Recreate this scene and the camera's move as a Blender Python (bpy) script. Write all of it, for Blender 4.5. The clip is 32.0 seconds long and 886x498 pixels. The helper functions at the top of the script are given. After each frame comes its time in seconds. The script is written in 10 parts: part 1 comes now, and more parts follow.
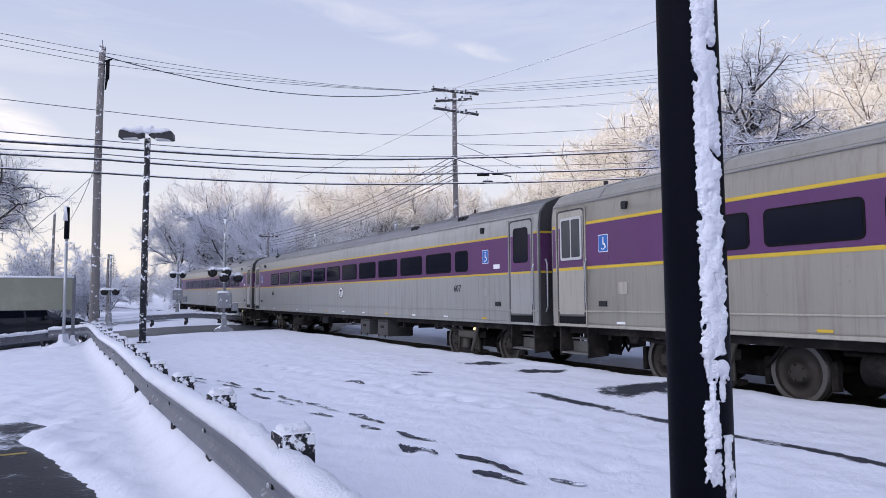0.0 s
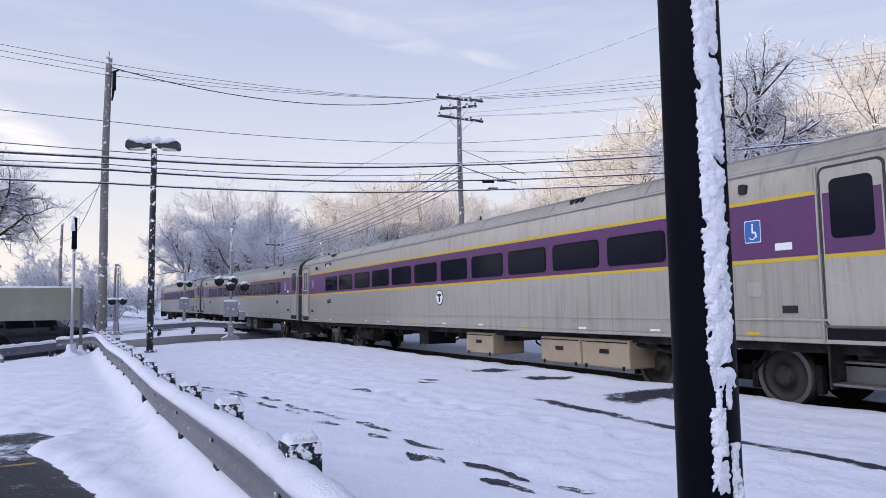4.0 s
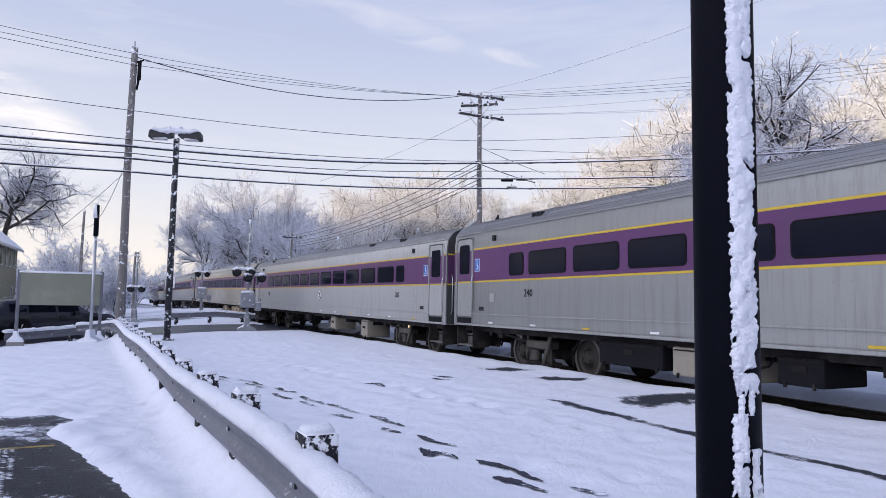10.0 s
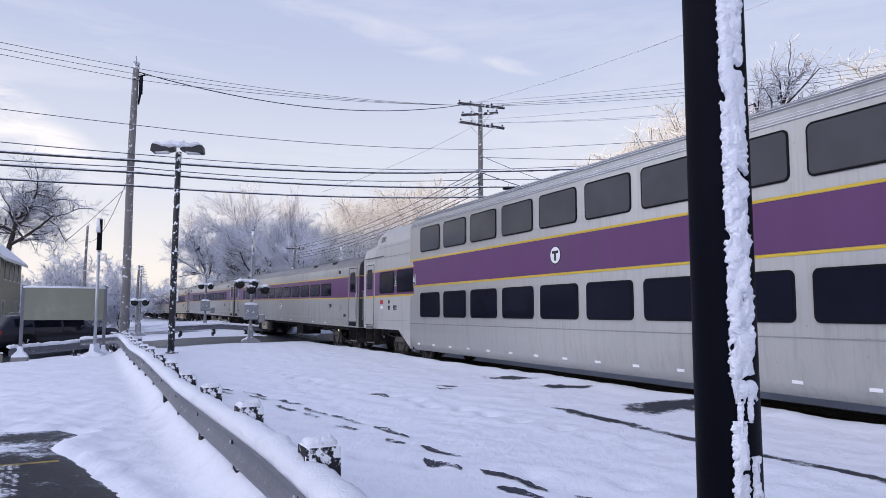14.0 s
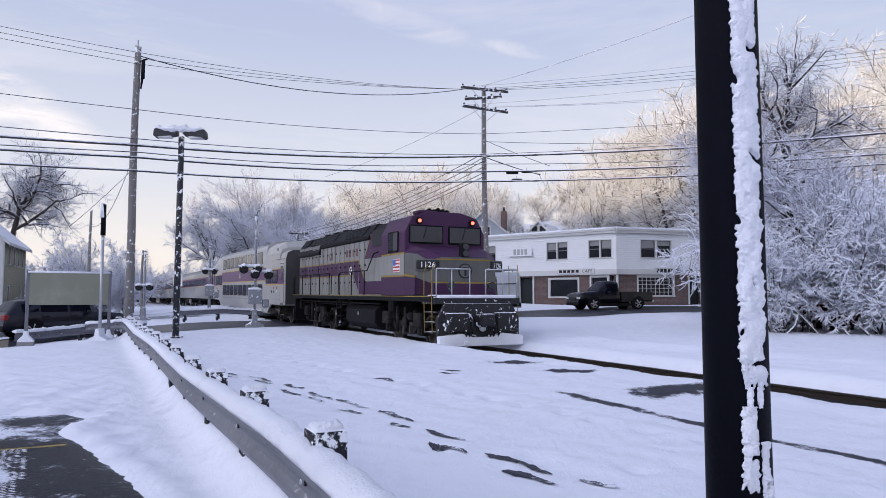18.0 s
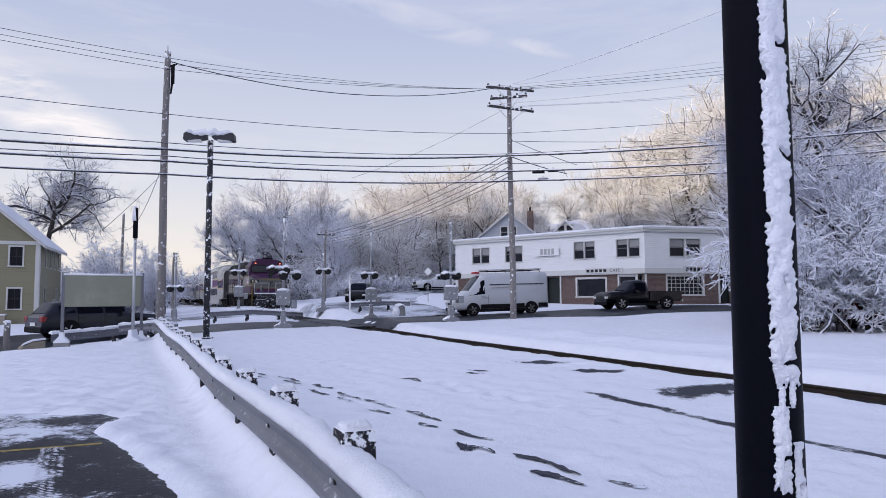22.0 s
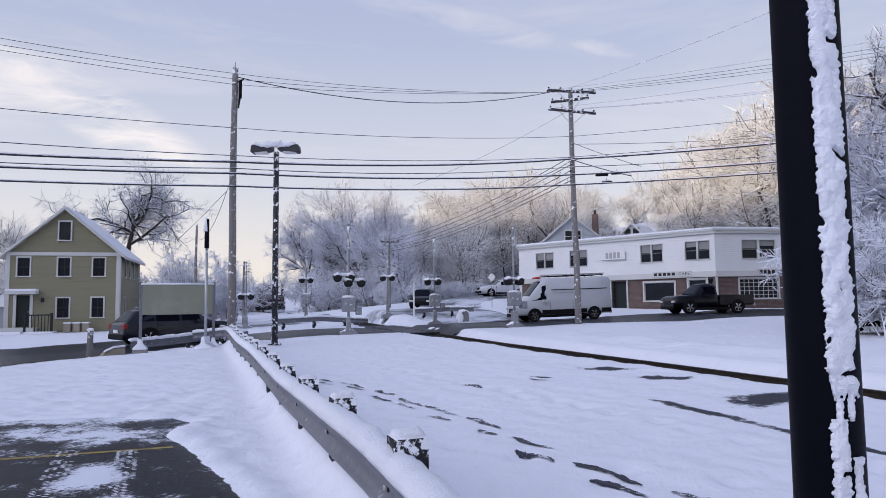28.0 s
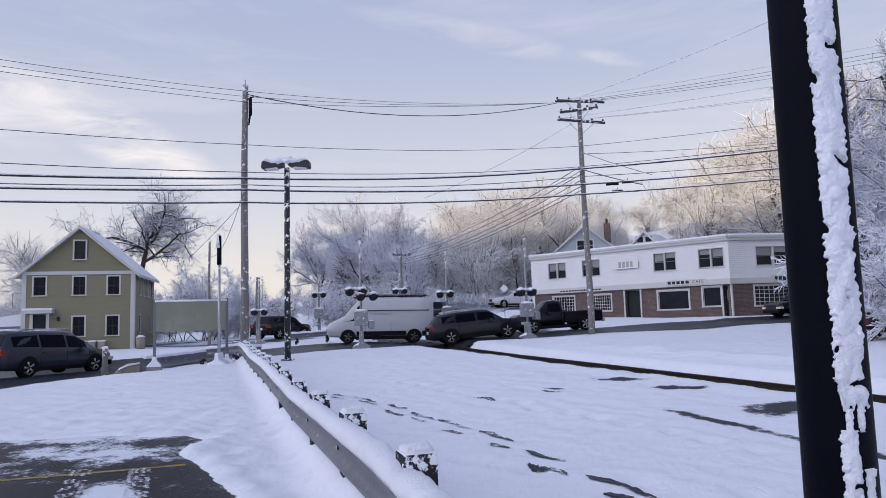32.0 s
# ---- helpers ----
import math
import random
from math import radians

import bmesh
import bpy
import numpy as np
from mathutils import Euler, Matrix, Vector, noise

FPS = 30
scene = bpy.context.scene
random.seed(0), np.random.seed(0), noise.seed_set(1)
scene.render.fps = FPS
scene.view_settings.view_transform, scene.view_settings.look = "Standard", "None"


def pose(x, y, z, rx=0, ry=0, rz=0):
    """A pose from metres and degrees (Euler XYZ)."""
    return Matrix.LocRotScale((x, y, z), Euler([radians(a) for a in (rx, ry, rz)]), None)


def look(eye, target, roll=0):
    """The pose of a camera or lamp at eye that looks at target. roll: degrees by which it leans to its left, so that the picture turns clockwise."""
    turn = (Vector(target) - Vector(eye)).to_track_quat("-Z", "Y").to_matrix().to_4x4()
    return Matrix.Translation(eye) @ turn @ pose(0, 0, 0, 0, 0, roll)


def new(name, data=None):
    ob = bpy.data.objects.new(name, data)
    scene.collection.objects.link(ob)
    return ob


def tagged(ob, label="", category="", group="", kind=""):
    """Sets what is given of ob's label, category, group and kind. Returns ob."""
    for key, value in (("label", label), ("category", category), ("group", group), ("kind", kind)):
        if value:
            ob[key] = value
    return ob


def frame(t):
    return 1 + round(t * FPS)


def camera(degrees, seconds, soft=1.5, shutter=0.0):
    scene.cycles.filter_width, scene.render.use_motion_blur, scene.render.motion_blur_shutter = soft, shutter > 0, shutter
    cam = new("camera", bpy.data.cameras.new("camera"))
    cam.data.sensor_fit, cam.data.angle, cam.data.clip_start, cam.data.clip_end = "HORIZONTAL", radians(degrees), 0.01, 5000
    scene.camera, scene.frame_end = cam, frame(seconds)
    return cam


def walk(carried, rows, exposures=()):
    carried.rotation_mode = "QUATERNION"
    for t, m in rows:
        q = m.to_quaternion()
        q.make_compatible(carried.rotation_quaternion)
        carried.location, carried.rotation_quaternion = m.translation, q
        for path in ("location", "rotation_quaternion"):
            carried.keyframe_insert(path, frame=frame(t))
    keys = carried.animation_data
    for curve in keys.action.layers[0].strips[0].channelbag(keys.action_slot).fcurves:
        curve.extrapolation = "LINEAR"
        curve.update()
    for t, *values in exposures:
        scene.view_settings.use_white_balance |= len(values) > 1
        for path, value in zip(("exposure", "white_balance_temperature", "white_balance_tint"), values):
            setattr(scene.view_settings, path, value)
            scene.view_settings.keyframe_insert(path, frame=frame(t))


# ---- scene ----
cam = camera(65.22, 32.0, soft=0.6)


def eye(x, y, z, turn, tilt, lean):
    """Camera pose: turn to the left, tilt up, lean to the right, in degrees."""
    a, b = radians(turn), radians(tilt)
    way = Vector((-math.sin(a) * math.cos(b), math.cos(a) * math.cos(b), math.sin(b)))
    return look(Vector((x, y, z)), Vector((x, y, z)) + way, -lean)


walk(cam, [
    (0, eye(-0.053, 0.027, 1.573, -9.820, 4.168, 0.478)),
    (0.5, eye(-0.045, 0.020, 1.577, -9.872, 4.181, 0.577)),
    (1, eye(-0.042, 0.015, 1.579, -9.957, 4.295, 0.685)),
    (1.5, eye(-0.042, 0.018, 1.577, -9.951, 4.429, 0.868)),
    (2, eye(-0.047, 0.020, 1.581, -9.869, 4.523, 0.970)),
    (2.5, eye(-0.052, 0.020, 1.580, -9.726, 4.596, 0.981)),
    (3, eye(-0.052, 0.022, 1.581, -9.563, 4.655, 0.921)),
    (3.5, eye(-0.052, 0.016, 1.580, -9.438, 4.709, 0.900)),
    (5.5, eye(-0.051, 0.021, 1.580, -9.061, 4.818, 0.853)),
    (6, eye(-0.053, 0.019, 1.580, -8.929, 4.841, 0.824)),
    (6.5, eye(-0.054, 0.017, 1.582, -8.827, 4.867, 0.889)),
    (7, eye(-0.053, 0.021, 1.584, -8.751, 4.941, 0.955)),
    (7.5, eye(-0.051, 0.020, 1.584, -8.697, 4.999, 0.849)),
    (8, eye(-0.054, 0.013, 1.584, -8.691, 4.992, 0.480)),
    (8.5, eye(-0.052, 0.010, 1.578, -8.575, 4.857, 0.041)),
    (9, eye(-0.061, 0.007, 1.579, -8.404, 4.683, -0.453)),
    (9.5, eye(-0.077, 0.019, 1.576, -8.176, 4.536, -0.802)),
    (10, eye(-0.081, 0.015, 1.577, -8.000, 4.525, -0.877)),
    (10.5, eye(-0.079, 0.005, 1.583, -7.921, 4.626, -0.772)),
    (11, eye(-0.072, 0.003, 1.587, -7.953, 4.792, -0.568)),
    (11.5, eye(-0.064, 0.005, 1.585, -7.999, 4.963, -0.386)),
    (12, eye(-0.065, 0.005, 1.583, -7.982, 5.085, -0.262)),
    (12.5, eye(-0.067, -0.000, 1.587, -7.897, 5.145, -0.168)),
    (13, eye(-0.065, 0.002, 1.587, -7.791, 5.226, -0.145)),
    (13.5, eye(-0.066, -0.001, 1.587, -7.732, 5.247, -0.072)),
    (14, eye(-0.064, -0.001, 1.586, -7.748, 5.250, -0.037)),
    (14.5, eye(-0.064, -0.004, 1.586, -7.819, 5.248, -0.038)),
    (16.5, eye(-0.065, -0.003, 1.592, -7.933, 4.747, -0.334)),
    (17, eye(-0.064, 0.005, 1.589, -7.856, 4.525, -0.300)),
    (17.5, eye(-0.074, 0.012, 1.590, -7.736, 4.212, -0.147)),
    (18, eye(-0.077, 0.018, 1.588, -7.489, 3.986, -0.005)),
    (18.5, eye(-0.082, 0.013, 1.589, -7.148, 3.848, 0.079)),
    (19, eye(-0.085, 0.007, 1.591, -6.776, 3.854, 0.086)),
    (19.5, eye(-0.087, 0.002, 1.583, -6.467, 3.946, 0.195)),
    (20, eye(-0.084, 0.005, 1.591, -6.252, 3.984, 0.283)),
    (20.5, eye(-0.080, 0.007, 1.591, -6.128, 4.011, 0.314)),
    (21, eye(-0.080, 0.007, 1.591, -6.005, 4.013, 0.212)),
    (21.5, eye(-0.082, 0.004, 1.587, -5.764, 4.031, 0.155)),
    (22, eye(-0.080, 0.006, 1.587, -5.305, 4.007, 0.254)),
    (22.5, eye(-0.081, -0.003, 1.595, -4.681, 3.911, 0.419)),
    (23, eye(-0.088, -0.011, 1.589, -3.904, 3.744, 0.662)),
    (23.5, eye(-0.088, -0.036, 1.594, -2.961, 3.618, 0.756)),
    (24, eye(-0.048, -0.022, 1.603, -1.973, 3.736, 0.681)),
    (24.5, eye(-0.018, 0.009, 1.598, -1.096, 4.005, 0.671)),
    (25, eye(-0.011, -0.001, 1.608, -0.283, 4.406, 0.861)),
    (25.5, eye(0.000, -0.005, 1.610, 0.252, 4.802, 1.025)),
    (27.5, eye(0.003, 0.011, 1.604, 0.094, 4.549, 0.883)),
    (28, eye(0.001, -0.000, 1.600, -0.000, 4.511, 0.703)),
    (28.5, eye(0.017, 0.009, 1.607, 0.113, 4.554, 0.766)),
    (29, eye(0.018, 0.006, 1.609, 0.290, 4.755, 0.826)),
    (29.5, eye(0.015, 0.001, 1.611, 0.520, 4.975, 0.978)),
    (30, eye(0.017, 0.002, 1.609, 0.756, 5.215, 1.223)),
    (30.5, eye(0.024, -0.001, 1.610, 0.940, 5.412, 1.386)),
    (31, eye(0.034, -0.001, 1.612, 1.053, 5.542, 1.619)),
    (31.5, eye(0.037, 0.003, 1.610, 1.050, 5.591, 1.658)),
    (32, eye(0.040, 0.010, 1.608, 0.991, 5.533, 1.669)),
], exposures=[(0, 0.12), (14, 0.12), (20, 0.04), (28, -0.06), (32, -0.08)])

# ---- light ----
SUN_EL, SUN_AZ = 4.0, 242.0   # degrees above the horizon; compass from +y to +x

world = bpy.data.worlds.new("winter_sky")
scene.world = world
world.use_nodes = True
wn, wl = world.node_tree.nodes, world.node_tree.links
wn.clear()
w_out = wn.new("ShaderNodeOutputWorld")
w_bg = wn.new("ShaderNodeBackground")
w_sky = wn.new("ShaderNodeTexSky")
w_sky.sky_type = "NISHITA"
w_sky.sun_disc = False
w_sky.sun_elevation = radians(SUN_EL)
w_sky.sun_rotation = radians(SUN_AZ)
w_sky.air_density, w_sky.dust_density, w_sky.ozone_density = 1.0, 2.0, 2.0
w_tc = wn.new("ShaderNodeTexCoord")
w_map = wn.new("ShaderNodeMapping")
w_map.inputs["Rotation"].default_value = (0.0, radians(-14), radians(20))
w_map.inputs["Scale"].default_value = (1.4, 0.7, 8.0)
w_noise = wn.new("ShaderNodeTexNoise")
w_noise.inputs["Scale"].default_value = 1.9
w_noise.inputs["Detail"].default_value = 7.0
w_noise.inputs["Roughness"].default_value = 0.62
w_noise.inputs["Distortion"].default_value = 0.5
w_ramp = wn.new("ShaderNodeValToRGB")
w_ramp.color_ramp.elements[0].position = 0.46
w_ramp.color_ramp.elements[1].position = 0.78
wl.new(w_tc.outputs["Generated"], w_map.inputs["Vector"])
wl.new(w_map.outputs["Vector"], w_noise.inputs["Vector"])
wl.new(w_noise.outputs["Fac"], w_ramp.inputs["Fac"])


def w_mixer(fac, a, b):
    k = wn.new("ShaderNodeMix")
    k.data_type = "RGBA"
    for name, v in (("Factor", fac), ("A", a), ("B", b)):
        if isinstance(v, (tuple, float)):
            k.inputs[name].default_value = v
        else:
            wl.new(v, k.inputs[name])
    return k.outputs["Result"]


# a thin high veil over the clear sky: pale and warm low down, lavender above
w_sep = wn.new("ShaderNodeSeparateXYZ")
wl.new(w_tc.outputs["Generated"], w_sep.inputs[0])
w_veil = wn.new("ShaderNodeValToRGB")
for pos, rgb in ((0.0, (1.10, 1.00, 0.92)), (0.05, (1.11, 1.03, 0.98)), (0.16, (0.87, 0.89, 1.0)), (0.36, (0.60, 0.665, 0.90)), (0.46, (0.54, 0.61, 0.88)), (0.70, (0.32, 0.40, 0.70)), (1.0, (0.26, 0.34, 0.64))):
    if pos in (0.0, 1.0):
        e = w_veil.color_ramp.elements[0 if pos == 0.0 else -1]
        e.position = pos
    else:
        e = w_veil.color_ramp.elements.new(pos)
    e.color = (*rgb, 1)
wl.new(w_sep.outputs["Z"], w_veil.inputs["Fac"])
w_sky_dim = wn.new("ShaderNodeMix")
w_sky_dim.data_type, w_sky_dim.blend_type = "RGBA", "MULTIPLY"
w_sky_dim.inputs["Factor"].default_value = 1.0
w_sky_dim.inputs["B"].default_value = (0.15, 0.13, 0.12, 1)
wl.new(w_sky.outputs["Color"], w_sky_dim.inputs["A"])
w_half = wn.new("ShaderNodeMath")
w_half.operation = "MULTIPLY"
w_half.inputs[1].default_value = 0.30
wl.new(w_ramp.outputs["Color"], w_half.inputs[0])
w_clear = w_mixer(0.80, w_sky_dim.outputs["Result"], w_veil.outputs["Color"])
def wisp(az_, el_, tilt, length, width, strength):
    """A soft streak of high cloud, frayed by noise, about a direction of the sky."""
    a, e, t = radians(az_), radians(el_), radians(tilt)
    right = Vector((math.cos(a), -math.sin(a), 0))
    up = Vector((-math.sin(a) * math.sin(e), -math.cos(a) * math.sin(e), math.cos(e)))
    front = Vector((math.sin(a) * math.cos(e), math.cos(a) * math.cos(e), math.sin(e)))
    tot = None
    for v, k in ((right * math.cos(t) + up * math.sin(t), length), (up * math.cos(t) - right * math.sin(t), width)):
        d = wn.new("ShaderNodeVectorMath")
        d.operation = "DOT_PRODUCT"
        d.inputs[1].default_value = v / k
        wl.new(w_tc.outputs["Generated"], d.inputs[0])
        q = wn.new("ShaderNodeMath")
        q.operation = "POWER"
        q.inputs[1].default_value = 2.0
        ab = wn.new("ShaderNodeMath")
        ab.operation = "ABSOLUTE"
        wl.new(d.outputs["Value"], ab.inputs[0])
        wl.new(ab.outputs[0], q.inputs[0])
        if tot is None:
            tot = q
        else:
            s_ = wn.new("ShaderNodeMath")
            wl.new(tot.outputs[0], s_.inputs[0])
            wl.new(q.outputs[0], s_.inputs[1])
            tot = s_
    ahead = wn.new("ShaderNodeVectorMath")
    ahead.operation = "DOT_PRODUCT"
    ahead.inputs[1].default_value = front
    wl.new(w_tc.outputs["Generated"], ahead.inputs[0])
    fall = wn.new("ShaderNodeMapRange")
    fall.interpolation_type = "SMOOTHSTEP"
    fall.inputs["From Min"].default_value, fall.inputs["From Max"].default_value = 1.0, 0.0
    wl.new(tot.outputs[0], fall.inputs["Value"])
    here = wn.new("ShaderNodeMath")
    here.operation = "GREATER_THAN"
    here.inputs[1].default_value = 0.3
    wl.new(ahead.outputs["Value"], here.inputs[0])
    both_ = wn.new("ShaderNodeMath")
    both_.operation = "MULTIPLY"
    wl.new(fall.outputs["Result"], both_.inputs[0])
    wl.new(here.outputs[0], both_.inputs[1])
    fray = wn.new("ShaderNodeMapRange")
    fray.inputs["From Min"].default_value, fray.inputs["From Max"].default_value = 0.36, 0.66
    wl.new(w_noise2.outputs["Fac"], fray.inputs["Value"])
    out = wn.new("ShaderNodeMath")
    out.operation = "MULTIPLY"
    wl.new(both_.outputs[0], out.inputs[0])
    wl.new(fray.outputs["Result"], out.inputs[1])
    amp = wn.new("ShaderNodeMath")
    amp.operation, amp.use_clamp = "MULTIPLY", True
    amp.inputs[1].default_value = strength
    wl.new(out.outputs[0], amp.inputs[0])
    return amp.outputs[0]


w_noise2 = wn.new("ShaderNodeTexNoise")
w_noise2.inputs["Scale"].default_value = 9.0
w_noise2.inputs["Detail"].default_value = 8.0
w_noise2.inputs["Roughness"].default_value = 0.6
w_noise2.inputs["Distortion"].default_value = 0.8
w_map2 = wn.new("ShaderNodeMapping")
w_map2.inputs["Rotation"].default_value = (0.0, radians(22), 0.0)
w_map2.inputs["Scale"].default_value = (1.0, 1.0, 3.5)
wl.new(w_tc.outputs["Generated"], w_map2.inputs["Vector"])
wl.new(w_map2.outputs["Vector"], w_noise2.inputs["Vector"])
for az_, el_, tilt, length, width, strength in ((-26.0, 14.0, -28, 0.19, 0.045, 1.0), (-36.0, 16.5, -24, 0.13, 0.06, 0.9), (13.5, 20.0, -16, 0.055, 0.012, 0.38), (2.0, 22.6, -14, 0.20, 0.022, 0.28)):
    w_clear = w_mixer(wisp(az_, el_, tilt, length, width, strength), w_clear, (1.02, 0.96, 0.97, 1.0))
# the bright veil round the low sun, outside the view
w_dot = wn.new("ShaderNodeVectorMath")
w_dot.operation = "DOT_PRODUCT"
w_dot.inputs[1].default_value = (math.sin(radians(SUN_AZ)) * math.cos(radians(SUN_EL + 8)), math.cos(radians(SUN_AZ)) * math.cos(radians(SUN_EL + 8)), math.sin(radians(SUN_EL + 8)))
wl.new(w_tc.outputs["Generated"], w_dot.inputs[0])
w_halo = wn.new("ShaderNodeMapRange")
w_halo.interpolation_type = "SMOOTHSTEP"
w_halo.inputs["From Min"].default_value, w_halo.inputs["From Max"].default_value = 0.15, 1.0
wl.new(w_dot.outputs["Value"], w_halo.inputs["Value"])
w_pow = wn.new("ShaderNodeMath")
w_pow.operation = "POWER"
w_pow.inputs[1].default_value = 1.6
wl.new(w_halo.outputs["Result"], w_pow.inputs[0])
wl.new(w_mixer(w_pow.outputs[0], w_mixer(w_half.outputs[0], w_clear, (0.98, 0.93, 0.95, 1.0)), (1.95, 1.98, 2.35, 1.0)), w_bg.inputs["Color"])
w_bg.inputs["Strength"].default_value = 1.0
wl.new(w_bg.outputs["Background"], w_out.inputs["Surface"])

sun = new("sun", bpy.data.lights.new("sun", "SUN"))
sun.data.energy = 5.0
sun.data.angle = radians(0.6)
sun.data.color = (1.0, 0.77, 0.46)
az, el = radians(SUN_AZ), radians(SUN_EL)
sun.matrix_world = look((math.sin(az) * math.cos(el) * 100, math.cos(az) * math.cos(el) * 100, math.sin(el) * 100), (0, 0, 0))

# ---- materials ----
MATS = {}


def nodes_of(name):
    m = bpy.data.materials.new(name)
    m.use_nodes = True
    nt = m.node_tree
    return m, nt.nodes, nt.links, nt.nodes["Principled BSDF"]


def math_node(n, l, op, a, b, clamp=False):
    k = n.new("ShaderNodeMath")
    k.operation, k.use_clamp = op, clamp
    for i, v in enumerate((a, b)):
        if isinstance(v, (int, float)):
            k.inputs[i].default_value = v
        else:
            l.new(v, k.inputs[i])
    return k.outputs[0]


def noise_node(n, l, scale, detail=4.0, rough=0.55, coord="Object", stretch=(1, 1, 1)):
    tc = n.new("ShaderNodeTexCoord")
    mp = n.new("ShaderNodeMapping")
    mp.inputs["Scale"].default_value = stretch
    tx = n.new("ShaderNodeTexNoise")
    tx.inputs["Scale"].default_value, tx.inputs["Detail"].default_value, tx.inputs["Roughness"].default_value = scale, detail, rough
    l.new(tc.outputs[coord], mp.inputs["Vector"])
    l.new(mp.outputs["Vector"], tx.inputs["Vector"])
    return tx.outputs["Fac"]


def ramp_node(n, l, fac, lo, hi):
    r = n.new("ShaderNodeMapRange")
    r.interpolation_type = "SMOOTHSTEP"
    r.inputs["From Min"].default_value, r.inputs["From Max"].default_value = lo, hi
    l.new(fac, r.inputs["Value"])
    return r.outputs["Result"]


def mix_node(n, l, fac, a, b):
    k = n.new("ShaderNodeMix")
    k.data_type = "RGBA"
    if isinstance(fac, float):
        k.inputs["Factor"].default_value = fac
    else:
        l.new(fac, k.inputs["Factor"])
    for name, v in (("A", a), ("B", b)):
        if isinstance(v, tuple):
            k.inputs[name].default_value = (*v[:3], 1)
        else:
            l.new(v, k.inputs[name])
    return k.outputs["Result"]


SNOW_RGB = (0.86, 0.88, 0.93)


def material(name, rgb, rough=0.6, metal=0.0, var=0.12, scale=3.0, grain=40.0, bump=0.15, snow=0.0, coord="Object", dirt=None, dirt_amount=0.0, stretch=(1, 1, 1), bump_size=0.01, speck=0.0, shine=0.25):
    """A surface with variation at two scales, grime, fine relief and, where wanted, snow lying on its upper faces."""
    m, n, l, b = nodes_of(name)
    big = noise_node(n, l, scale, 5, 0.6, coord, stretch)
    small = noise_node(n, l, grain, 3, 0.6, coord, stretch)
    dark = tuple(c * (1 - var) for c in rgb)
    light = tuple(min(1, c * (1 + var)) for c in rgb)
    col = mix_node(n, l, big, dark, light)
    col = mix_node(n, l, math_node(n, l, "MULTIPLY", small, var), col, tuple(c * 0.5 for c in rgb))
    if dirt:
        g = noise_node(n, l, scale * 0.6, 8, 0.7, coord, stretch)
        col = mix_node(n, l, math_node(n, l, "MULTIPLY", ramp_node(n, l, g, 0.45, 0.75), dirt_amount), col, dirt)
    r_in = math_node(n, l, "ADD", math_node(n, l, "MULTIPLY", small, 0.2), rough - 0.1)
    if snow > 0:
        geo = n.new("ShaderNodeNewGeometry")
        sep = n.new("ShaderNodeSeparateXYZ")
        l.new(geo.outputs["Normal"], sep.inputs[0])
        patch = noise_node(n, l, 7.0, 5, 0.65, "Object")
        up = math_node(n, l, "ADD", sep.outputs["Z"], math_node(n, l, "MULTIPLY", math_node(n, l, "SUBTRACT", patch, 0.5), 1.4))
        fac = ramp_node(n, l, up, 0.75 - snow * 0.7, 1.0 - snow * 0.7)
        if speck > 0:
            fac = math_node(n, l, "MAXIMUM", fac, math_node(n, l, "MULTIPLY", ramp_node(n, l, patch, 0.62 - speck * 0.2, 0.66 - speck * 0.2), 1.0))
        col = mix_node(n, l, fac, col, SNOW_RGB)
        r_in = math_node(n, l, "MAXIMUM", r_in, math_node(n, l, "MULTIPLY", fac, 0.7))
        if metal > 0:
            l.new(math_node(n, l, "MULTIPLY", math_node(n, l, "SUBTRACT", 1.0, fac), metal), b.inputs["Metallic"])
    elif metal > 0:
        b.inputs["Metallic"].default_value = metal
    l.new(col, b.inputs["Base Color"])
    l.new(r_in, b.inputs["Roughness"])
    b.inputs["Specular IOR Level"].default_value = shine
    if bump > 0:
        bp = n.new("ShaderNodeBump")
        bp.inputs["Strength"].default_value, bp.inputs["Distance"].default_value = bump, bump_size
        l.new(small, bp.inputs["Height"])
        l.new(bp.outputs["Normal"], b.inputs["Normal"])
    MATS[name] = m
    return m


def glow(name, rgb, strength):
    m, n, l, b = nodes_of(name)
    b.inputs["Base Color"].default_value = (*rgb, 1)
    b.inputs["Emission Color"].default_value = (*rgb, 1)
    b.inputs["Emission Strength"].default_value = strength
    MATS[name] = m
    return m


def glass(name, rgb=(0.0045, 0.005, 0.010), rough=0.06, shine=0.09):
    m, n, l, b = nodes_of(name)
    v = noise_node(n, l, 1.2, 2)
    l.new(mix_node(n, l, v, rgb, tuple(c * 2.2 for c in rgb)), b.inputs["Base Color"])
    l.new(math_node(n, l, "ADD", math_node(n, l, "MULTIPLY", v, 0.08), rough), b.inputs["Roughness"])
    b.inputs["IOR"].default_value = 1.45
    b.inputs["Specular IOR Level"].default_value = shine
    MATS[name] = m
    return m


def ellipse(n, l, cx, cy, rx, ry, turn):
    """1 in the middle of an ellipse on the ground, 0 on its rim, less outside."""
    tc = n.new("ShaderNodeTexCoord")
    mp = n.new("ShaderNodeMapping")
    mp.vector_type = "TEXTURE"
    mp.inputs["Location"].default_value = (cx, cy, 0)
    mp.inputs["Rotation"].default_value = (0, 0, radians(turn))
    mp.inputs["Scale"].default_value = (rx, ry, 1e5)
    ln = n.new("ShaderNodeVectorMath")
    ln.operation = "LENGTH"
    l.new(tc.outputs["Object"], mp.inputs["Vector"])
    l.new(mp.outputs["Vector"], ln.inputs[0])
    return math_node(n, l, "SUBTRACT", 1.0, ln.outputs["Value"])


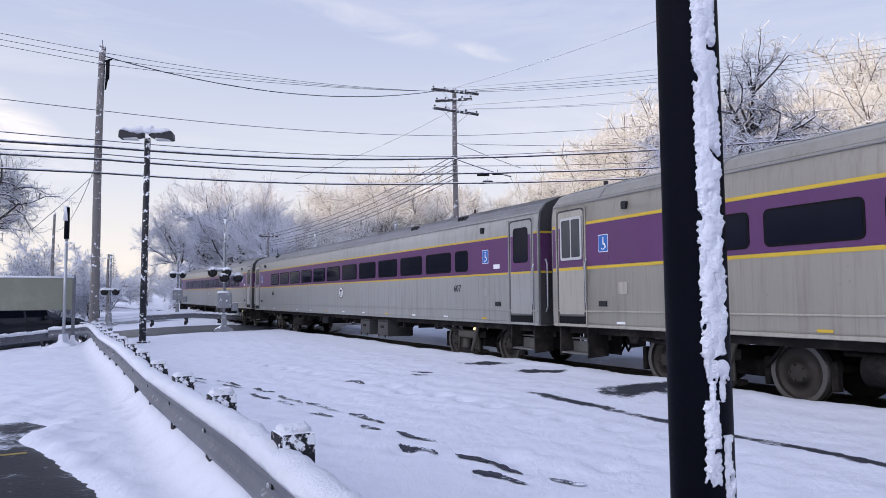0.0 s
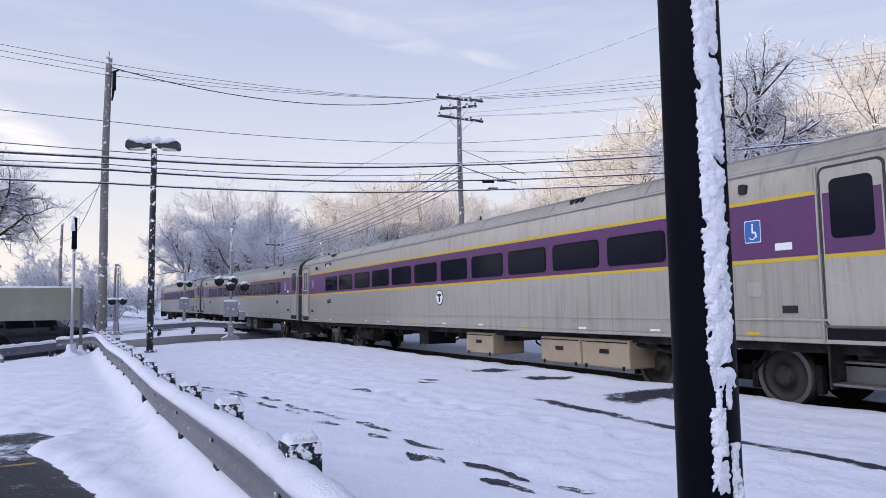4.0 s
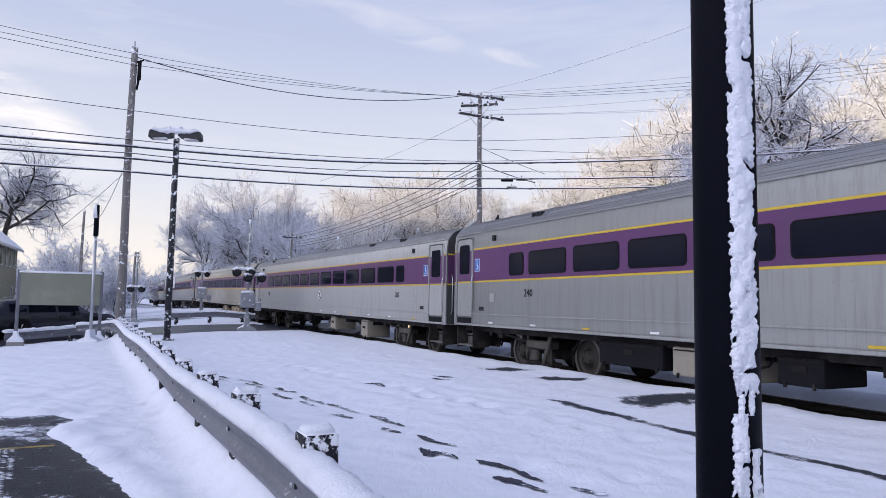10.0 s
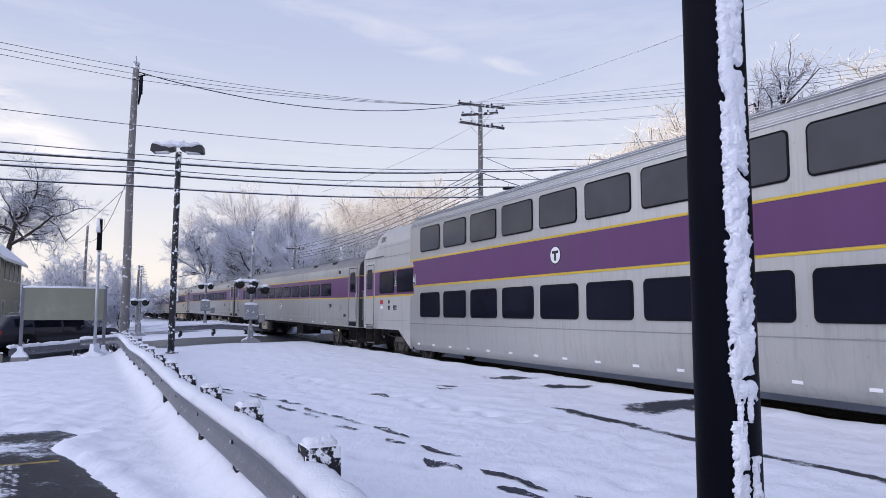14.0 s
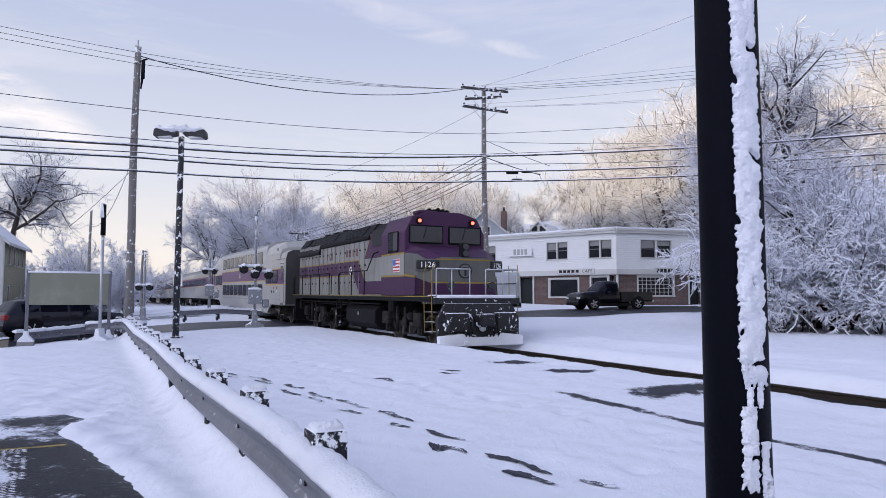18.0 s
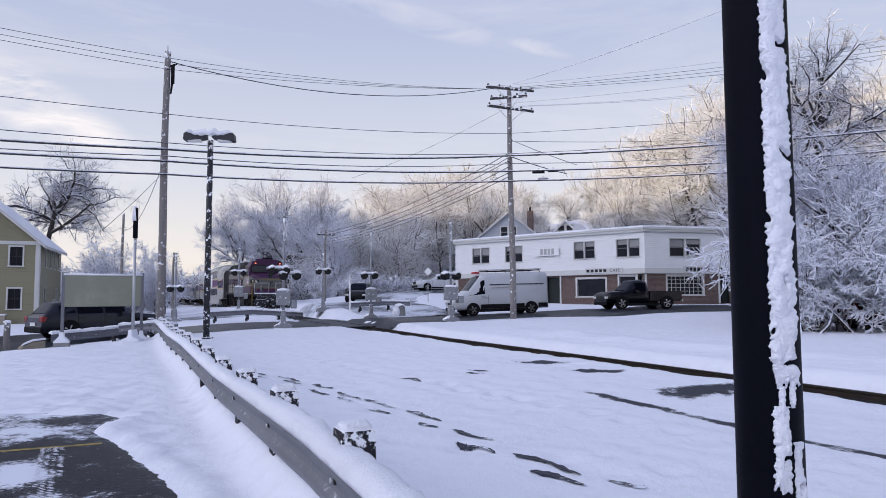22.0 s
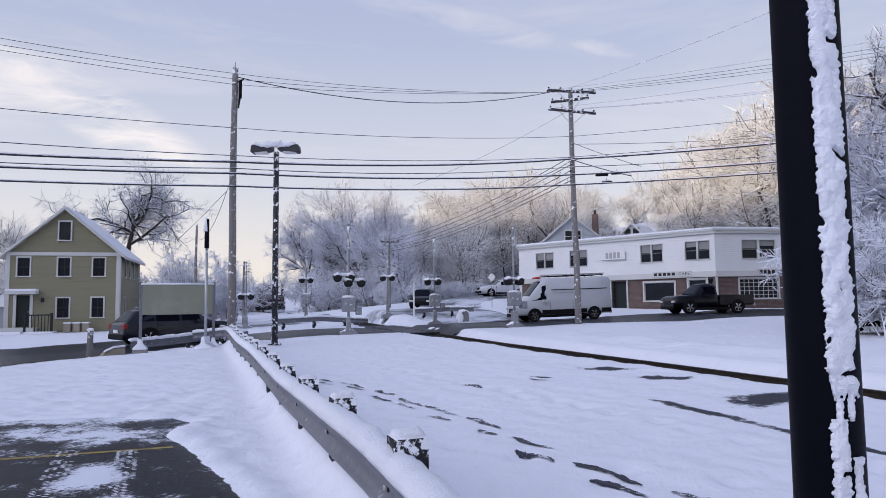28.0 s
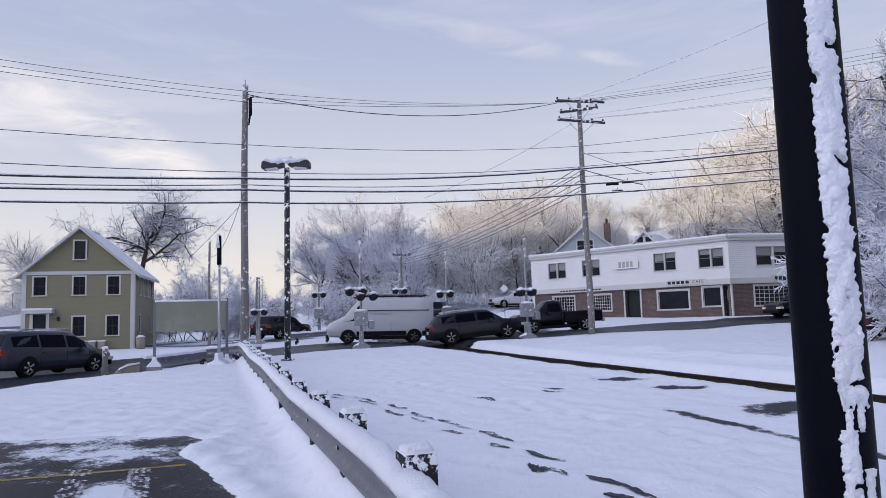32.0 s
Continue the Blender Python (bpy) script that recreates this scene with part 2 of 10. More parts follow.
def ellipses(n, l, spots):
    """The highest of several ellipses."""
    best = None
    for e in spots:
        v = ellipse(n, l, *e)
        best = v if best is None else math_node(n, l, "MAXIMUM", best, v)
    return best


# where wheels and melting have bared the lot: place, half-lengths, turn
SLUSH = ((4.75, 10.0, 1.35, 0.62, 22), (3.30, 9.3, 1.3, 0.20, -70), (3.95, 7.2, 1.9, 0.17, -75), (4.5, 5.4, 1.6, 0.15, -74), (3.35, 14.6, 0.85, 0.40, -25), (4.05, 12.8, 0.75, 0.30, -35), (0.52, 12.35, 0.42, 0.15, -50), (1.85, 13.4, 0.36, 0.13, -50))


def snow_material(name, lump=0.35, fine=0.12, tint=(0.765, 0.78, 0.845), slush=(), depth=0.09):
    m, n, l, b = nodes_of(name)
    big = noise_node(n, l, 0.9, 5, 0.6)
    mid = noise_node(n, l, 3.4, 4, 0.5)
    small = noise_node(n, l, 55.0, 3, 0.7)
    clods = noise_node(n, l, 13.0, 5, 0.72, "Object", (1.0, 0.55, 1.0))
    col = mix_node(n, l, big, tint, tuple(min(1, c * 1.05) for c in tint))
    col = mix_node(n, l, math_node(n, l, "MULTIPLY", ramp_node(n, l, mid, 0.52, 0.78), 0.35), col, tuple(c * 0.84 for c in tint))
    if slush:
        wet = ellipses(n, l, slush)
        frayed = noise_node(n, l, 3.2, 7, 0.72, "Object", (1.0, 0.6, 1.0))
        wet = math_node(n, l, "ADD", wet, math_node(n, l, "MULTIPLY", math_node(n, l, "SUBTRACT", frayed, 0.5), 1.9))
        share = math_node(n, l, "MULTIPLY", ramp_node(n, l, wet, 0.16, 0.52), ramp_node(n, l, math_node(n, l, "ADD", wet, small), 0.5, 0.85))
        col = mix_node(n, l, share, col, (0.035, 0.038, 0.05))
    l.new(col, b.inputs["Base Color"])
    b.inputs["Roughness"].default_value = 0.75
    b.inputs["Specular IOR Level"].default_value = 0.25
    h = math_node(n, l, "ADD", math_node(n, l, "ADD", math_node(n, l, "MULTIPLY", mid, lump), math_node(n, l, "MULTIPLY", clods, 0.4 * lump)), math_node(n, l, "MULTIPLY", small, fine))
    bp = n.new("ShaderNodeBump")
    bp.inputs["Strength"].default_value, bp.inputs["Distance"].default_value = 0.9, depth
    l.new(h, bp.inputs["Height"])
    l.new(bp.outputs["Normal"], b.inputs["Normal"])
    MATS[name] = m
    return m


M_snow = snow_material("snow_ground", 0.27, 0.05, tint=(0.75, 0.768, 0.832), slush=SLUSH, depth=0.11)
M_snowbank = snow_material("snow_bank", 0.4, 0.12, depth=0.10)
M_snowcap = snow_material("snow_cap", 0.5, 0.30, tint=(0.80, 0.815, 0.87), depth=0.06)
M_purple = material("purple_paint", (0.112, 0.040, 0.122), 0.35, 0, 0.14, 0.8, 30, 0.03, dirt=(0.085, 0.055, 0.085), dirt_amount=0.55, stretch=(3.0, 1, 0.4))
M_yellow = material("yellow_stripe", (0.58, 0.40, 0.045), 0.4, 0, 0.10, 2, 30, 0.03)
def coach_steel(name, rgb, grime, amount):
    """Painted or bare steel car sides: cloudy patches, vertical rain streaks, specks of dirt and a soft gloss."""
    m, n, l, b = nodes_of(name)
    cloud = noise_node(n, l, 0.55, 6, 0.65, "Object", (0.6, 1, 1))
    streak = noise_node(n, l, 1.5, 6, 0.65, "Object", (5.0, 5.0, 0.30))
    thin = noise_node(n, l, 4.5, 4, 0.6, "Object", (6.0, 6.0, 0.22))
    speck = noise_node(n, l, 9.0, 6, 0.75)
    fine = noise_node(n, l, 45.0, 3, 0.6)
    col = mix_node(n, l, cloud, tuple(c * 0.84 for c in rgb), tuple(min(1, c * 1.14) for c in rgb))
    col = mix_node(n, l, math_node(n, l, "MULTIPLY", ramp_node(n, l, streak, 0.46, 0.74), amount), col, grime)
    col = mix_node(n, l, math_node(n, l, "MULTIPLY", ramp_node(n, l, thin, 0.50, 0.75), amount * 0.55), col, grime)
    col = mix_node(n, l, math_node(n, l, "MULTIPLY", ramp_node(n, l, speck, 0.62, 0.72), amount * 0.8), col, tuple(c * 0.7 for c in grime))
    l.new(col, b.inputs["Base Color"])
    b.inputs["Metallic"].default_value = 0.15
    b.inputs["Specular IOR Level"].default_value = 0.4
    l.new(math_node(n, l, "ADD", math_node(n, l, "MULTIPLY", cloud, 0.25), 0.24), b.inputs["Roughness"])
    bp = n.new("ShaderNodeBump")
    bp.inputs["Strength"].default_value, bp.inputs["Distance"].default_value = 0.05, 0.01
    l.new(math_node(n, l, "ADD", cloud, math_node(n, l, "MULTIPLY", fine, 0.15)), bp.inputs["Height"])
    l.new(bp.outputs["Normal"], b.inputs["Normal"])
    MATS[name] = m
    return m


M_silver = coach_steel("brushed_silver", (0.39, 0.365, 0.31), (0.24, 0.205, 0.155), 0.6)
M_silver2 = coach_steel("clean_silver", (0.39, 0.387, 0.37), (0.25, 0.235, 0.205), 0.5)
M_silverB = coach_steel("dull_silver", (0.32, 0.32, 0.302), (0.19, 0.175, 0.148), 0.55)
M_silver3 = coach_steel("fluted_silver", (0.415, 0.41, 0.39), (0.27, 0.255, 0.225), 0.45)
M_roofgrey = material("roof_grey", (0.27, 0.27, 0.275), 0.5, 0.3, 0.12, 1, 25, 0.05, dirt=(0.2, 0.18, 0.16), dirt_amount=0.5)
M_black = material("black_steel", (0.010, 0.010, 0.012), 0.6, 0.0, 0.3, 3, 30, 0.15, shine=0.08)
M_under = material("grimy_undergear", (0.020, 0.018, 0.018), 0.8, 0.0, 0.4, 4, 30, 0.3, dirt=(0.095, 0.083, 0.072), dirt_amount=0.5, shine=0.08)
M_dusty = material("dusty_grey_gear", (0.10, 0.092, 0.08), 0.75, 0.1, 0.3, 5, 30, 0.2, dirt=(0.035, 0.03, 0.028), dirt_amount=0.7)
M_box = material("equipment_box", (0.30, 0.27, 0.22), 0.6, 0.1, 0.15, 2, 30, 0.1, dirt=(0.16, 0.13, 0.1), dirt_amount=0.5)
M_wheel = material("wheel_steel", (0.07, 0.062, 0.055), 0.6, 0.5, 0.3, 6, 40, 0.2)
M_tread = material("wheel_tread", (0.16, 0.15, 0.14), 0.4, 0.8, 0.1, 6, 40, 0.05)
M_glass = glass("dark_glass")
M_glass2 = glass("grey_glass", (0.03, 0.032, 0.036), 0.08, 0.25)
M_rubber = material("black_rubber", (0.010, 0.010, 0.011), 0.8, 0, 0.2, 8, 40, 0.1, shine=0.08)
M_white = material("white_paint", (0.78, 0.78, 0.77), 0.5, 0, 0.06, 2, 30, 0.05)
M_ink = material("black_lettering", (0.02, 0.02, 0.022), 0.6, 0, 0.1, 5, 30, 0.0)
M_red = material("red_paint", (0.45, 0.03, 0.03), 0.45, 0, 0.1, 5, 30, 0.05)
M_blue = material("blue_sign", (0.04, 0.14, 0.42), 0.45, 0, 0.08, 5, 30, 0.0)
M_galv = material("galvanised_steel", (0.42, 0.43, 0.45), 0.42, 0.75, 0.15, 2.5, 30, 0.1, snow=0.25)
M_beam = material("weathered_guardrail_steel", (0.175, 0.18, 0.205), 0.5, 0.35, 0.25, 1.2, 25, 0.08, dirt=(0.08, 0.08, 0.095), dirt_amount=0.6, snow=0.15)
M_poleblack = material("black_powder_coat", (0.006, 0.0065, 0.011), 0.55, 0.0, 0.3, 4, 60, 0.06, shine=0.05)
M_wood = material("weathered_pole_wood", (0.22, 0.205, 0.20), 0.85, 0, 0.3, 2, 30, 0.4, stretch=(6, 6, 0.5), snow=0.34, speck=0.12)
M_armwood = material("dark_arm_timber", (0.060, 0.055, 0.058), 0.85, 0, 0.3, 4, 30, 0.3, snow=0.25, speck=0.3)
M_postwood = material("frosted_post_wood", (0.028, 0.028, 0.034), 0.85, 0, 0.35, 6, 30, 0.4, snow=0.22, speck=0.5, shine=0.2)
M_rail = material("rail_steel", (0.050, 0.040, 0.035), 0.5, 0.6, 0.3, 3, 30, 0.15)
M_ballast = material("dark_ballast", (0.028, 0.026, 0.027), 0.9, 0, 0.5, 5, 25, 0.6, bump_size=0.04)
M_red_glow = glow("red_marker_light", (1.0, 0.16, 0.09), 2.5)
M_amber_glow = glow("warm_step_light", (1.0, 0.72, 0.36), 1.3)
# wire colour that holds both its snow coat and the sunlight on it
M_palewire = material("sunlit_snowy_wire", (0.70, 0.70, 0.72), 0.7, 0, 0.1, 5, 30, 0.0)
M_wire = material("black_cable", (0.05, 0.05, 0.055), 0.6, 0, 0.1, 5, 30, 0.0, snow=0.55)
M_bark = material("dark_bark_with_snow", (0.050, 0.042, 0.040), 0.9, 0, 0.3, 3, 20, 0.4, snow=0.25)
M_twig = material("bare_twigs", (0.13, 0.125, 0.145), 0.9, 0, 0.35, 1.5, 20, 0.0, snow=0.45)
M_rime = material("rime_covered_twigs", (0.36, 0.37, 0.44), 0.9, 0, 0.3, 1.5, 20, 0.0, snow=0.7)
M_fartwig = material("frosted_twigs", (0.62, 0.60, 0.58), 0.9, 0, 0.3, 0.5, 20, 0.0, snow=0.9)
M_frost = material("snow_on_twigs", (0.84, 0.86, 0.94), 0.85, 0, 0.06, 1.5, 20, 0.0)
M_needles = material("dark_needles", (0.07, 0.085, 0.075), 0.9, 0, 0.3, 2, 20, 0.0, snow=0.55)


# ---- geometry helpers ----
def part(name, bm, mat, parent, label=""):
    """Links a bmesh as one mesh object under a thing or a part."""
    me = bpy.data.meshes.new(name)
    bm.to_mesh(me)
    bm.free()
    for k in (mat if isinstance(mat, (list, tuple)) else (mat,)):
        me.materials.append(k)
    ob = new(name, me)
    if parent is not None:
        ob.parent = parent
    if label:
        ob["label"] = label
    return ob


def thing(name, label, category, m=None, group="", kind=""):
    ob = new(name)
    ob.empty_display_size = 0.3
    if m is not None:
        ob.matrix_world = m
    return tagged(ob, label, category, group, kind)


def box(bm, x0, x1, y0, y1, z0, z1, bevel=0.0, mi=0):
    r = bmesh.ops.create_cube(bm, size=1.0, matrix=Matrix.Translation(((x0 + x1) / 2, (y0 + y1) / 2, (z0 + z1) / 2)) @ Matrix.Diagonal((x1 - x0, y1 - y0, z1 - z0, 1)))
    fs = {f for v in r["verts"] for f in v.link_faces}
    for f in fs:
        f.material_index = mi
    if bevel > 0:
        es = {e for v in r["verts"] for e in v.link_edges}
        bmesh.ops.bevel(bm, geom=list(es), offset=bevel, segments=2, affect="EDGES", profile=0.5)
    return bm


def bx(*a, **k):
    return box(bmesh.new(), *a, **k)


def rod(bm, a, b, r0, r1=None, n=8, caps=True, smooth=True, mi=0):
    """A tapered round bar from a to b."""
    a, b = Vector(a), Vector(b)
    r1 = r0 if r1 is None else r1
    d = b - a
    q = d.to_track_quat("Z", "Y").to_matrix()
    rings = []
    for c, r in ((a, r0), (b, r1)):
        rings.append([bm.verts.new(c + q @ Vector((r * math.cos(2 * math.pi * i / n), r * math.sin(2 * math.pi * i / n), 0))) for i in range(n)])
    for i in range(n):
        f = bm.faces.new((rings[0][i], rings[0][(i + 1) % n], rings[1][(i + 1) % n], rings[1][i]))
        f.smooth, f.material_index = smooth, mi
    if caps:
        bm.faces.new(rings[0][::-1]).material_index = mi
        bm.faces.new(rings[1]).material_index = mi
    return bm


def rd(*a, **k):
    return rod(bmesh.new(), *a, **k)


def tube(bm, pts, r, n=6, smooth=True):
    """A round bar bent through points; r is one radius or one for each point."""
    P = [Vector(p) for p in pts]
    R = [r] * len(P) if isinstance(r, (int, float)) else r
    rings = []
    for i, p in enumerate(P):
        d = (P[min(i + 1, len(P) - 1)] - P[max(i - 1, 0)]).normalized()
        q = d.to_track_quat("Z", "Y" if abs(d.y) < 0.9 else "X").to_matrix()
        rings.append([bm.verts.new(p + q @ Vector((R[i] * math.cos(2 * math.pi * k / n), R[i] * math.sin(2 * math.pi * k / n), 0))) for k in range(n)])
    for a, b in zip(rings[:-1], rings[1:]):
        off = min(range(n), key=lambda o: sum((a[k].co - b[(k + o) % n].co).length for k in range(n)))
        for k in range(n):
            f = bm.faces.new((a[k], a[(k + 1) % n], b[(k + 1 + off) % n], b[(k + off) % n]))
            f.smooth = smooth
    bm.faces.new(rings[0][::-1])
    bm.faces.new(rings[-1])
    return bm


def extrude(bm, outline, axis, a, b, bevel=0.0, mi=0):
    """A flat outline pulled from a to b along an axis; the outline's pairs are the other two axes in order."""
    def at(p, c):
        return {"x": (c, p[0], p[1]), "y": (p[0], c, p[1]), "z": (p[0], p[1], c)}[axis]
    v0 = [bm.verts.new(at(p, a)) for p in outline]
    v1 = [bm.verts.new(at(p, b)) for p in outline]
    k = len(outline)
    fs = [bm.faces.new(v0), bm.faces.new(v1[::-1])]
    fs += [bm.faces.new((v0[i], v1[i], v1[(i + 1) % k], v0[(i + 1) % k])) for i in range(k)]
    bmesh.ops.recalc_face_normals(bm, faces=fs)
    for f in fs:
        f.material_index = mi
    if bevel > 0:
        es = {e for f in fs for e in f.edges}
        bmesh.ops.bevel(bm, geom=list(es), offset=bevel, segments=2, affect="EDGES", profile=0.5)
    return bm


def ex(*a, **k):
    return extrude(bmesh.new(), *a, **k)


def rounded(x0, x1, z0, z1, r, n=4):
    out = []
    for cx, cz, a0 in ((x1 - r, z1 - r, 0), (x0 + r, z1 - r, 90), (x0 + r, z0 + r, 180), (x1 - r, z0 + r, 270)):
        for i in range(n + 1):
            a = radians(a0 + 90 * i / n)
            out.append((cx + r * math.cos(a), cz + r * math.sin(a)))
    return out


def disc(cx, cz, r, n=20, sx=1.0):
    return [(cx + r * sx * math.cos(2 * math.pi * i / n), cz + r * math.sin(2 * math.pi * i / n)) for i in range(n)]


def lettering(name, words, size, m, mat, parent, depth=0.004, spread=1.0):
    """Raised letters in the built-in font, as a mesh."""
    cu = bpy.data.curves.new(name, "FONT")
    cu.body, cu.size, cu.extrude = words, size, depth
    cu.align_x, cu.align_y, cu.space_character = "CENTER", "CENTER", spread
    cu.resolution_u = 2
    tmp = bpy.data.objects.new(name, cu)
    me = bpy.data.meshes.new_from_object(tmp)
    bpy.data.objects.remove(tmp)
    bpy.data.curves.remove(cu)
    me.materials.append(mat)
    ob = new(name, me)
    ob.parent = parent
    ob.matrix_basis = m
    return ob


# ---- the line of the track ----
T_S = np.arange(-140.0, 420.0, 0.25)
T_TH = radians(18.87) + 0.00113 * np.clip(T_S, -90.0, 5.0)
T_X = np.cumsum(-np.sin(T_TH)) * 0.25
T_Y = np.cumsum(np.cos(T_TH)) * 0.25
T_O = int(np.argmin(np.abs(T_S)))
T_X += 0.18 - T_X[T_O]
T_Y += 31.79 - T_Y[T_O]
T_Z = np.interp(T_S, [-140, -5, 0, 10, 42, 420], [0.02, 0.02, 0.06, 0.18, 0.53, 0.55])


def track(s):
    """Place on the track's middle, at the top of the rails, and the heading."""
    return (np.interp(s, T_S, T_X), np.interp(s, T_S, T_Y), np.interp(s, T_S, T_Z), np.interp(s, T_S, T_TH))


def near_track(x, y):
    """How far to the left of the track a place lies, and how far along."""
    x, y = np.asarray(x, float), np.asarray(y, float)
    s = (x - 0.18) * -math.sin(radians(18.87)) + (y - 31.79) * math.cos(radians(18.87))
    for _ in range(3):
        tx, ty, _z, th = track(s)
        s = s + (x - tx) * -np.sin(th) + (y - ty) * np.cos(th)
    tx, ty, _z, th = track(s)
    return (x - tx) * -np.cos(th) + (y - ty) * -np.sin(th), s


def smooth(a, b, v):
    u = np.clip((np.asarray(v, float) - a) / (b - a), 0, 1)
    return u * u * (3 - 2 * u)


HUMPS = ((0, 0, 0.03), (-6, 3, 0.05), (-3.4, 9.4, 0.06), (-7, 9, 0.06), (1.5, 6, 0.17), (4.5, 13, 0.20), (-2, 14, 0.14), (-9.5, 22, 0.10), (-7, 25, 0.18), (-1.5, 27, 0.20),
         (-19.5, 8, -0.28), (-19, 20, -0.30), (-17.5, 29, -0.30), (-12.8, 34.6, -0.08), (-12.4, 20, -0.10), (-12.4, 25, -0.14), (-22, 43, 0.05), (-30, 60, 0.1), (-5, 37, 0.22), (3, 38, 0.38), (8, 38, 0.55), (17, 42, 0.75), (30, 42, 0.9), (14, 26, 0.3),
         (19, 48, 1.02), (8, 58, 1.1), (-1, 55, 1.2), (4.5, 64, 2.2), (32, 51, 1.1), (25, 20, 0.2), (-45, 10, -0.2), (-26, 36, -0.1))


def ground_z(x, y):
    """Height of the ground: gentle humps, the hill behind, an unseen rise added to block the sun, the bed of the track.
    """
    x, y = np.asarray(x, float), np.asarray(y, float)
    num = np.zeros_like(x)
    den = np.zeros_like(x)
    for hx, hy, hz in HUMPS:
        w = 1.0 / (((x - hx) ** 2 + (y - hy) ** 2) + 1.5) ** 1.8
        num += w * hz
        den += w
    z = num / den
    side, s = near_track(x, y)
    hill = 15.0 * smooth(66, 150, y + 0.25 * np.clip(x, -40, 80)) * smooth(12, 50, -side) + 12.0 * smooth(25, 90, x) * smooth(20, 90, y)
    # out-of-view rise towards the sun, added to put the street in shadow
    back = 27.5 * smooth(80, 160, x * math.sin(radians(SUN_AZ)) + y * math.cos(radians(SUN_AZ))) 
    z = z + hill + back
    bed = track(s)[2] - 0.20
    k = np.where(side > 0, 1 - smooth(0.95, 1.35, side), 1 - smooth(1.05, 1.7, -side))
    return z * (1 - k) + bed * k


def gz(x, y):
    return float(ground_z(x, y))


def grid_mesh(name, xs, ys, zfun, mat, smooth_faces=True):
    X, Y = np.meshgrid(xs, ys)
    Z = zfun(X, Y)
    v = np.stack([X.ravel(), Y.ravel(), Z.ravel()], 1)
    nx, ny = len(xs), len(ys)
    i = np.arange(nx * ny).reshape(ny, nx)
    q = np.stack([i[:-1, :-1].ravel(), i[:-1, 1:].ravel(), i[1:, 1:].ravel(), i[1:, :-1].ravel()], 1)
    me = bpy.data.meshes.new(name)
    me.from_pydata(v.tolist(), [], q.tolist())
    me.materials.append(mat)
    if smooth_faces:
        me.polygons.foreach_set("use_smooth", [True] * len(me.polygons))
    return new(name, me)


def spaced(lo, near0, near1, hi, fine, k=1.25):
    mid = list(np.arange(near0, near1 + 1e-6, fine))
    up, step = [mid[-1]], fine
    while up[-1] < hi:
        step *= k
        up.append(up[-1] + step)
    dn, step = [mid[0]], fine
    while dn[-1] > lo:
        step *= k
        dn.append(dn[-1] - step)
    return np.array(dn[:0:-1] + mid + up[1:])


def wavy(x, y, size, seed=0.0):
    """Smooth uneven values between about -1 and 1."""
    return np.sin(x * 1.7 / size + 1.3 * np.sin(y * 0.9 / size + seed) + seed * 2.1) * np.cos(y * 1.3 / size + 1.1 * np.sin(x * 1.15 / size - seed))


TRAIL = [(-2.6 + 0.30 * k + 0.07 * math.sin(k * 2.3), 19.0 - 0.62 * k + 0.05 * math.cos(k * 1.7)) for k in range(22)]
TRAIL += [(-2.9 + 0.036 * k * k + 0.10 * (k % 2), 11.6 - 0.50 * k) for k in range(13)]
TRAIL += [(-1.9 - 0.42 * k + 0.09 * math.sin(k * 1.9), 5.2 + 0.78 * k + 0.12 * (k % 2)) for k in range(19)]


def bay_edge(y):
    """The right-hand edge of the cleared parking bay."""
    return np.interp(y, [2.0, 5.0, 5.67, 6.53, 7.72, 8.5, 8.9, 9.3, 9.9], [-0.75, -1.40, -1.62, -2.11, -2.80, -3.35, -3.40, -3.25, -3.9])


def in_bay(x, y):
    """How far inside the cleared bay a place lies; its rim is frayed."""
    return np.minimum(bay_edge(y) - x, 9.75 - y) + 0.13 * wavy(x, y, 0.45, 2.2) * smooth(8.3, 9.2, y) + 0.05 * wavy(x, y, 0.13, 4.4) + 0.03 * wavy(x, y, 0.06, 1.4)


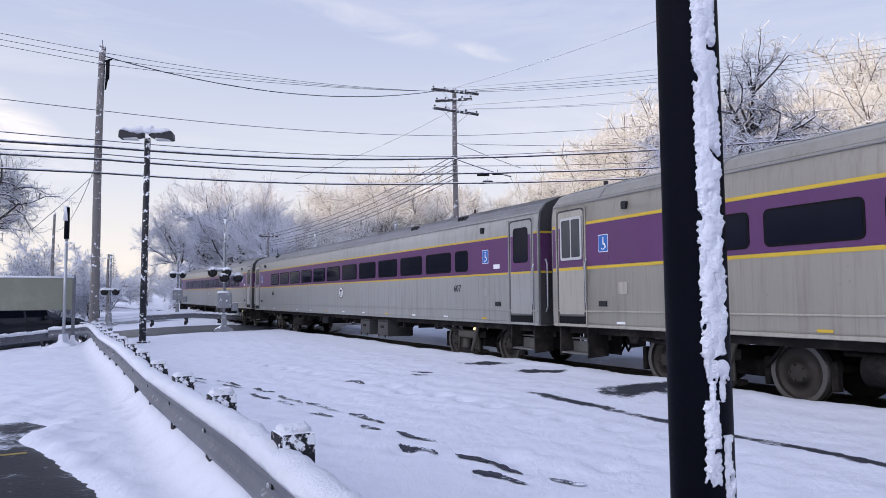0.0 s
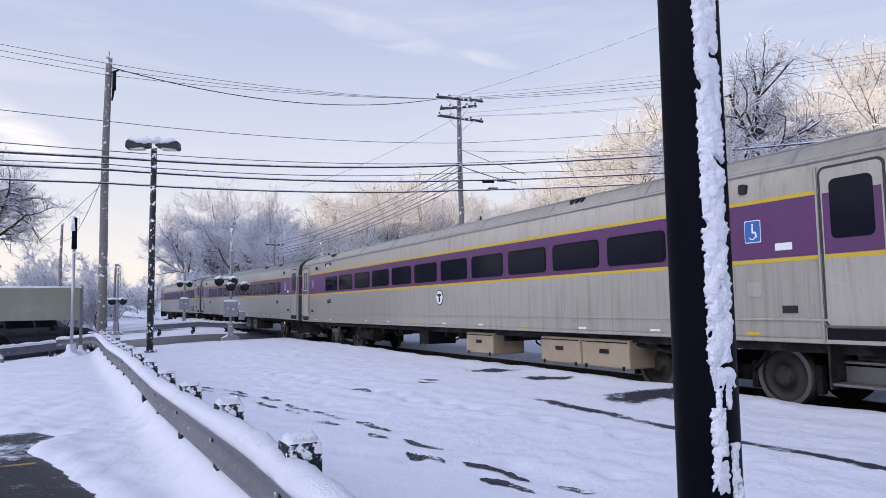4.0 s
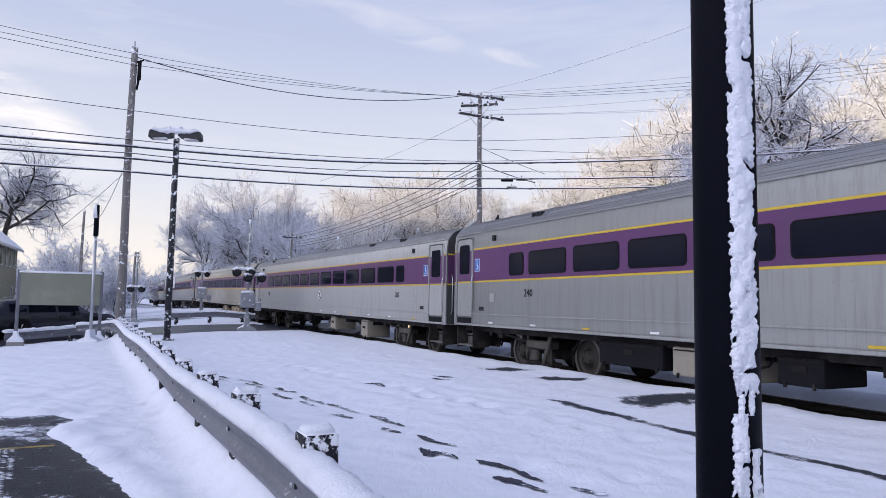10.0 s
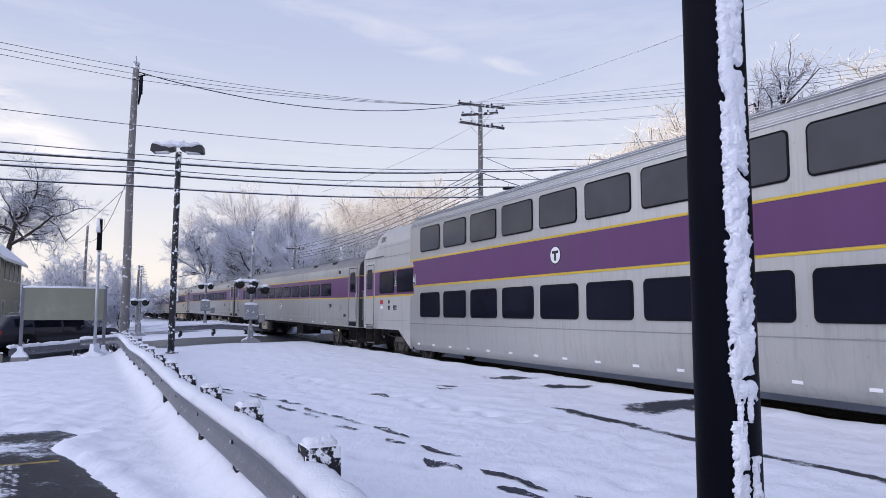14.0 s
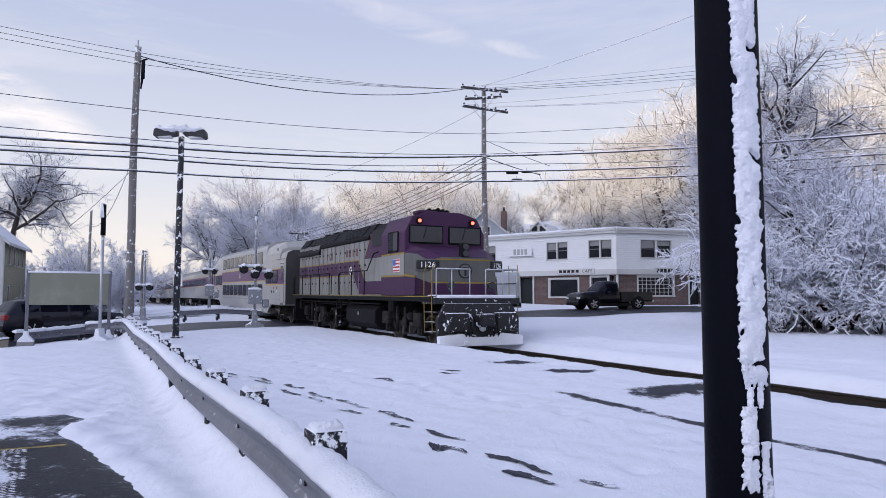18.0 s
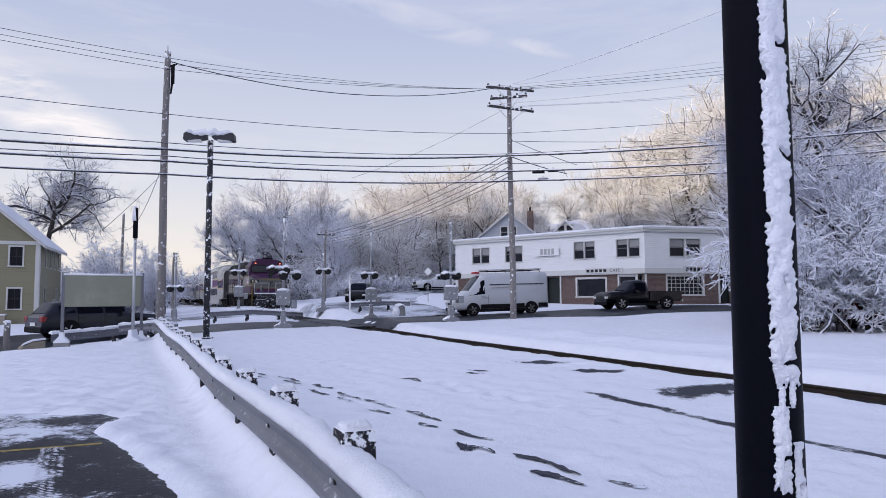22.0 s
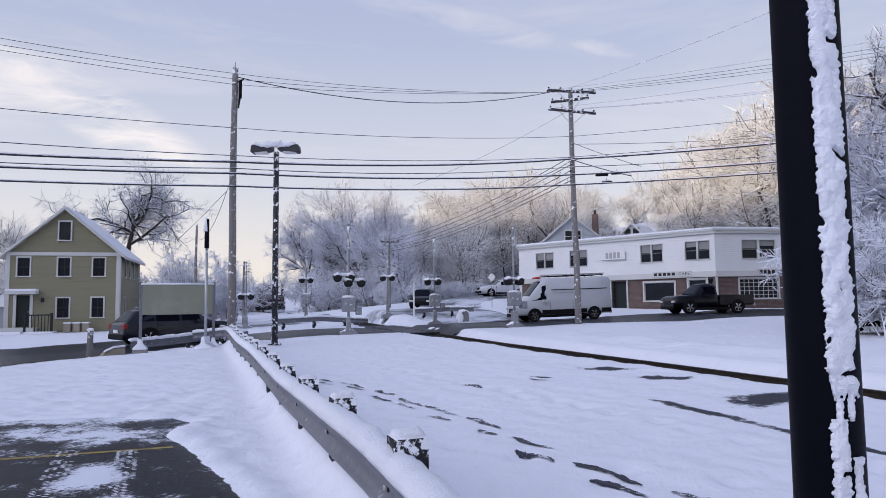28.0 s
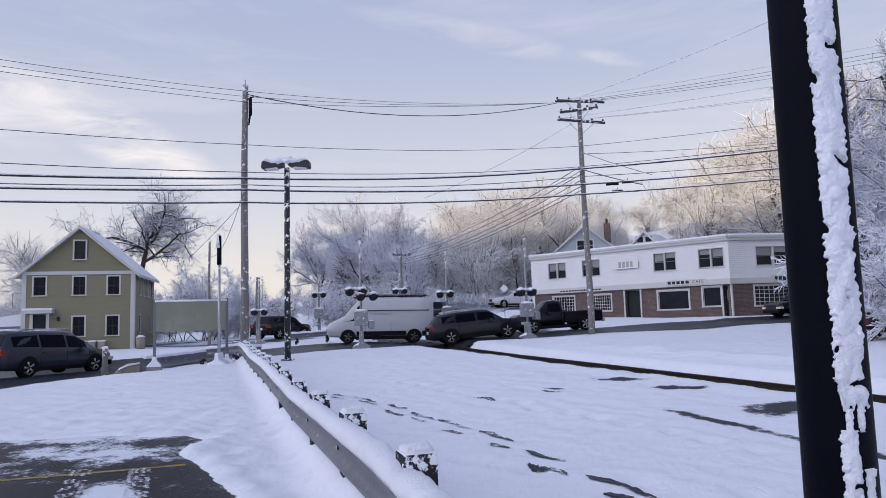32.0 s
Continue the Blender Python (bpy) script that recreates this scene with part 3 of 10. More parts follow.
def lot_snow(x, y):
    """Lumps, ruts and prints in the trodden and drifted snow on top of the ground."""
    along, across = 0.42 * x - 0.907 * y, 0.907 * x + 0.42 * y
    left = smooth(-0.35, -1.2, x + 0.352 * (y - 4.5) + 0.5) * smooth(30, 24, y)
    ruts = 0.018 * wavy(along * 0.16, across, 0.36, 1.0) + 0.024 * wavy(along * 0.22, across, 0.15, 2.5) + 0.016 * wavy(along * 0.5, across, 0.075, 4.1) + 0.008 * wavy(along, across, 0.05, 6.1)
    ruts = 0.42 * ruts * (0.35 + 0.65 * smooth(-0.4, 0.5, wavy(x, y, 2.3, 7.0)))
    trod = 0.016 * wavy(x, y, 0.34, 1.0) + 0.012 * wavy(x + 0.4 * y, y, 0.16, 2.0) + 0.006 * wavy(x + 0.3 * y, y - 0.2 * x, 0.07, 5.0)
    drift = 0.016 * wavy(x, y * 1.3, 1.9, 3.0) + 0.016 * wavy(x, y * 1.6, 0.55, 6.3) * left * smooth(9.5, 12, y)
    z = drift + ruts * (1 - left) + trod * (0.35 + 1.25 * left * smooth(17, 10, y))
    off_rail = (x + 0.5 + 0.352 * (y - 4.5)) / 1.06
    z = z + 0.06 * np.exp(-((off_rail - 0.33) / 0.26) ** 2) * smooth(27.0, 25.5, y) * (1 + 0.12 * wavy(x, y, 0.4, 9.0))
    z = z + 0.21 * np.exp(-((off_rail - 0.09) / 0.19) ** 2) * smooth(27.0, 25.5, y) * (1 + 0.10 * wavy(x, y, 0.5, 3.0))
    for px, py in TRAIL:
        d2 = ((x - px) ** 2 + ((y - py) * 0.75) ** 2) / 0.013
        z = z - 0.055 * np.exp(-d2) + 0.012 * np.exp(-((np.sqrt(d2) - 2.1) ** 2) * 1.5)
    d = in_bay(x, y)
    inside = smooth(-0.10, 0.12, d)
    z = z + 0.05 * np.exp(-((d + 0.16) / 0.17) ** 2) * (1 + 0.4 * wavy(x, y, 0.25, 8.0))
    return z * (1 - inside) - 0.04 * inside


ROAD = ((-20.0, -60), (-18.8, -5), (-18.6, 10), (-18.2, 22), (-16.2, 29.6), (-12.4, 34.3), (-7, 37.0), (0, 38.5), (8, 40.0), (18, 41.8), (30, 43.5), (60, 46), (120, 52))
SIDE_ROAD = ((3.5, 43.2), (1.0, 48), (-0.5, 56), (2.5, 66), (6.5, 77), (11, 94), (14, 120))
LEFT_ROAD = ((-60, 66), (-34, 57), (-24, 52.5), (-17, 50), (-10, 49.8), (-4, 51.5), (0.5, 55))


def to_line(x, y, line):
    """Distance from places to a bent line."""
    best = np.full(np.shape(x), 1e9)
    for (ax, ay), (bx1, by1) in zip(line[:-1], line[1:]):
        dx, dy = bx1 - ax, by1 - ay
        u = np.clip(((x - ax) * dx + (y - ay) * dy) / (dx * dx + dy * dy), 0, 1)
        best = np.minimum(best, np.hypot(x - ax - u * dx, y - ay - u * dy))
    return best


def ground_surface(x, y):
    side, s = near_track(x, y)
    z = ground_z(x, y)
    near = smooth(60, 30, y) * smooth(-26, -12, y)
    bed = 1 - smooth(1.0, 1.5, np.abs(side))
    lot = lot_snow(x, y) * (1 - bed) * near
    bank = smooth(31, 27, y)
    edge = 0.05 * np.exp(-((side - 1.6) / 0.35) ** 2) * (1 + 0.5 * wavy(x, y, 0.5, 5.0)) * bank + 0.16 * np.exp(-((side + 3.3) / 0.9) ** 2) * (1 + 0.4 * wavy(x, y, 0.8, 6.0)) * bank
    cut = np.maximum(1 - smooth(3.6, 4.3, to_line(x, y, ROAD) - 1.1 * smooth(33, 29, y)), np.maximum(1 - smooth(2.9, 3.5, to_line(x, y, SIDE_ROAD)), 1 - smooth(2.7, 3.3, to_line(x, y, LEFT_ROAD))))
    return z + (lot + edge) * (1 - cut) - 0.07 * cut


ground = grid_mesh("ground", spaced(-900, -12, 13, 900, 0.085, 1.10), spaced(-400, 3, 27, 1600, 0.085, 1.10), ground_surface, M_snow)
tagged(ground, "snow-covered ground with footprints and drifts", "ground", kind="structure")

# ---- track, roads ----
def ribbon(name, line, half, mat, lift=0.03, across=9, step=0.8, jag=0.0, seed=0.0):
    """A strip of road draped on the ground along a line."""
    P = [Vector((*p, 0)) for p in line]
    pts = []
    for i in range(len(P) - 1):
        a, b, c, d = P[max(i - 1, 0)], P[i], P[i + 1], P[min(i + 2, len(P) - 1)]
        n = max(2, int((c - b).length / step))
        for j in range(n):
            u = j / n
            pts.append(0.5 * ((2 * b) + (c - a) * u + (2 * a - 5 * b + 4 * c - d) * u * u + (3 * b - a - 3 * c + d) * u ** 3))
    pts.append(P[-1])
    verts, faces = [], []
    for i, p in enumerate(pts):
        t = (pts[min(i + 1, len(pts) - 1)] - pts[max(i - 1, 0)]).normalized()
        nrm = Vector((-t.y, t.x, 0))
        for j in range(across):
            v = 2 * j / (across - 1) - 1
            k = (half + (1.1 * float(smooth(33, 29, p.y)) if name == "road" else 0)) * v * (1 + (jag * float(wavy(p.x, p.y, 0.6, seed + v)) if abs(v) == 1 else 0))
            q = p + nrm * k
            verts.append((q.x, q.y, gz(q.x, q.y) + lift - (0.05 if abs(v) == 1 else 0)))
    for i in range(len(pts) - 1):
        for j in range(across - 1):
            a = i * across + j
            faces.append((a, a + across, a + across + 1, a + 1))
    me = bpy.data.meshes.new(name)
    me.from_pydata(verts, [], faces)
    me.materials.append(mat)
    me.polygons.foreach_set("use_smooth", [True] * len(faces))
    return new(name, me)


def slush_road(name, base=(0.020, 0.022, 0.029), cover=0.5):
    """Wet asphalt with tyre-cleared bands and remains of snow."""
    m, n, l, b = nodes_of(name)
    big = noise_node(n, l, 0.35, 6, 0.65)
    fine = noise_node(n, l, 14.0, 5, 0.7)
    mixed = math_node(n, l, "ADD", math_node(n, l, "MULTIPLY", big, 0.7), math_node(n, l, "MULTIPLY", fine, 0.3))
    fac = ramp_node(n, l, mixed, cover, cover + 0.16)
    col = mix_node(n, l, fac, mix_node(n, l, fine, base, tuple(c * 1.7 for c in base)), (0.62, 0.65, 0.72))
    l.new(col, b.inputs["Base Color"])
    l.new(math_node(n, l, "ADD", math_node(n, l, "MULTIPLY", fac, 0.4), 0.35), b.inputs["Roughness"])
    b.inputs["Specular IOR Level"].default_value = 0.06
    bp = n.new("ShaderNodeBump")
    bp.inputs["Strength"].default_value, bp.inputs["Distance"].default_value = 0.4, 0.02
    l.new(fine, bp.inputs["Height"])
    l.new(bp.outputs["Normal"], b.inputs["Normal"])
    return m


M_road = slush_road("slushy_road", cover=0.585)
M_side = slush_road("snowy_side_street", cover=0.40)
road = ribbon("road", ROAD, 3.9, M_road, 0.035, 11, jag=0.05)
tagged(road, "wet asphalt road with slush and snowy verges", "road", kind="structure")
left_road = ribbon("road_left", LEFT_ROAD, 3.0, M_side, 0.03, 9, jag=0.08, seed=4.0)
tagged(left_road, "narrow snowy street beyond the track", "road", kind="structure")
side_road = ribbon("road_side", SIDE_ROAD, 3.2, M_side, 0.03, 9, jag=0.08, seed=2.0)
tagged(side_road, "side street climbing the hill with packed snow", "road", kind="structure")


def rail_mesh(offset):
    s = np.concatenate([np.arange(-120, 60, 1.0), np.arange(60, 400, 6.0)])
    x, y, z, th = track(s)
    prof = [(-0.07, -0.17), (0.07, -0.17), (0.07, -0.15), (0.012, -0.13), (0.012, -0.05), (0.036, -0.035), (0.036, 0.0), (-0.036, 0.0), (-0.036, -0.035), (-0.012, -0.05), (-0.012, -0.13), (-0.07, -0.15)]
    v, f = [], []
    k = len(prof)
    for i in range(len(s)):
        for a, b in prof:
            o = offset + a
            v.append((x[i] - math.cos(th[i]) * o, y[i] - math.sin(th[i]) * o, z[i] + b))
    for i in range(len(s) - 1):
        for j in range(k):
            f.append((i * k + j, i * k + (j + 1) % k, (i + 1) * k + (j + 1) % k, (i + 1) * k + j))
    me = bpy.data.meshes.new("rail")
    me.from_pydata(v, [], f)
    me.materials.append(M_rail)
    return new("rail", me)


railway = tagged(new("railway_track"), "single railway track, dark rails and ballast between snow banks", "track", kind="structure")
for off in (-0.755, 0.755):
    rail_mesh(off).parent = railway
bs = np.concatenate([np.arange(-120, 60, 1.0), np.arange(60, 400, 8.0)])
bxs, bys, bzs, bth = track(bs)
bv, bf = [], []
for i in range(len(bs)):
    for o, dz in ((-1.85, -0.30), (-1.35, -0.12), (-0.4, -0.14), (0.4, -0.14), (1.2, -0.12), (1.45, -0.30)):
        bv.append((bxs[i] - math.cos(bth[i]) * o, bys[i] - math.sin(bth[i]) * o, bzs[i] + dz))
for i in range(len(bs) - 1):
    for j in range(5):
        bf.append((i * 6 + j, i * 6 + j + 1, i * 6 + j + 7, i * 6 + j + 6))
bme = bpy.data.meshes.new("ballast")
bme.from_pydata(bv, [], bf)
bme.materials.append(M_ballast)
ballast = new("ballast", bme)
ballast.parent = railway
# crossing panels between and beside the rails where the road goes over
for o0, o1 in ((-2.0, -0.83), (-0.66, 0.66), (0.83, 2.0)):
    bm = bmesh.new()
    for j in range(5):
        s0, s1 = 4.4 + j * 1.9, 4.4 + j * 1.9 + 1.87
        x0, y0, z0, th0 = track(s0)
        x1, y1, z1, th1 = track(s1)
        top = [(x0 - math.cos(th0) * o0, y0 - math.sin(th0) * o0, z0), (x0 - math.cos(th0) * o1, y0 - math.sin(th0) * o1, z0), (x1 - math.cos(th1) * o1, y1 - math.sin(th1) * o1, z1), (x1 - math.cos(th1) * o0, y1 - math.sin(th1) * o0, z1)]
        hi = [bm.verts.new((a, b, c + 0.012)) for a, b, c in top]
        lo = [bm.verts.new((a, b, c - 0.2)) for a, b, c in top]
        bm.faces.new(hi)
        for i in range(4):
            bm.faces.new((hi[i], lo[i], lo[(i + 1) % 4], hi[(i + 1) % 4]))
    bmesh.ops.recalc_face_normals(bm, faces=bm.faces)
    part("crossing_panel", bm, M_road, railway, "wet rubber and asphalt crossing panel")


# ---- snowy lamp pole close by ----
def snow_strip(parent, r, z0, z1, a0, a1, seed, thick=0.02, holes=0.0, step=0.008):
    """Snow plastered on one flank of a round pole in small billowy clumps, torn along its edges."""
    nz, na = max(8, int((z1 - z0) / step)), 44
    wide = radians(a1 - a0) * r
    big = max(0.0, min(1.0, (wide - 0.02) / 0.08))
    v, f = [], []
    for i in range(nz + 1):
        z = z0 + (z1 - z0) * i / nz
        tear = 0.5 * noise.noise((seed, 1.0, z * 13)) + 0.35 * noise.noise((seed, 2.0, z * 37)) + 0.2 * noise.noise((seed, 3.0, z * 90))
        tear2 = 0.5 * noise.noise((seed, 6.0, z * 10)) + 0.35 * noise.noise((seed, 7.0, z * 31)) + 0.25 * noise.noise((seed, 8.0, z * 80))
        for j in range(na + 1):
            u = j / na
            x = u * wide
            d = min(x - 0.012 * big * (1 + 1.3 * tear), wide - x - 0.016 * big * (1 + 1.8 * tear2), (z - z0) * 0.6 - 0.07 * big * abs(noise.noise((x * 38, seed, 4.0))), (z1 - z) * 0.6)
            rag = 0.006 * noise.noise((x * 70, seed, z * 70)) + 0.004 * noise.noise((x * 150, seed + 3, z * 150))
            bite = max(0.0, noise.noise((x * 26 + 5, z * 17, seed + 2)) - 0.42 + holes + 0.16 * u) * 0.16
            m = d + rag - bite
            n1 = noise.voronoi(Vector((x * 30 + 0.7 * tear, seed * 3.1, z * 17)))[0][0]
            n2 = noise.voronoi(Vector((x * 85, seed * 1.7, z * 70)))[0][0]
            lump = 0.66 * max(0.0, 1 - 1.2 * n1 * n1) + 0.15 * max(0.0, 1 - n2) + 0.25 * noise.noise((x * 15, seed, z * 9)) + 0.03 * noise.noise((x * 190, seed, z * 190))
            rise = min(1.0, max(0.0, m) / 0.016) ** 0.55
            t = r - 0.004 if m <= 0 or j in (0, na) or i in (0, nz) else r + thick * rise * (0.10 + 1.1 * lump)
            a = radians(a0) + x / r
            v.append((t * math.cos(a), t * math.sin(a), z))
    for i in range(nz):
        for j in range(na):
            k = i * (na + 1) + j
            f.append((k, k + 1, k + na + 2, k + na + 1))
    me = bpy.data.meshes.new("snow_strip")
    me.from_pydata(v, [], f)
    me.materials.append(M_snowbank)
    me.polygons.foreach_set("use_smooth", [True] * len(f))
    ob = new("snow_strip", me)
    ob.parent = parent
    return ob


NPX, NPY, NPR = 1.17, 2.16, 0.103
lamp_pole = thing("lamp_pole", "black round steel lamp pole with a strip of wind-blown snow", "pole", pose(NPX, NPY, gz(NPX, NPY)))
bm = bmesh.new()
rod(bm, (0, 0, -0.05), (0, 0, 6.2), NPR, 0.094, 40)
part("shaft", bm, M_poleblack, lamp_pole)
part("base_plate", bx(-0.17, 0.17, -0.17, 0.17, 0.0, 0.04, 0.008), M_poleblack, lamp_pole)
NPZ = gz(NPX, NPY)
for z0, z1, a0, a1, seed, holes in ((1.30, 3.1, -119, -55, 4.0, 0.02), (3.1, 6.0, -119, -55, 8.0, 0.02), (0.98, 1.25, -117, -80, 2.0, 0.0), (1.20, 1.31, -103, -91, 5.0, 0.0), (1.24, 1.31, -84, -72, 6.0, 0.0), (0.92, 1.14, -80, -55, 7.0, 0.0), (0.62, 0.92, -106, -64, 9.0, 0.05), (0.15, 0.55, -110, -72, 3.0, 0.05)):
    snow_strip(lamp_pole, NPR - 0.001, z0 - NPZ, z1 - NPZ, a0, a1, seed, 0.022, holes, 0.004 if z1 < 3.2 else 0.02)
bm = bmesh.new()
box(bm, -0.85, -0.15, -0.17, 0.17, 6.2, 6.42, 0.03)
box(bm, 0.15, 0.85, -0.17, 0.17, 6.2, 6.42, 0.03)
box(bm, -0.16, 0.16, -0.05, 0.05, 6.15, 6.3, 0.01)
part("lamp_head", bm, M_poleblack, lamp_pole)


# ---- guardrails ----
def snow_lump(bm, c, sx, sy, sz, seed=0.0, sub=2):
    r = bmesh.ops.create_icosphere(bm, subdivisions=sub, radius=1.0)
    for v in r["verts"]:
        k = 1 + 0.28 * noise.noise(v.co * 2.1 + Vector((seed, seed, 0))) + 0.12 * noise.noise(v.co * 5 + Vector((0, seed, seed)))
        v.co = Vector((c[0] + v.co.x * k * sx, c[1] + v.co.y * k * sy, c[2] + v.co.z * k * sz))
    for f in bm.faces:
        f.smooth = True


M_boxtan0 = material("weathered_beige_steel", (0.30, 0.26, 0.20), 0.7, 0.1, 0.2, 2, 30, 0.1, dirt=(0.14, 0.11, 0.08), dirt_amount=0.5)
W_BEAM = [(0.0, 0.155), (0.030, 0.142), (0.055, 0.112), (0.062, 0.086), (0.055, 0.060), (0.030, 0.030), (0.023, 0.0), (0.030, -0.030), (0.050, -0.060), (0.058, -0.085), (0.055, -0.105), (0.035, -0.140), (0.025, -0.155)]


def guardrail(name, label, line, side, top, post_step, cap=True, block=True, over=0.125, post_label="frosted square timber post"):
    """A steel W-beam along a line of places, timber posts behind it, snow on top. side: 1, posts to the right of the way."""
    g = tagged(new(name), label, "guardrail")
    pts = [Vector((x, y, gz(x, y))) for x, y in line]
    fine = []
    for a, b in zip(pts[:-1], pts[1:]):
        n = max(1, int((b - a).length / 0.05))
        fine += [a + (b - a) * i / n for i in range(n)]
    fine.append(pts[-1])
    out = []
    for i, p in enumerate(fine):
        t = (fine[min(i + 1, len(fine) - 1)] - fine[max(i - 1, 0)])
        t.z = 0
        t.normalize()
        out.append((p, t, Vector((t.y, -t.x, 0)) * side))
    bm = bmesh.new()
    rings = []
    for p, t, n in out:
        ring = [bm.verts.new(p - n * a + Vector((0, 0, top - 0.155 + b))) for a, b in W_BEAM]
        ring += [bm.verts.new(p - n * (a - 0.006) + Vector((0, 0, top - 0.155 + b))) for a, b in W_BEAM[::-1]]
        rings.append(ring)
    for r0, r1 in zip(rings[:-1], rings[1:]):
        k = len(r0)
        for j in range(k):
            bm.faces.new((r0[j], r0[(j + 1) % k], r1[(j + 1) % k], r1[j]))
    bm.faces.new(rings[0])
    bm.faces.new(rings[-1][::-1])
    bmesh.ops.recalc_face_normals(bm, faces=bm.faces)
    beam = part("w_beam", bm, M_beam, g, "galvanised corrugated steel beam, grimy and frosted")
    if cap:
        bm = bmesh.new()
        rings = []
        for p, t, n in out:
            wob = 0.018 * noise.noise((p.x * 3, p.y * 3, 1.0)) + 0.022 * noise.noise((p.x * 9, p.y * 9, 2.0)) + 0.012 * noise.noise((p.x * 23, p.y * 23, 3.0))
            lip = 0.016 * noise.noise((p.x * 41, p.y * 41, 7.0)) + 0.010 * noise.noise((p.x * 87, p.y * 87, 5.0))
            h = 0.074 + 1.3 * wob + 0.6 * lip
            prof = [(0.078 + wob * 0.6 + lip, -0.040 + wob * 0.5 + lip), (0.094 + 1.1 * wob + lip, -0.006 + lip), (0.086 + 0.8 * wob + 0.5 * lip, h * 0.60), (0.045, h * 0.93), (-0.02, h * 1.03), (-0.07, h * 0.85), (-0.10, h * 0.35), (-0.09, 0.0)]
            rings.append([bm.verts.new(p - n * a + Vector((0, 0, top + b))) for a, b in prof])
        for r0, r1 in zip(rings[:-1], rings[1:]):
            k = len(r0)
            for j in range(k):
                f = bm.faces.new((r0[j], r0[(j + 1) % k], r1[(j + 1) % k], r1[j]))
                f.smooth = True
        bm.faces.new(rings[0])
        bm.faces.new(rings[-1][::-1])
        bmesh.ops.recalc_face_normals(bm, faces=bm.faces)
        part("snow_cap", bm, M_snowcap, g, "thick rounded cap of snow")
    # posts at even steps
    dist, want = 0.0, 0.64
    for i in range(len(out) - 1):
        a, b = out[i][0], out[i + 1][0]
        d = (b - a).length
        while dist + d >= want:
            p = a + (b - a) * ((want - dist) / d)
            n = out[i][2]
            ang = math.atan2(out[i][1].y, out[i][1].x)
            m = Matrix.Translation(p + n * 0.112) @ Matrix.Rotation(ang, 4, "Z")
            bm = bx(-0.095, 0.095, -0.10, 0.10, -0.3, top + over, 0.012)
            po = part("post", bm, M_postwood, g, post_label)
            po.matrix_basis = m
            if block:
                bb = part("offset_block", bx(-0.075, 0.075, -0.10, 0.10, top - 0.29, top + 0.02, 0.01), M_postwood, g)
                bb.matrix_basis = Matrix.Translation(p + n * 0.052) @ Matrix.Rotation(ang, 4, "Z") @ Matrix.Diagonal((1, 0.5, 1, 1))
            bm = bmesh.new()
            rod(bm, (0, 0.0, top - 0.155), (0, 0.02, top - 0.155), 0.02, 0.014, 8)
            bo = part("bolt", bm, M_galv, g)
            bm = bmesh.new()
            for u, zz in ((-0.11, 0.03),):
                box(bm, u - 0.009, u + 0.009, 0.020, 0.040, top - 0.155 + zz - 0.025, top - 0.155 + zz + 0.010, 0.003)
            sl = part("slot", bm, M_ink, g, "dark slot in the beam")
            sl.matrix_basis = Matrix.Translation(p) @ Matrix.Rotation(ang + (math.pi if side < 0 else 0), 4, "Z")
            bo.matrix_basis = Matrix.Translation(p - n * 0.012) @ Matrix.Rotation(ang + (math.pi if side < 0 else 0), 4, "Z")
            if cap and over > 0:
                bm = bmesh.new()
                bmesh.ops.create_icosphere(bm, subdivisions=3, radius=1.0)
                for v in bm.verts:
                    c = v.co.copy()
                    k = 1 + 0.10 * noise.noise(c * 2.5 + p * 3) + 0.05 * noise.noise(c * 7 + p)
                    up = 0.70 + 0.45 * noise.noise(Vector((c.x * 1.6, c.y * 1.6, 0)) + p * 2.3) + 0.3 * noise.noise(Vector((c.x * 4, c.y * 4, 0)) + p)
                    v.co = Vector((math.copysign(abs(c.x) ** 0.55, c.x) * 0.088 * k, math.copysign(abs(c.y) ** 0.55, c.y) * 0.092 * k, (abs(c.z) ** 0.7 * 0.058 * max(0.25, up)) if c.z > 0 else c.z * 0.02))
                for f in bm.faces:
                    f.smooth = True
                sc = part("post_snow", bm, M_snowcap, po)
                sc.matrix_basis = Matrix.Translation((0, 0, top + over))
            want += post_step
        dist += d
    return g


rail_line = [(1.75, -2.0)] + [(-0.50 - 0.352 * (y - 4.5), y) for y in (0.2, 4.5, 9, 14, 19, 24, 26.2)] + [(-8.5, 27.0), (-9.1, 27.4), (-9.9, 27.5)]
guardrail("guardrail", "long snow-capped steel guardrail on timber posts beside the lot", rail_line, 1, 0.60, 1.90)
guardrail("guardrail", "steel guardrail with snow on top along the bend of the road", [(-11.5, 25.5), (-10.7, 26.8), (-9.7, 27.9), (-8.2, 29.1)], -1, 0.52, 1.9, block=False, over=-0.04)
gr_end = thing("guardrail_end", "bent and battered steel end of a guardrail, rusty beige", "guardrail", Matrix.Translation((-11.75, 25.1, gz(-11.75, 25.1))) @ Matrix.Rotation(radians(50), 4, "Z") @ Matrix.Diagonal((0.62, 0.8, 0.85, 1)))
part("flared_plate", ex([(-0.75, 0.12), (-0.25, 0.30), (0.42, 0.34), (0.42, 0.05), (-0.2, -0.02), (-0.55, -0.12)], "y", -0.05, 0.05, 0.012), M_boxtan0, gr_end)
part("buffer_end", ex([(-0.95, 0.05), (-0.78, 0.20), (-0.60, 0.12), (-0.50, -0.15), (-0.72, -0.22)], "y", -0.16, 0.16, 0.03), M_boxtan0, gr_end)
part("snow_cap", ex([(-0.8, 0.19), (-0.25, 0.34), (0.42, 0.38), (0.42, 0.45), (-0.2, 0.42), (-0.7, 0.27)], "y", -0.09, 0.09, 0.02), M_snowcap, gr_end)
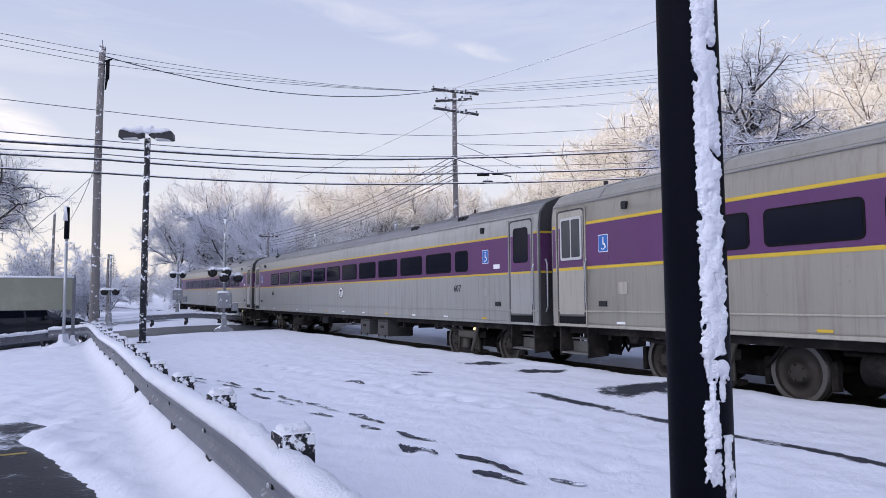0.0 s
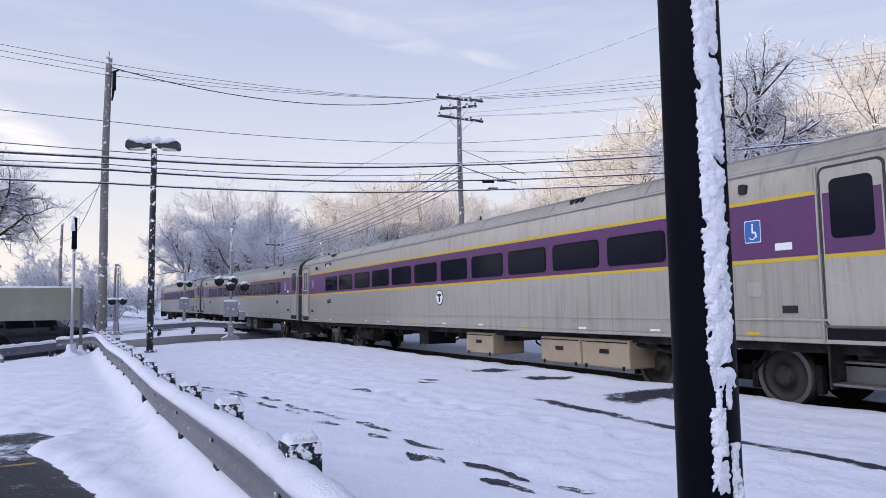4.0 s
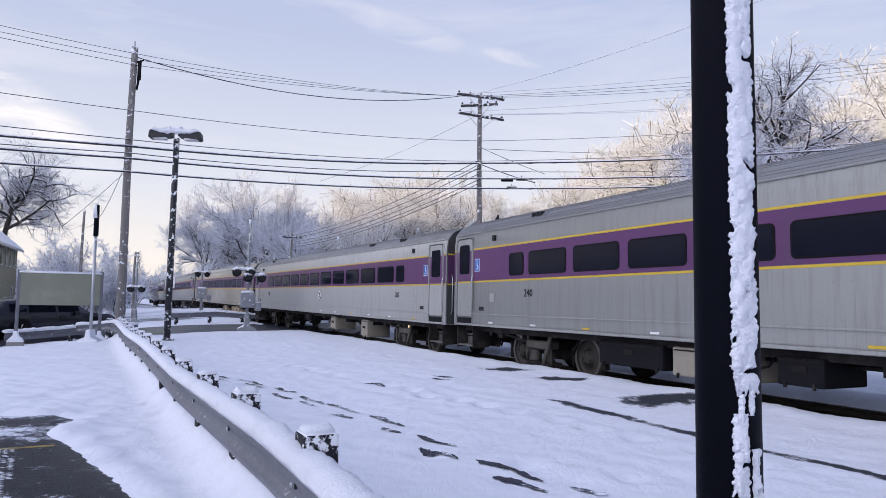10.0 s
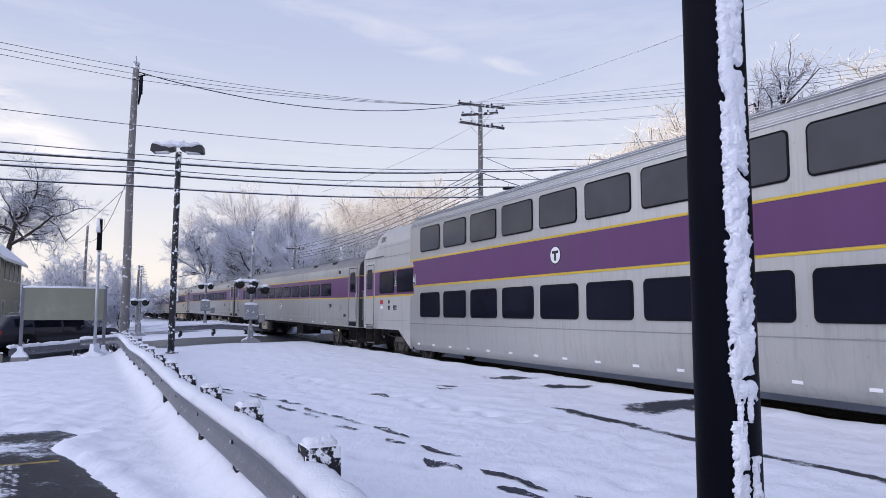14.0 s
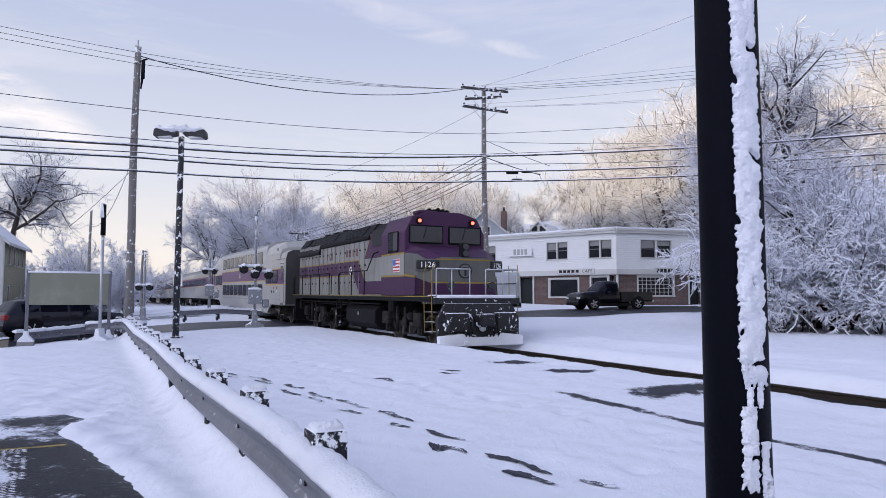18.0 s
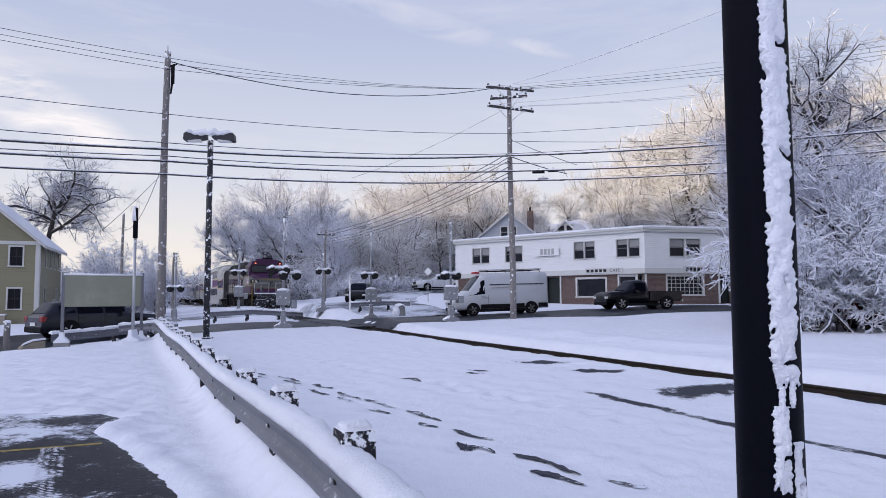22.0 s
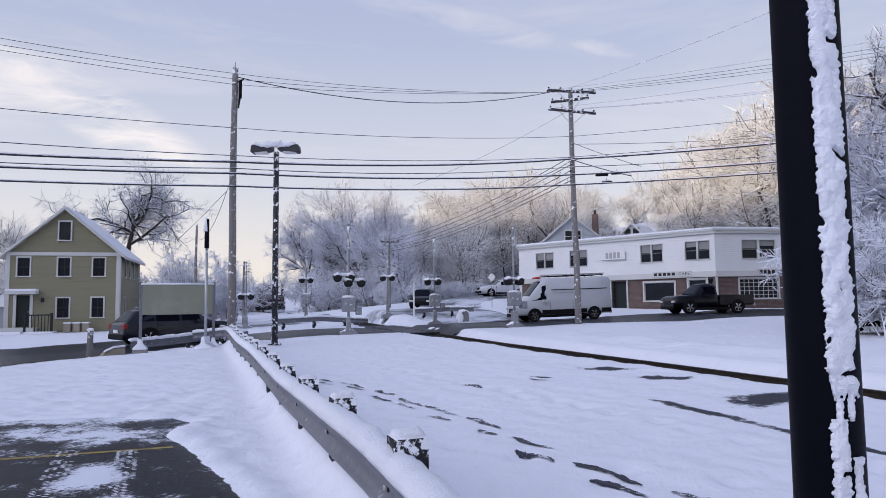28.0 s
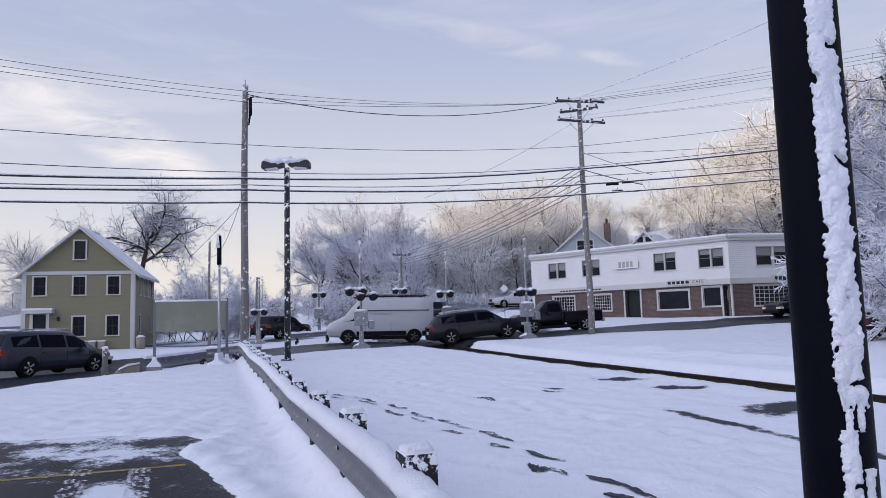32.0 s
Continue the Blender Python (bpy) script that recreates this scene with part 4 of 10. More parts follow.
guardrail("guardrail", "low steel guardrail with snow across the tracks", [(-10.2, 41.6), (-7.6, 42.9), (-4.8, 44.0)], -1, 0.7, 1.9, block=False, over=-0.04)
guardrail("guardrail", "short steel guardrail beside the side street", [(-1.9, 46.0), (0.2, 46.6), (2.0, 46.4)], -1, 0.7, 1.9, block=False, over=-0.04)


# ---- poles and cables ----
def utility_pole(x, y, top, lean=(0.0, 0.0), r=0.15, arms=(), label=""):
    z = gz(x, y)
    p = thing("utility_pole", label, "utility pole", pose(x, y, z))
    bm = bmesh.new()
    lx, ly = lean
    tube(bm, [(lx * i / 8 + 0.02 * math.sin(i * 0.9), ly * i / 8, -0.3 + (top - z + 0.3) * i / 8) for i in range(9)], [r * (1.12 - 0.05 * i) for i in range(9)], 14)
    part("shaft", bm, M_wood, p)
    for h, half, turn in arms:
        u = (h - z) / (top - z)
        c = Vector((lx * u, ly * u, h - z))
        d = Vector((math.cos(radians(turn)), math.sin(radians(turn)), 0))
        nrm = Vector((-d.y, d.x, 0))
        bm = bx(-half, half, -0.05, 0.05, -0.06, 0.06, 0.01)
        arm = part("crossarm", bm, M_armwood, p, "snow-dusted timber crossarm")
        arm.matrix_basis = Matrix.Translation(c - nrm * 0.16) @ Matrix.Rotation(radians(turn), 4, "Z")
        for k in (-0.92, -0.45, 0.45, 0.92):
            bm = bmesh.new()
            rod(bm, (k * half, 0, 0.05), (k * half, 0, 0.12), 0.018, 0.018, 6)
            rod(bm, (k * half, 0, 0.10), (k * half, 0, 0.13), 0.045, 0.05, 8)
            rod(bm, (k * half, 0, 0.13), (k * half, 0, 0.18), 0.05, 0.03, 8)
            part("insulator", bm, M_ink, arm, "dark porcelain insulator")
        bm = bmesh.new()
        for k in range(12):
            u = -half + 2 * half * (k + 0.5) / 12
            snow_lump(bm, (u, 0, 0.065), half / 11, 0.055, 0.03 + 0.02 * math.sin(k * 2.7), k * 1.3 + h, 1)
        part("arm_snow", bm, M_snowcap, arm, "snow lying along the arm")
        for sg in (-1, 1):
            part("brace", rd((sg * half * 0.55, 0.02, -0.05), (sg * 0.06, 0.08, -0.62), 0.014, 0.014, 6), M_galv, arm)
    return p


P1 = utility_pole(-8.25, 26.95, 10.96, (0.16, -0.35), 0.15, (), "tall weathered wooden utility pole, snow stuck to it")
part("pole_top_pin", rd((0.16, -0.35, 10.7), (0.16, -0.35, 11.05), 0.03, 0.02, 8), M_galv, P1)
bm = bmesh.new()
rod(bm, (0.36, -0.33, 9.6), (0.36, -0.33, 10.3), 0.07, 0.07, 10)
rod(bm, (0.30, -0.33, 9.2), (0.34, -0.33, 9.6), 0.03, 0.05, 8)
rod(bm, (0.1, -0.33, 10.2), (0.5, -0.33, 10.35), 0.03, 0.03, 6)
part("cable_termination", bm, M_black, P1, "dark cable pothead with snow")
P2 = utility_pole(6.75, 34.95, 12.35, (-0.24, -0.72), 0.15, ((12.15, 1.3, 12), (11.72, 0.95, -20), (11.15, 1.35, 20)), "wooden utility pole with two crossarms and cable gear")
for dx, h, ln in ((0.95, 7.42, 0.62), (1.25, 7.05, 0.5), (1.75, 7.50, 0.55)):
    sp = part("splice_case", rd((dx, -0.62, h), (dx + ln, -0.60, h + 0.02), 0.065, 0.065, 10), M_black, P2, "dark cable splice case topped with snow")
    bm = bmesh.new()
    rod(bm, (dx + 0.03, -0.62, h + 0.06), (dx + ln - 0.03, -0.60, h + 0.08), 0.05, 0.045, 8)
    part("snow_cap", bm, M_snowcap, sp)
    part("hanger", rd((dx + ln / 2, -0.61, h + 0.06), (dx + ln / 2, -0.61, h + 0.22), 0.012, 0.012, 5), M_black, sp)
P3 = utility_pole(-4.7, 60.0, 7.4, (0.05, 0), 0.12, ((7.0, 0.8, 20),), "small wooden utility pole by the side street")
PL = utility_pole(-25.0, 14.0, 11.3, (0, 0), 0.15, ((11.0, 1.2, 60),), "wooden utility pole beside the road")
PR = utility_pole(30.0, 22.0, 12.6, (0, 0), 0.15, ((12.3, 1.3, -25), (11.3, 1.3, -25)), "wooden utility pole with crossarms beside the road")
P4 = utility_pole(-16.8, 47.0, 7.2, (0, 0), 0.10, (), "thin wooden pole beside the house")
P5 = utility_pole(-13.4, 46.5, 4.6, (0, 0), 0.09, (), "short wooden pole beside the track")


def cable(a, b, sag, r, label="black overhead cable edged with snow", mat=None):
    a, b = Vector(a), Vector(b)
    pts = []
    for i in range(15):
        u = i / 14
        pts.append(a + (b - a) * u - Vector((0, 0, 4 * sag * u * (1 - u))))
    ob = part("overhead_cable", tube(bmesh.new(), pts, r, 6), mat or M_wire, None)
    if mat is None and r > 0.012:
        seed = a.x + b.z
        fine = []
        for i in range(57):
            u = i / 56
            fine.append(a + (b - a) * u - Vector((0, 0, 4 * sag * u * (1 - u) - r * 0.75)))
        part("snow_ridge", tube(bmesh.new(), fine, [max(0.004, r * (0.72 + 0.35 * noise.noise((i * 0.7, seed, 0.0)))) for i in range(57)], 5), M_snowcap, ob, "ridge of snow on the cable")
    return tagged(ob, label, "cable", group="overhead cables")


L0, A1, A2, R0 = (-25.0, 14.0), (-8.08, 26.60), (6.51, 34.25), (30.0, 22.0)
for zl, z1, z2, zr, sag, r, off in ((10.9, 10.75, 12.2, 12.4, 0.35, 0.010, 0.5), (10.4, 10.5, 12.2, 12.4, 0.3, 0.010, 0.0), (10.0, 10.25, 12.2, 12.4, 0.25, 0.010, -0.5), (7.9, 8.55, 9.9, 10.1, 0.25, 0.013, 0),
                                 (6.7, 7.45, 8.85, 9.1, 0.22, 0.016, 0), (6.15, 7.2, 8.75, 8.9, 0.25, 0.042, 0), (5.95, 6.95, 8.35, 8.3, 0.3, 0.018, 0), (5.7, 6.75, 7.95, 7.9, 0.22, 0.038, 0), (5.35, 6.25, 7.45, 7.5, 0.22, 0.034, 0)):
    cable((L0[0] - off * 0.3, L0[1] + off, zl), (A1[0], A1[1] + off * 0.2, z1), sag, r)
    cable((A1[0], A1[1] + off * 0.2, z1), (A2[0] + off, A2[1], z2), sag * 0.9, r)
    cable((A2[0] + off, A2[1], z2), (R0[0], R0[1] + off, zr), sag * 1.6, r)
for z2, zr, off in ((12.3, 12.9, -1.0), (11.35, 12.0, -1.1), (11.35, 11.6, 1.0), (11.3, 11.2, 0.5)):
    cable((A2[0] + off, A2[1], z2), (R0[0], R0[1] + off, zr), 0.5, 0.014, "thin overhead wire painted pale for snow and sunlight", M_palewire)
cable((A1[0], A1[1], 10.6), (A2[0] - 0.9, A2[1], 12.2), 0.8, 0.02)
cable((A2[0], A2[1], 12.4), (26, 14, 17.0), 0.9, 0.016, "thin pale overhead wire climbing from the pole", M_palewire)
# bundles lashed to the main cables on both sides of the pole
for z1, z2, zr, sag, r in ((7.2, 8.75, 8.9, 0.25, 0.055), (6.75, 7.95, 7.9, 0.22, 0.045), (6.25, 7.45, 7.5, 0.22, 0.05)):
    for (ex_, ey_), zz, sg_, k in ((A1, z1, sag * 0.9, 0.30), (R0, zr, sag * 1.6, 0.22)):
        pts = [(A2[0] + (ex_ - A2[0]) * k * i / 24, A2[1] + (ey_ - A2[1]) * k * i / 24, z2 + (zz - z2) * k * i / 24 - 4 * sg_ * (k * i / 24) * (1 - k * i / 24)) for i in range(25)]
        rs = [r * (0.75 + 0.35 * math.sin(i * 1.9) * math.sin(i * 0.7)) * (1.0 if i < 20 else 0.75) for i in range(25)]
        tagged(part("overhead_cable", tube(bmesh.new(), pts, rs, 6), M_wire, None), "lashed bundle of black cables loaded with snow", "cable", group="overhead cables")
cable((A2[0], A2[1] - 0.1, 8.7), (A2[0] + 2.6, A2[1] - 1.3, 7.62), 0.05, 0.028)
cable((A2[0], A2[1] - 0.1, 8.7), (A2[0] - 2.0, A2[1] - 1.0, 7.62), 0.10, 0.020)
cable((A2[0], A2[1], 9.5), (34, 33.5, 11.5), 0.6, 0.014)
for z2, z3 in ((8.9, 7.2), (8.5, 7.0), (8.2, 6.6), (7.9, 6.4), (7.7, 6.2)):
    cable((A2[0], A2[1], z2), (-4.7 + 0.1 * (z3 - 6.5), 60.0, z3), 0.55, 0.022)
cable((-8.2, 26.9, 6.9), (-16.8, 47.0, 6.2), 0.9, 0.012)
cable((-8.2, 26.9, 6.4), (-9.6, 24.9, 4.0), 0.05, 0.012, "guy wire running down from the wooden pole")
cable((A2[0], A2[1], 9.6), (9.8, 33.6, 8.2), 0.05, 0.016)
cable((A2[0], A2[1], 11.3), (-1.5, 36.5, 7.9), 0.25, 0.008)

# ---- twin lamp in the lot ----
lx, ly = -6.15, 25.3
lamp = thing("street_lamp", "black lamp post with two flat box heads carrying snow", "street lamp", pose(lx, ly, gz(lx, ly)))
M_headgrey = material("dark_lamp_head", (0.045, 0.045, 0.05), 0.5, 0.0, 0.2, 3, 30, 0.1, snow=0.2)
M_lampblack = material("frosted_black_post", (0.030, 0.031, 0.035), 0.45, 0.0, 0.3, 4, 40, 0.1, snow=0.2, speck=0.30)
part("shaft", rd((0, 0, -0.1), (0.02, 0, 7.1), 0.115, 0.10, 14), M_lampblack, lamp)
part("base_plate", bx(-0.2, 0.2, -0.2, 0.2, 0, 0.05, 0.01), M_lampblack, lamp)
for sg in (-1, 1):
    bm = ex([(sg * 0.10, 7.16), (sg * 0.22, 7.12), (sg * 0.84, 7.05), (sg * 0.90, 7.09), (sg * 0.88, 7.30), (sg * 0.80, 7.37), (sg * 0.10, 7.34)][::sg], "y", -0.2, 0.2, 0.015)
    hd = part("lamp_head", bm, M_headgrey, lamp, "dark metal lamp head under snow")
    part("lens", bx(min(sg * 0.30, sg * 0.76), max(sg * 0.30, sg * 0.76), -0.16, 0.16, 7.045, 7.10, 0.0), M_white, hd, "pale glass lens")
bm = bmesh.new()
n = 26
rings = []
for i in range(n + 1):
    x = -0.84 + 1.68 * i / n
    h = 0.10 + 0.045 * math.sin(i * 0.9) + 0.05 * noise.noise((x * 4, 2, 0)) + (0.06 if abs(x) < 0.2 else 0)
    h *= min(1, (0.86 - abs(x)) * 8)
    rings.append([bm.verts.new((x, yy, 7.34 + zz)) for yy, zz in ((-0.235, -0.16 * min(1, max(0.0, (0.74 - abs(x)) * 4)) * (0.7 + 0.5 * noise.noise((x * 6, 5, 0)))), (-0.22, h * 0.7), (-0.08, h), (0.08, h), (0.19, h * 0.7), (0.2, 0.0))])
for a, b in zip(rings[:-1], rings[1:]):
    for j in range(6):
        f = bm.faces.new((a[j], b[j], b[(j + 1) % 6], a[(j + 1) % 6]))
        f.smooth = True
part("snow_cap", bm, M_snowcap, lamp, "thick cap of snow on the heads")

# ---- notice board and thin post by the bend ----
M_conc = material("grey_concrete", (0.24, 0.235, 0.23), 0.85, 0, 0.2, 3, 30, 0.2, snow=0.2)
M_board = material("faded_green_board", (0.215, 0.225, 0.175), 0.6, 0, 0.08, 1.2, 30, 0.05, dirt=(0.5, 0.5, 0.45), dirt_amount=0.3)
bd = thing("notice_board", "large blank greenish board seen from behind, snow on its top edge", "sign", Matrix.Translation((-10.75, 24.65, gz(-10.75, 24.65))) @ Matrix.Rotation(math.atan2(0.73, 2.26), 4, "Z"))
zb = gz(-10.75, 24.65)
part("panel", bx(0.05, 2.42, -0.03, 0.0, 1.33 - zb, 2.42 - zb, 0.006), M_board, bd)
for x in (0.0, 2.46):
    po = part("post", bx(x - 0.05, x + 0.05, 0.004, 0.104, -0.3, 2.5 - zb, 0.01), M_beam, bd, "grey square post")
    ft = part("footing", bx(x - 0.24, x + 0.24, -0.16, 0.26, -0.3, 0.20, 0.02), M_conc, po, "grey concrete footing")
    part("footing_snow", ex([(x - 0.25, 0.196), (x + 0.25, 0.196), (x + 0.21, 0.27), (x + 0.08, 0.40), (x + 0.055, 0.55), (x - 0.055, 0.55), (x - 0.08, 0.40), (x - 0.21, 0.27)], "y", -0.14, 0.24, 0.025), M_snowcap, ft, "snow heaped on the footing")
bm = bmesh.new()
rod(bm, (0.0, -0.015, 2.43 - zb), (2.46, -0.015, 2.43 - zb), 0.035, 0.035, 8)
part("snow_cap", bm, M_snowcap, bd)
tp = thing("thin_post", "thin white metal post with a dark sleeve near its top", "post", pose(-8.42, 24.6, gz(-8.42, 24.6)))
ztop = 4.72 - gz(-8.42, 24.6)
part("pipe", rd((0, 0, -0.2), (0, 0, ztop - 0.9), 0.055, 0.05, 10), M_galv, tp)
part("sleeve", rd((0, 0, ztop - 1.05), (0, 0, ztop), 0.085, 0.08, 10), M_poleblack, tp, "dark sleeve capped with snow")
part("sleeve_snow", rd((-0.03, -0.03, ztop - 0.45), (-0.02, -0.02, ztop + 0.05), 0.085, 0.06, 10), M_snowcap, tp)
part("footing", ex([(-0.34, -0.2), (0.34, -0.2), (0.30, 0.06), (0.09, 0.16), (0.06, 0.40), (-0.06, 0.40), (-0.09, 0.16), (-0.30, 0.06)], "y", -0.28, 0.28, 0.03), M_snowcap, tp)

# ---- the train ----
TRAIN_G = "cars of the passenger train"


def hull(bm, profile, x0, x1, mi=0, ends=True):
    """A body of one cross-section (y, z) from x0 to x1."""
    return extrude(bm, profile, "x", x0, x1, 0.0, mi)


COACH = [(1.58, 1.00), (1.60, 1.10), (1.60, 3.15), (1.56, 3.42), (1.40, 3.62), (1.05, 3.77), (0.55, 3.85), (0.0, 3.88)]
COACH = COACH + [(-y, z) for y, z in COACH[-2::-1]]
DECKER = [(1.42, 0.42), (1.55, 0.60), (1.60, 1.0), (1.60, 4.22), (1.54, 4.42), (1.35, 4.58), (1.0, 4.70), (0.5, 4.77), (0.0, 4.79)]
DECKER = DECKER + [(-y, z) for y, z in DECKER[-2::-1]]


def both(fn):
    for sgn in (1, -1):
        fn(sgn)


def window(parent, x0, x1, z0, z1, y=1.6, r=0.07, mat=None):
    for sgn in (1, -1):
        a, b = (y, y + 0.016) if sgn > 0 else (-y - 0.016, -y)
        fr = part("window", ex(rounded(x0 - 0.03, x1 + 0.03, z0 - 0.03, z1 + 0.03, r + 0.02), "y", a, b), M_rubber, parent)
        a, b = (y + 0.014, y + 0.020) if sgn > 0 else (-y - 0.020, -y - 0.014)
        part("pane", ex(rounded(x0, x1, z0, z1, r), "y", a, b), mat or M_glass, fr)


def emblem(parent, x, z, r=0.21, y=1.604):
    """A round white disc with a dark ring and a plain T-shaped bar."""
    d = part("emblem", ex(disc(x, z, r, 24), "y", y, y + 0.006), M_ink, parent, "round black and white disc")
    part("disc", ex(disc(x, z, r * 0.88, 24), "y", y + 0.005, y + 0.010), M_white, d)
    bm = bmesh.new()
    extrude(bm, [(x - r * 0.55, z + r * 0.16), (x + r * 0.55, z + r * 0.16), (x + r * 0.55, z + r * 0.46), (x - r * 0.55, z + r * 0.46)], "y", y + 0.009, y + 0.014)
    extrude(bm, [(x - r * 0.17, z - r * 0.6), (x + r * 0.17, z - r * 0.6), (x + r * 0.17, z + r * 0.155), (x - r * 0.17, z + r * 0.155)], "y", y + 0.009, y + 0.014)
    part("tee_shape", bm, M_ink, d)


def wheel_mesh(r=0.455):
    bm = bmesh.new()
    for sgn in (1, -1):
        y = 0.755 * sgn
        prof = [(0.10, 0.09), (0.16, 0.09), (0.17, 0.03), (r - 0.09, 0.015), (r - 0.075, 0.062), (r - 0.005, 0.068), (r, -0.04), (r + 0.028, -0.055), (r + 0.028, -0.075), (r - 0.08, -0.07)]
        n = 28
        rings = [[bm.verts.new((q * math.cos(2 * math.pi * i / n), y + o * sgn, q * math.sin(2 * math.pi * i / n))) for i in range(n)] for q, o in prof]
        for k, (a, b) in enumerate(zip(rings[:-1], rings[1:])):
            for i in range(n):
                f = bm.faces.new((a[i], a[(i + 1) % n], b[(i + 1) % n], b[i]))
                f.material_index = 1 if k in (4, 5) else 0
                f.smooth = k not in (3, 4)
        bm.faces.new(rings[0])
        bm.faces.new(rings[-1])
        for j in range(5):
            a = 2 * math.pi * j / 5
            rod(bm, (0.115 * math.cos(a), y + 0.09 * sgn, 0.115 * math.sin(a)), (0.115 * math.cos(a), y + 0.115 * sgn, 0.115 * math.sin(a)), 0.018, 0.018, 6)
    rod(bm, (0, -0.7, 0), (0, 0.7, 0), 0.085, 0.085, 10)
    bmesh.ops.recalc_face_normals(bm, faces=bm.faces)
    return bm


WHEELS = []   # every turning wheelset, with its radius and its car


def bogie(car, x, base=2.59, r=0.455, loco=False):
    """A two-axle truck. The engine's has heavy outside frames; the coaches' frames lie inside their wheels."""
    b = part("bogie", bmesh.new(), M_under, car, "grimy dark truck with wheels and springs")
    b.matrix_basis = Matrix.Translation((x, 0, 0))
    bm = bmesh.new()
    h = base / 2
    for sgn in (1, -1):
        y0, y1 = sorted((sgn * 0.98, sgn * 1.16)) if loco else sorted((sgn * 0.42, sgn * 0.58))
        extrude(bm, [(-h - 0.42, r + 0.20), (-h - 0.30, r + 0.34), (-h + 0.35, r + 0.34), (-h + 0.6, r + 0.12), (h - 0.6, r + 0.12), (h - 0.35, r + 0.34), (h + 0.30, r + 0.34), (h + 0.42, r + 0.20), (h + 0.32, r + 0.10), (h - 0.3, r + 0.10), (h - 0.62, r - 0.14), (-h + 0.62, r - 0.14), (-h + 0.3, r + 0.10), (-h - 0.32, r + 0.10)], "y", y0, y1, 0.015)
    box(bm, -0.26, 0.26, -1.25, 1.25, r + 0.10, r + 0.28, 0.02)
    part("side_frame", bm, M_under, b)
    for sgn in (1, -1):
        for dx in (-0.42, -0.14, 0.14, 0.42) if loco else (-0.26, 0.26):
            k0, k1, yq = (0.115, 0.10, 1.07) if loco else (0.13, 0.105, 1.08)
            rings = [(k0 if k % 2 else k1, r - 0.17 + k * 0.034) for k in range(9 if not loco else 13)]
            part("spring", tube(bmesh.new(), [(dx, sgn * yq, z) for q, z in rings], [q for q, z in rings], 10), M_dusty, b, "dusty coil spring")
    if loco:
        for sgn in (1, -1):
            for dx in (-h, h):
                bm = bmesh.new()
                y0, y1 = sorted((sgn * 0.96, sgn * 1.24))
                box(bm, dx - 0.17, dx + 0.17, y0, y1, r - 0.16, r + 0.17, 0.03)
                y2, y3 = sorted((sgn * 1.24, sgn * 1.28))
                rod(bm, (dx, y2 if sgn > 0 else y3, r), (dx, y3 if sgn > 0 else y2, r), 0.12, 0.09, 12)
                part("axle_box", bm, M_under, b)
    else:
        for sgn in (1, -1):
            a0, a1 = sorted((sgn * 0.92, sgn * 1.24))
            part("spring_plank", bx(-0.52, 0.52, a0, a1, r - 0.26, r - 0.17, 0.02), M_under, b)
            for dx in (-0.50, 0.50):
                part("swing_link", rd((dx, sgn * 1.20, r - 0.22), (dx * 0.92, sgn * 1.20, r + 0.36), 0.032, 0.032, 8), M_dusty, b)
            part("bolster_end", bx(-0.44, 0.44, *sorted((sgn * 0.95, sgn * 1.27)), r + 0.12, r + 0.30, 0.03), M_dusty, b, "dusty bolster end")
            part("torque_rod", rd((0.3, sgn * 1.22, r + 0.24), (1.55, sgn * 1.24, r + 0.40), 0.04, 0.04, 8), M_under, b)
            part("rod_bracket", ex([(1.40, r + 0.52), (1.78, r + 0.52), (1.66, r + 0.28), (1.48, r + 0.28)], "y", *sorted((sgn * 1.14, sgn * 1.32)), 0.02), M_under, b)
            part("damper", rd((-0.34, sgn * 1.30, r - 0.20), (-0.62, sgn * 1.30, r + 0.42), 0.05, 0.05, 10), M_dusty, b)
            for dx in (-h, h):
                part("brake_unit", bx(dx - 0.16, dx + 0.16, *sorted((sgn * 0.86, sgn * 1.10)), r + 0.50, r + 0.72, 0.04), M_under, b)
                part("brake_link", rd((dx, sgn * 0.95, r + 0.52), (dx + (0.50 if dx < 0 else -0.50), sgn * 0.84, r + 0.05), 0.03, 0.03, 6), M_under, b)
    bm = bmesh.new()
    for sgn in (1, -1):
        for dx in (-h - 0.55, -h + 0.52, h - 0.52, h + 0.55):
            y0, y1 = sorted((sgn * 0.70, sgn * 0.82))
            box(bm, dx - 0.05, dx + 0.05, y0, y1, r - 0.22, r + 0.2, 0.02)
        if loco:
            rod(bm, (-h - 0.5, sgn * 0.9, r - 0.05), (h + 0.5, sgn * 0.9, r - 0.05), 0.03, 0.03, 6)
            rod(bm, (-h * 0.4, sgn * 1.2, r + 0.35), (-h * 0.9, sgn * 1.32, r + 0.62), 0.05, 0.05, 8)
            rod(bm, (h * 0.2, sgn * 1.3, r + 0.1), (h * 0.2, sgn * 1.3, r + 0.55), 0.06, 0.06, 8)
    part("brake_rigging", bm, M_under, b)
    for dx in (-h, h):
        w = part("wheelset", wheel_mesh(r), (M_wheel, M_tread), b)
        w.matrix_basis = Matrix.Translation((dx, 0, r))
        WHEELS.append((w, r, car, dx))
    return b


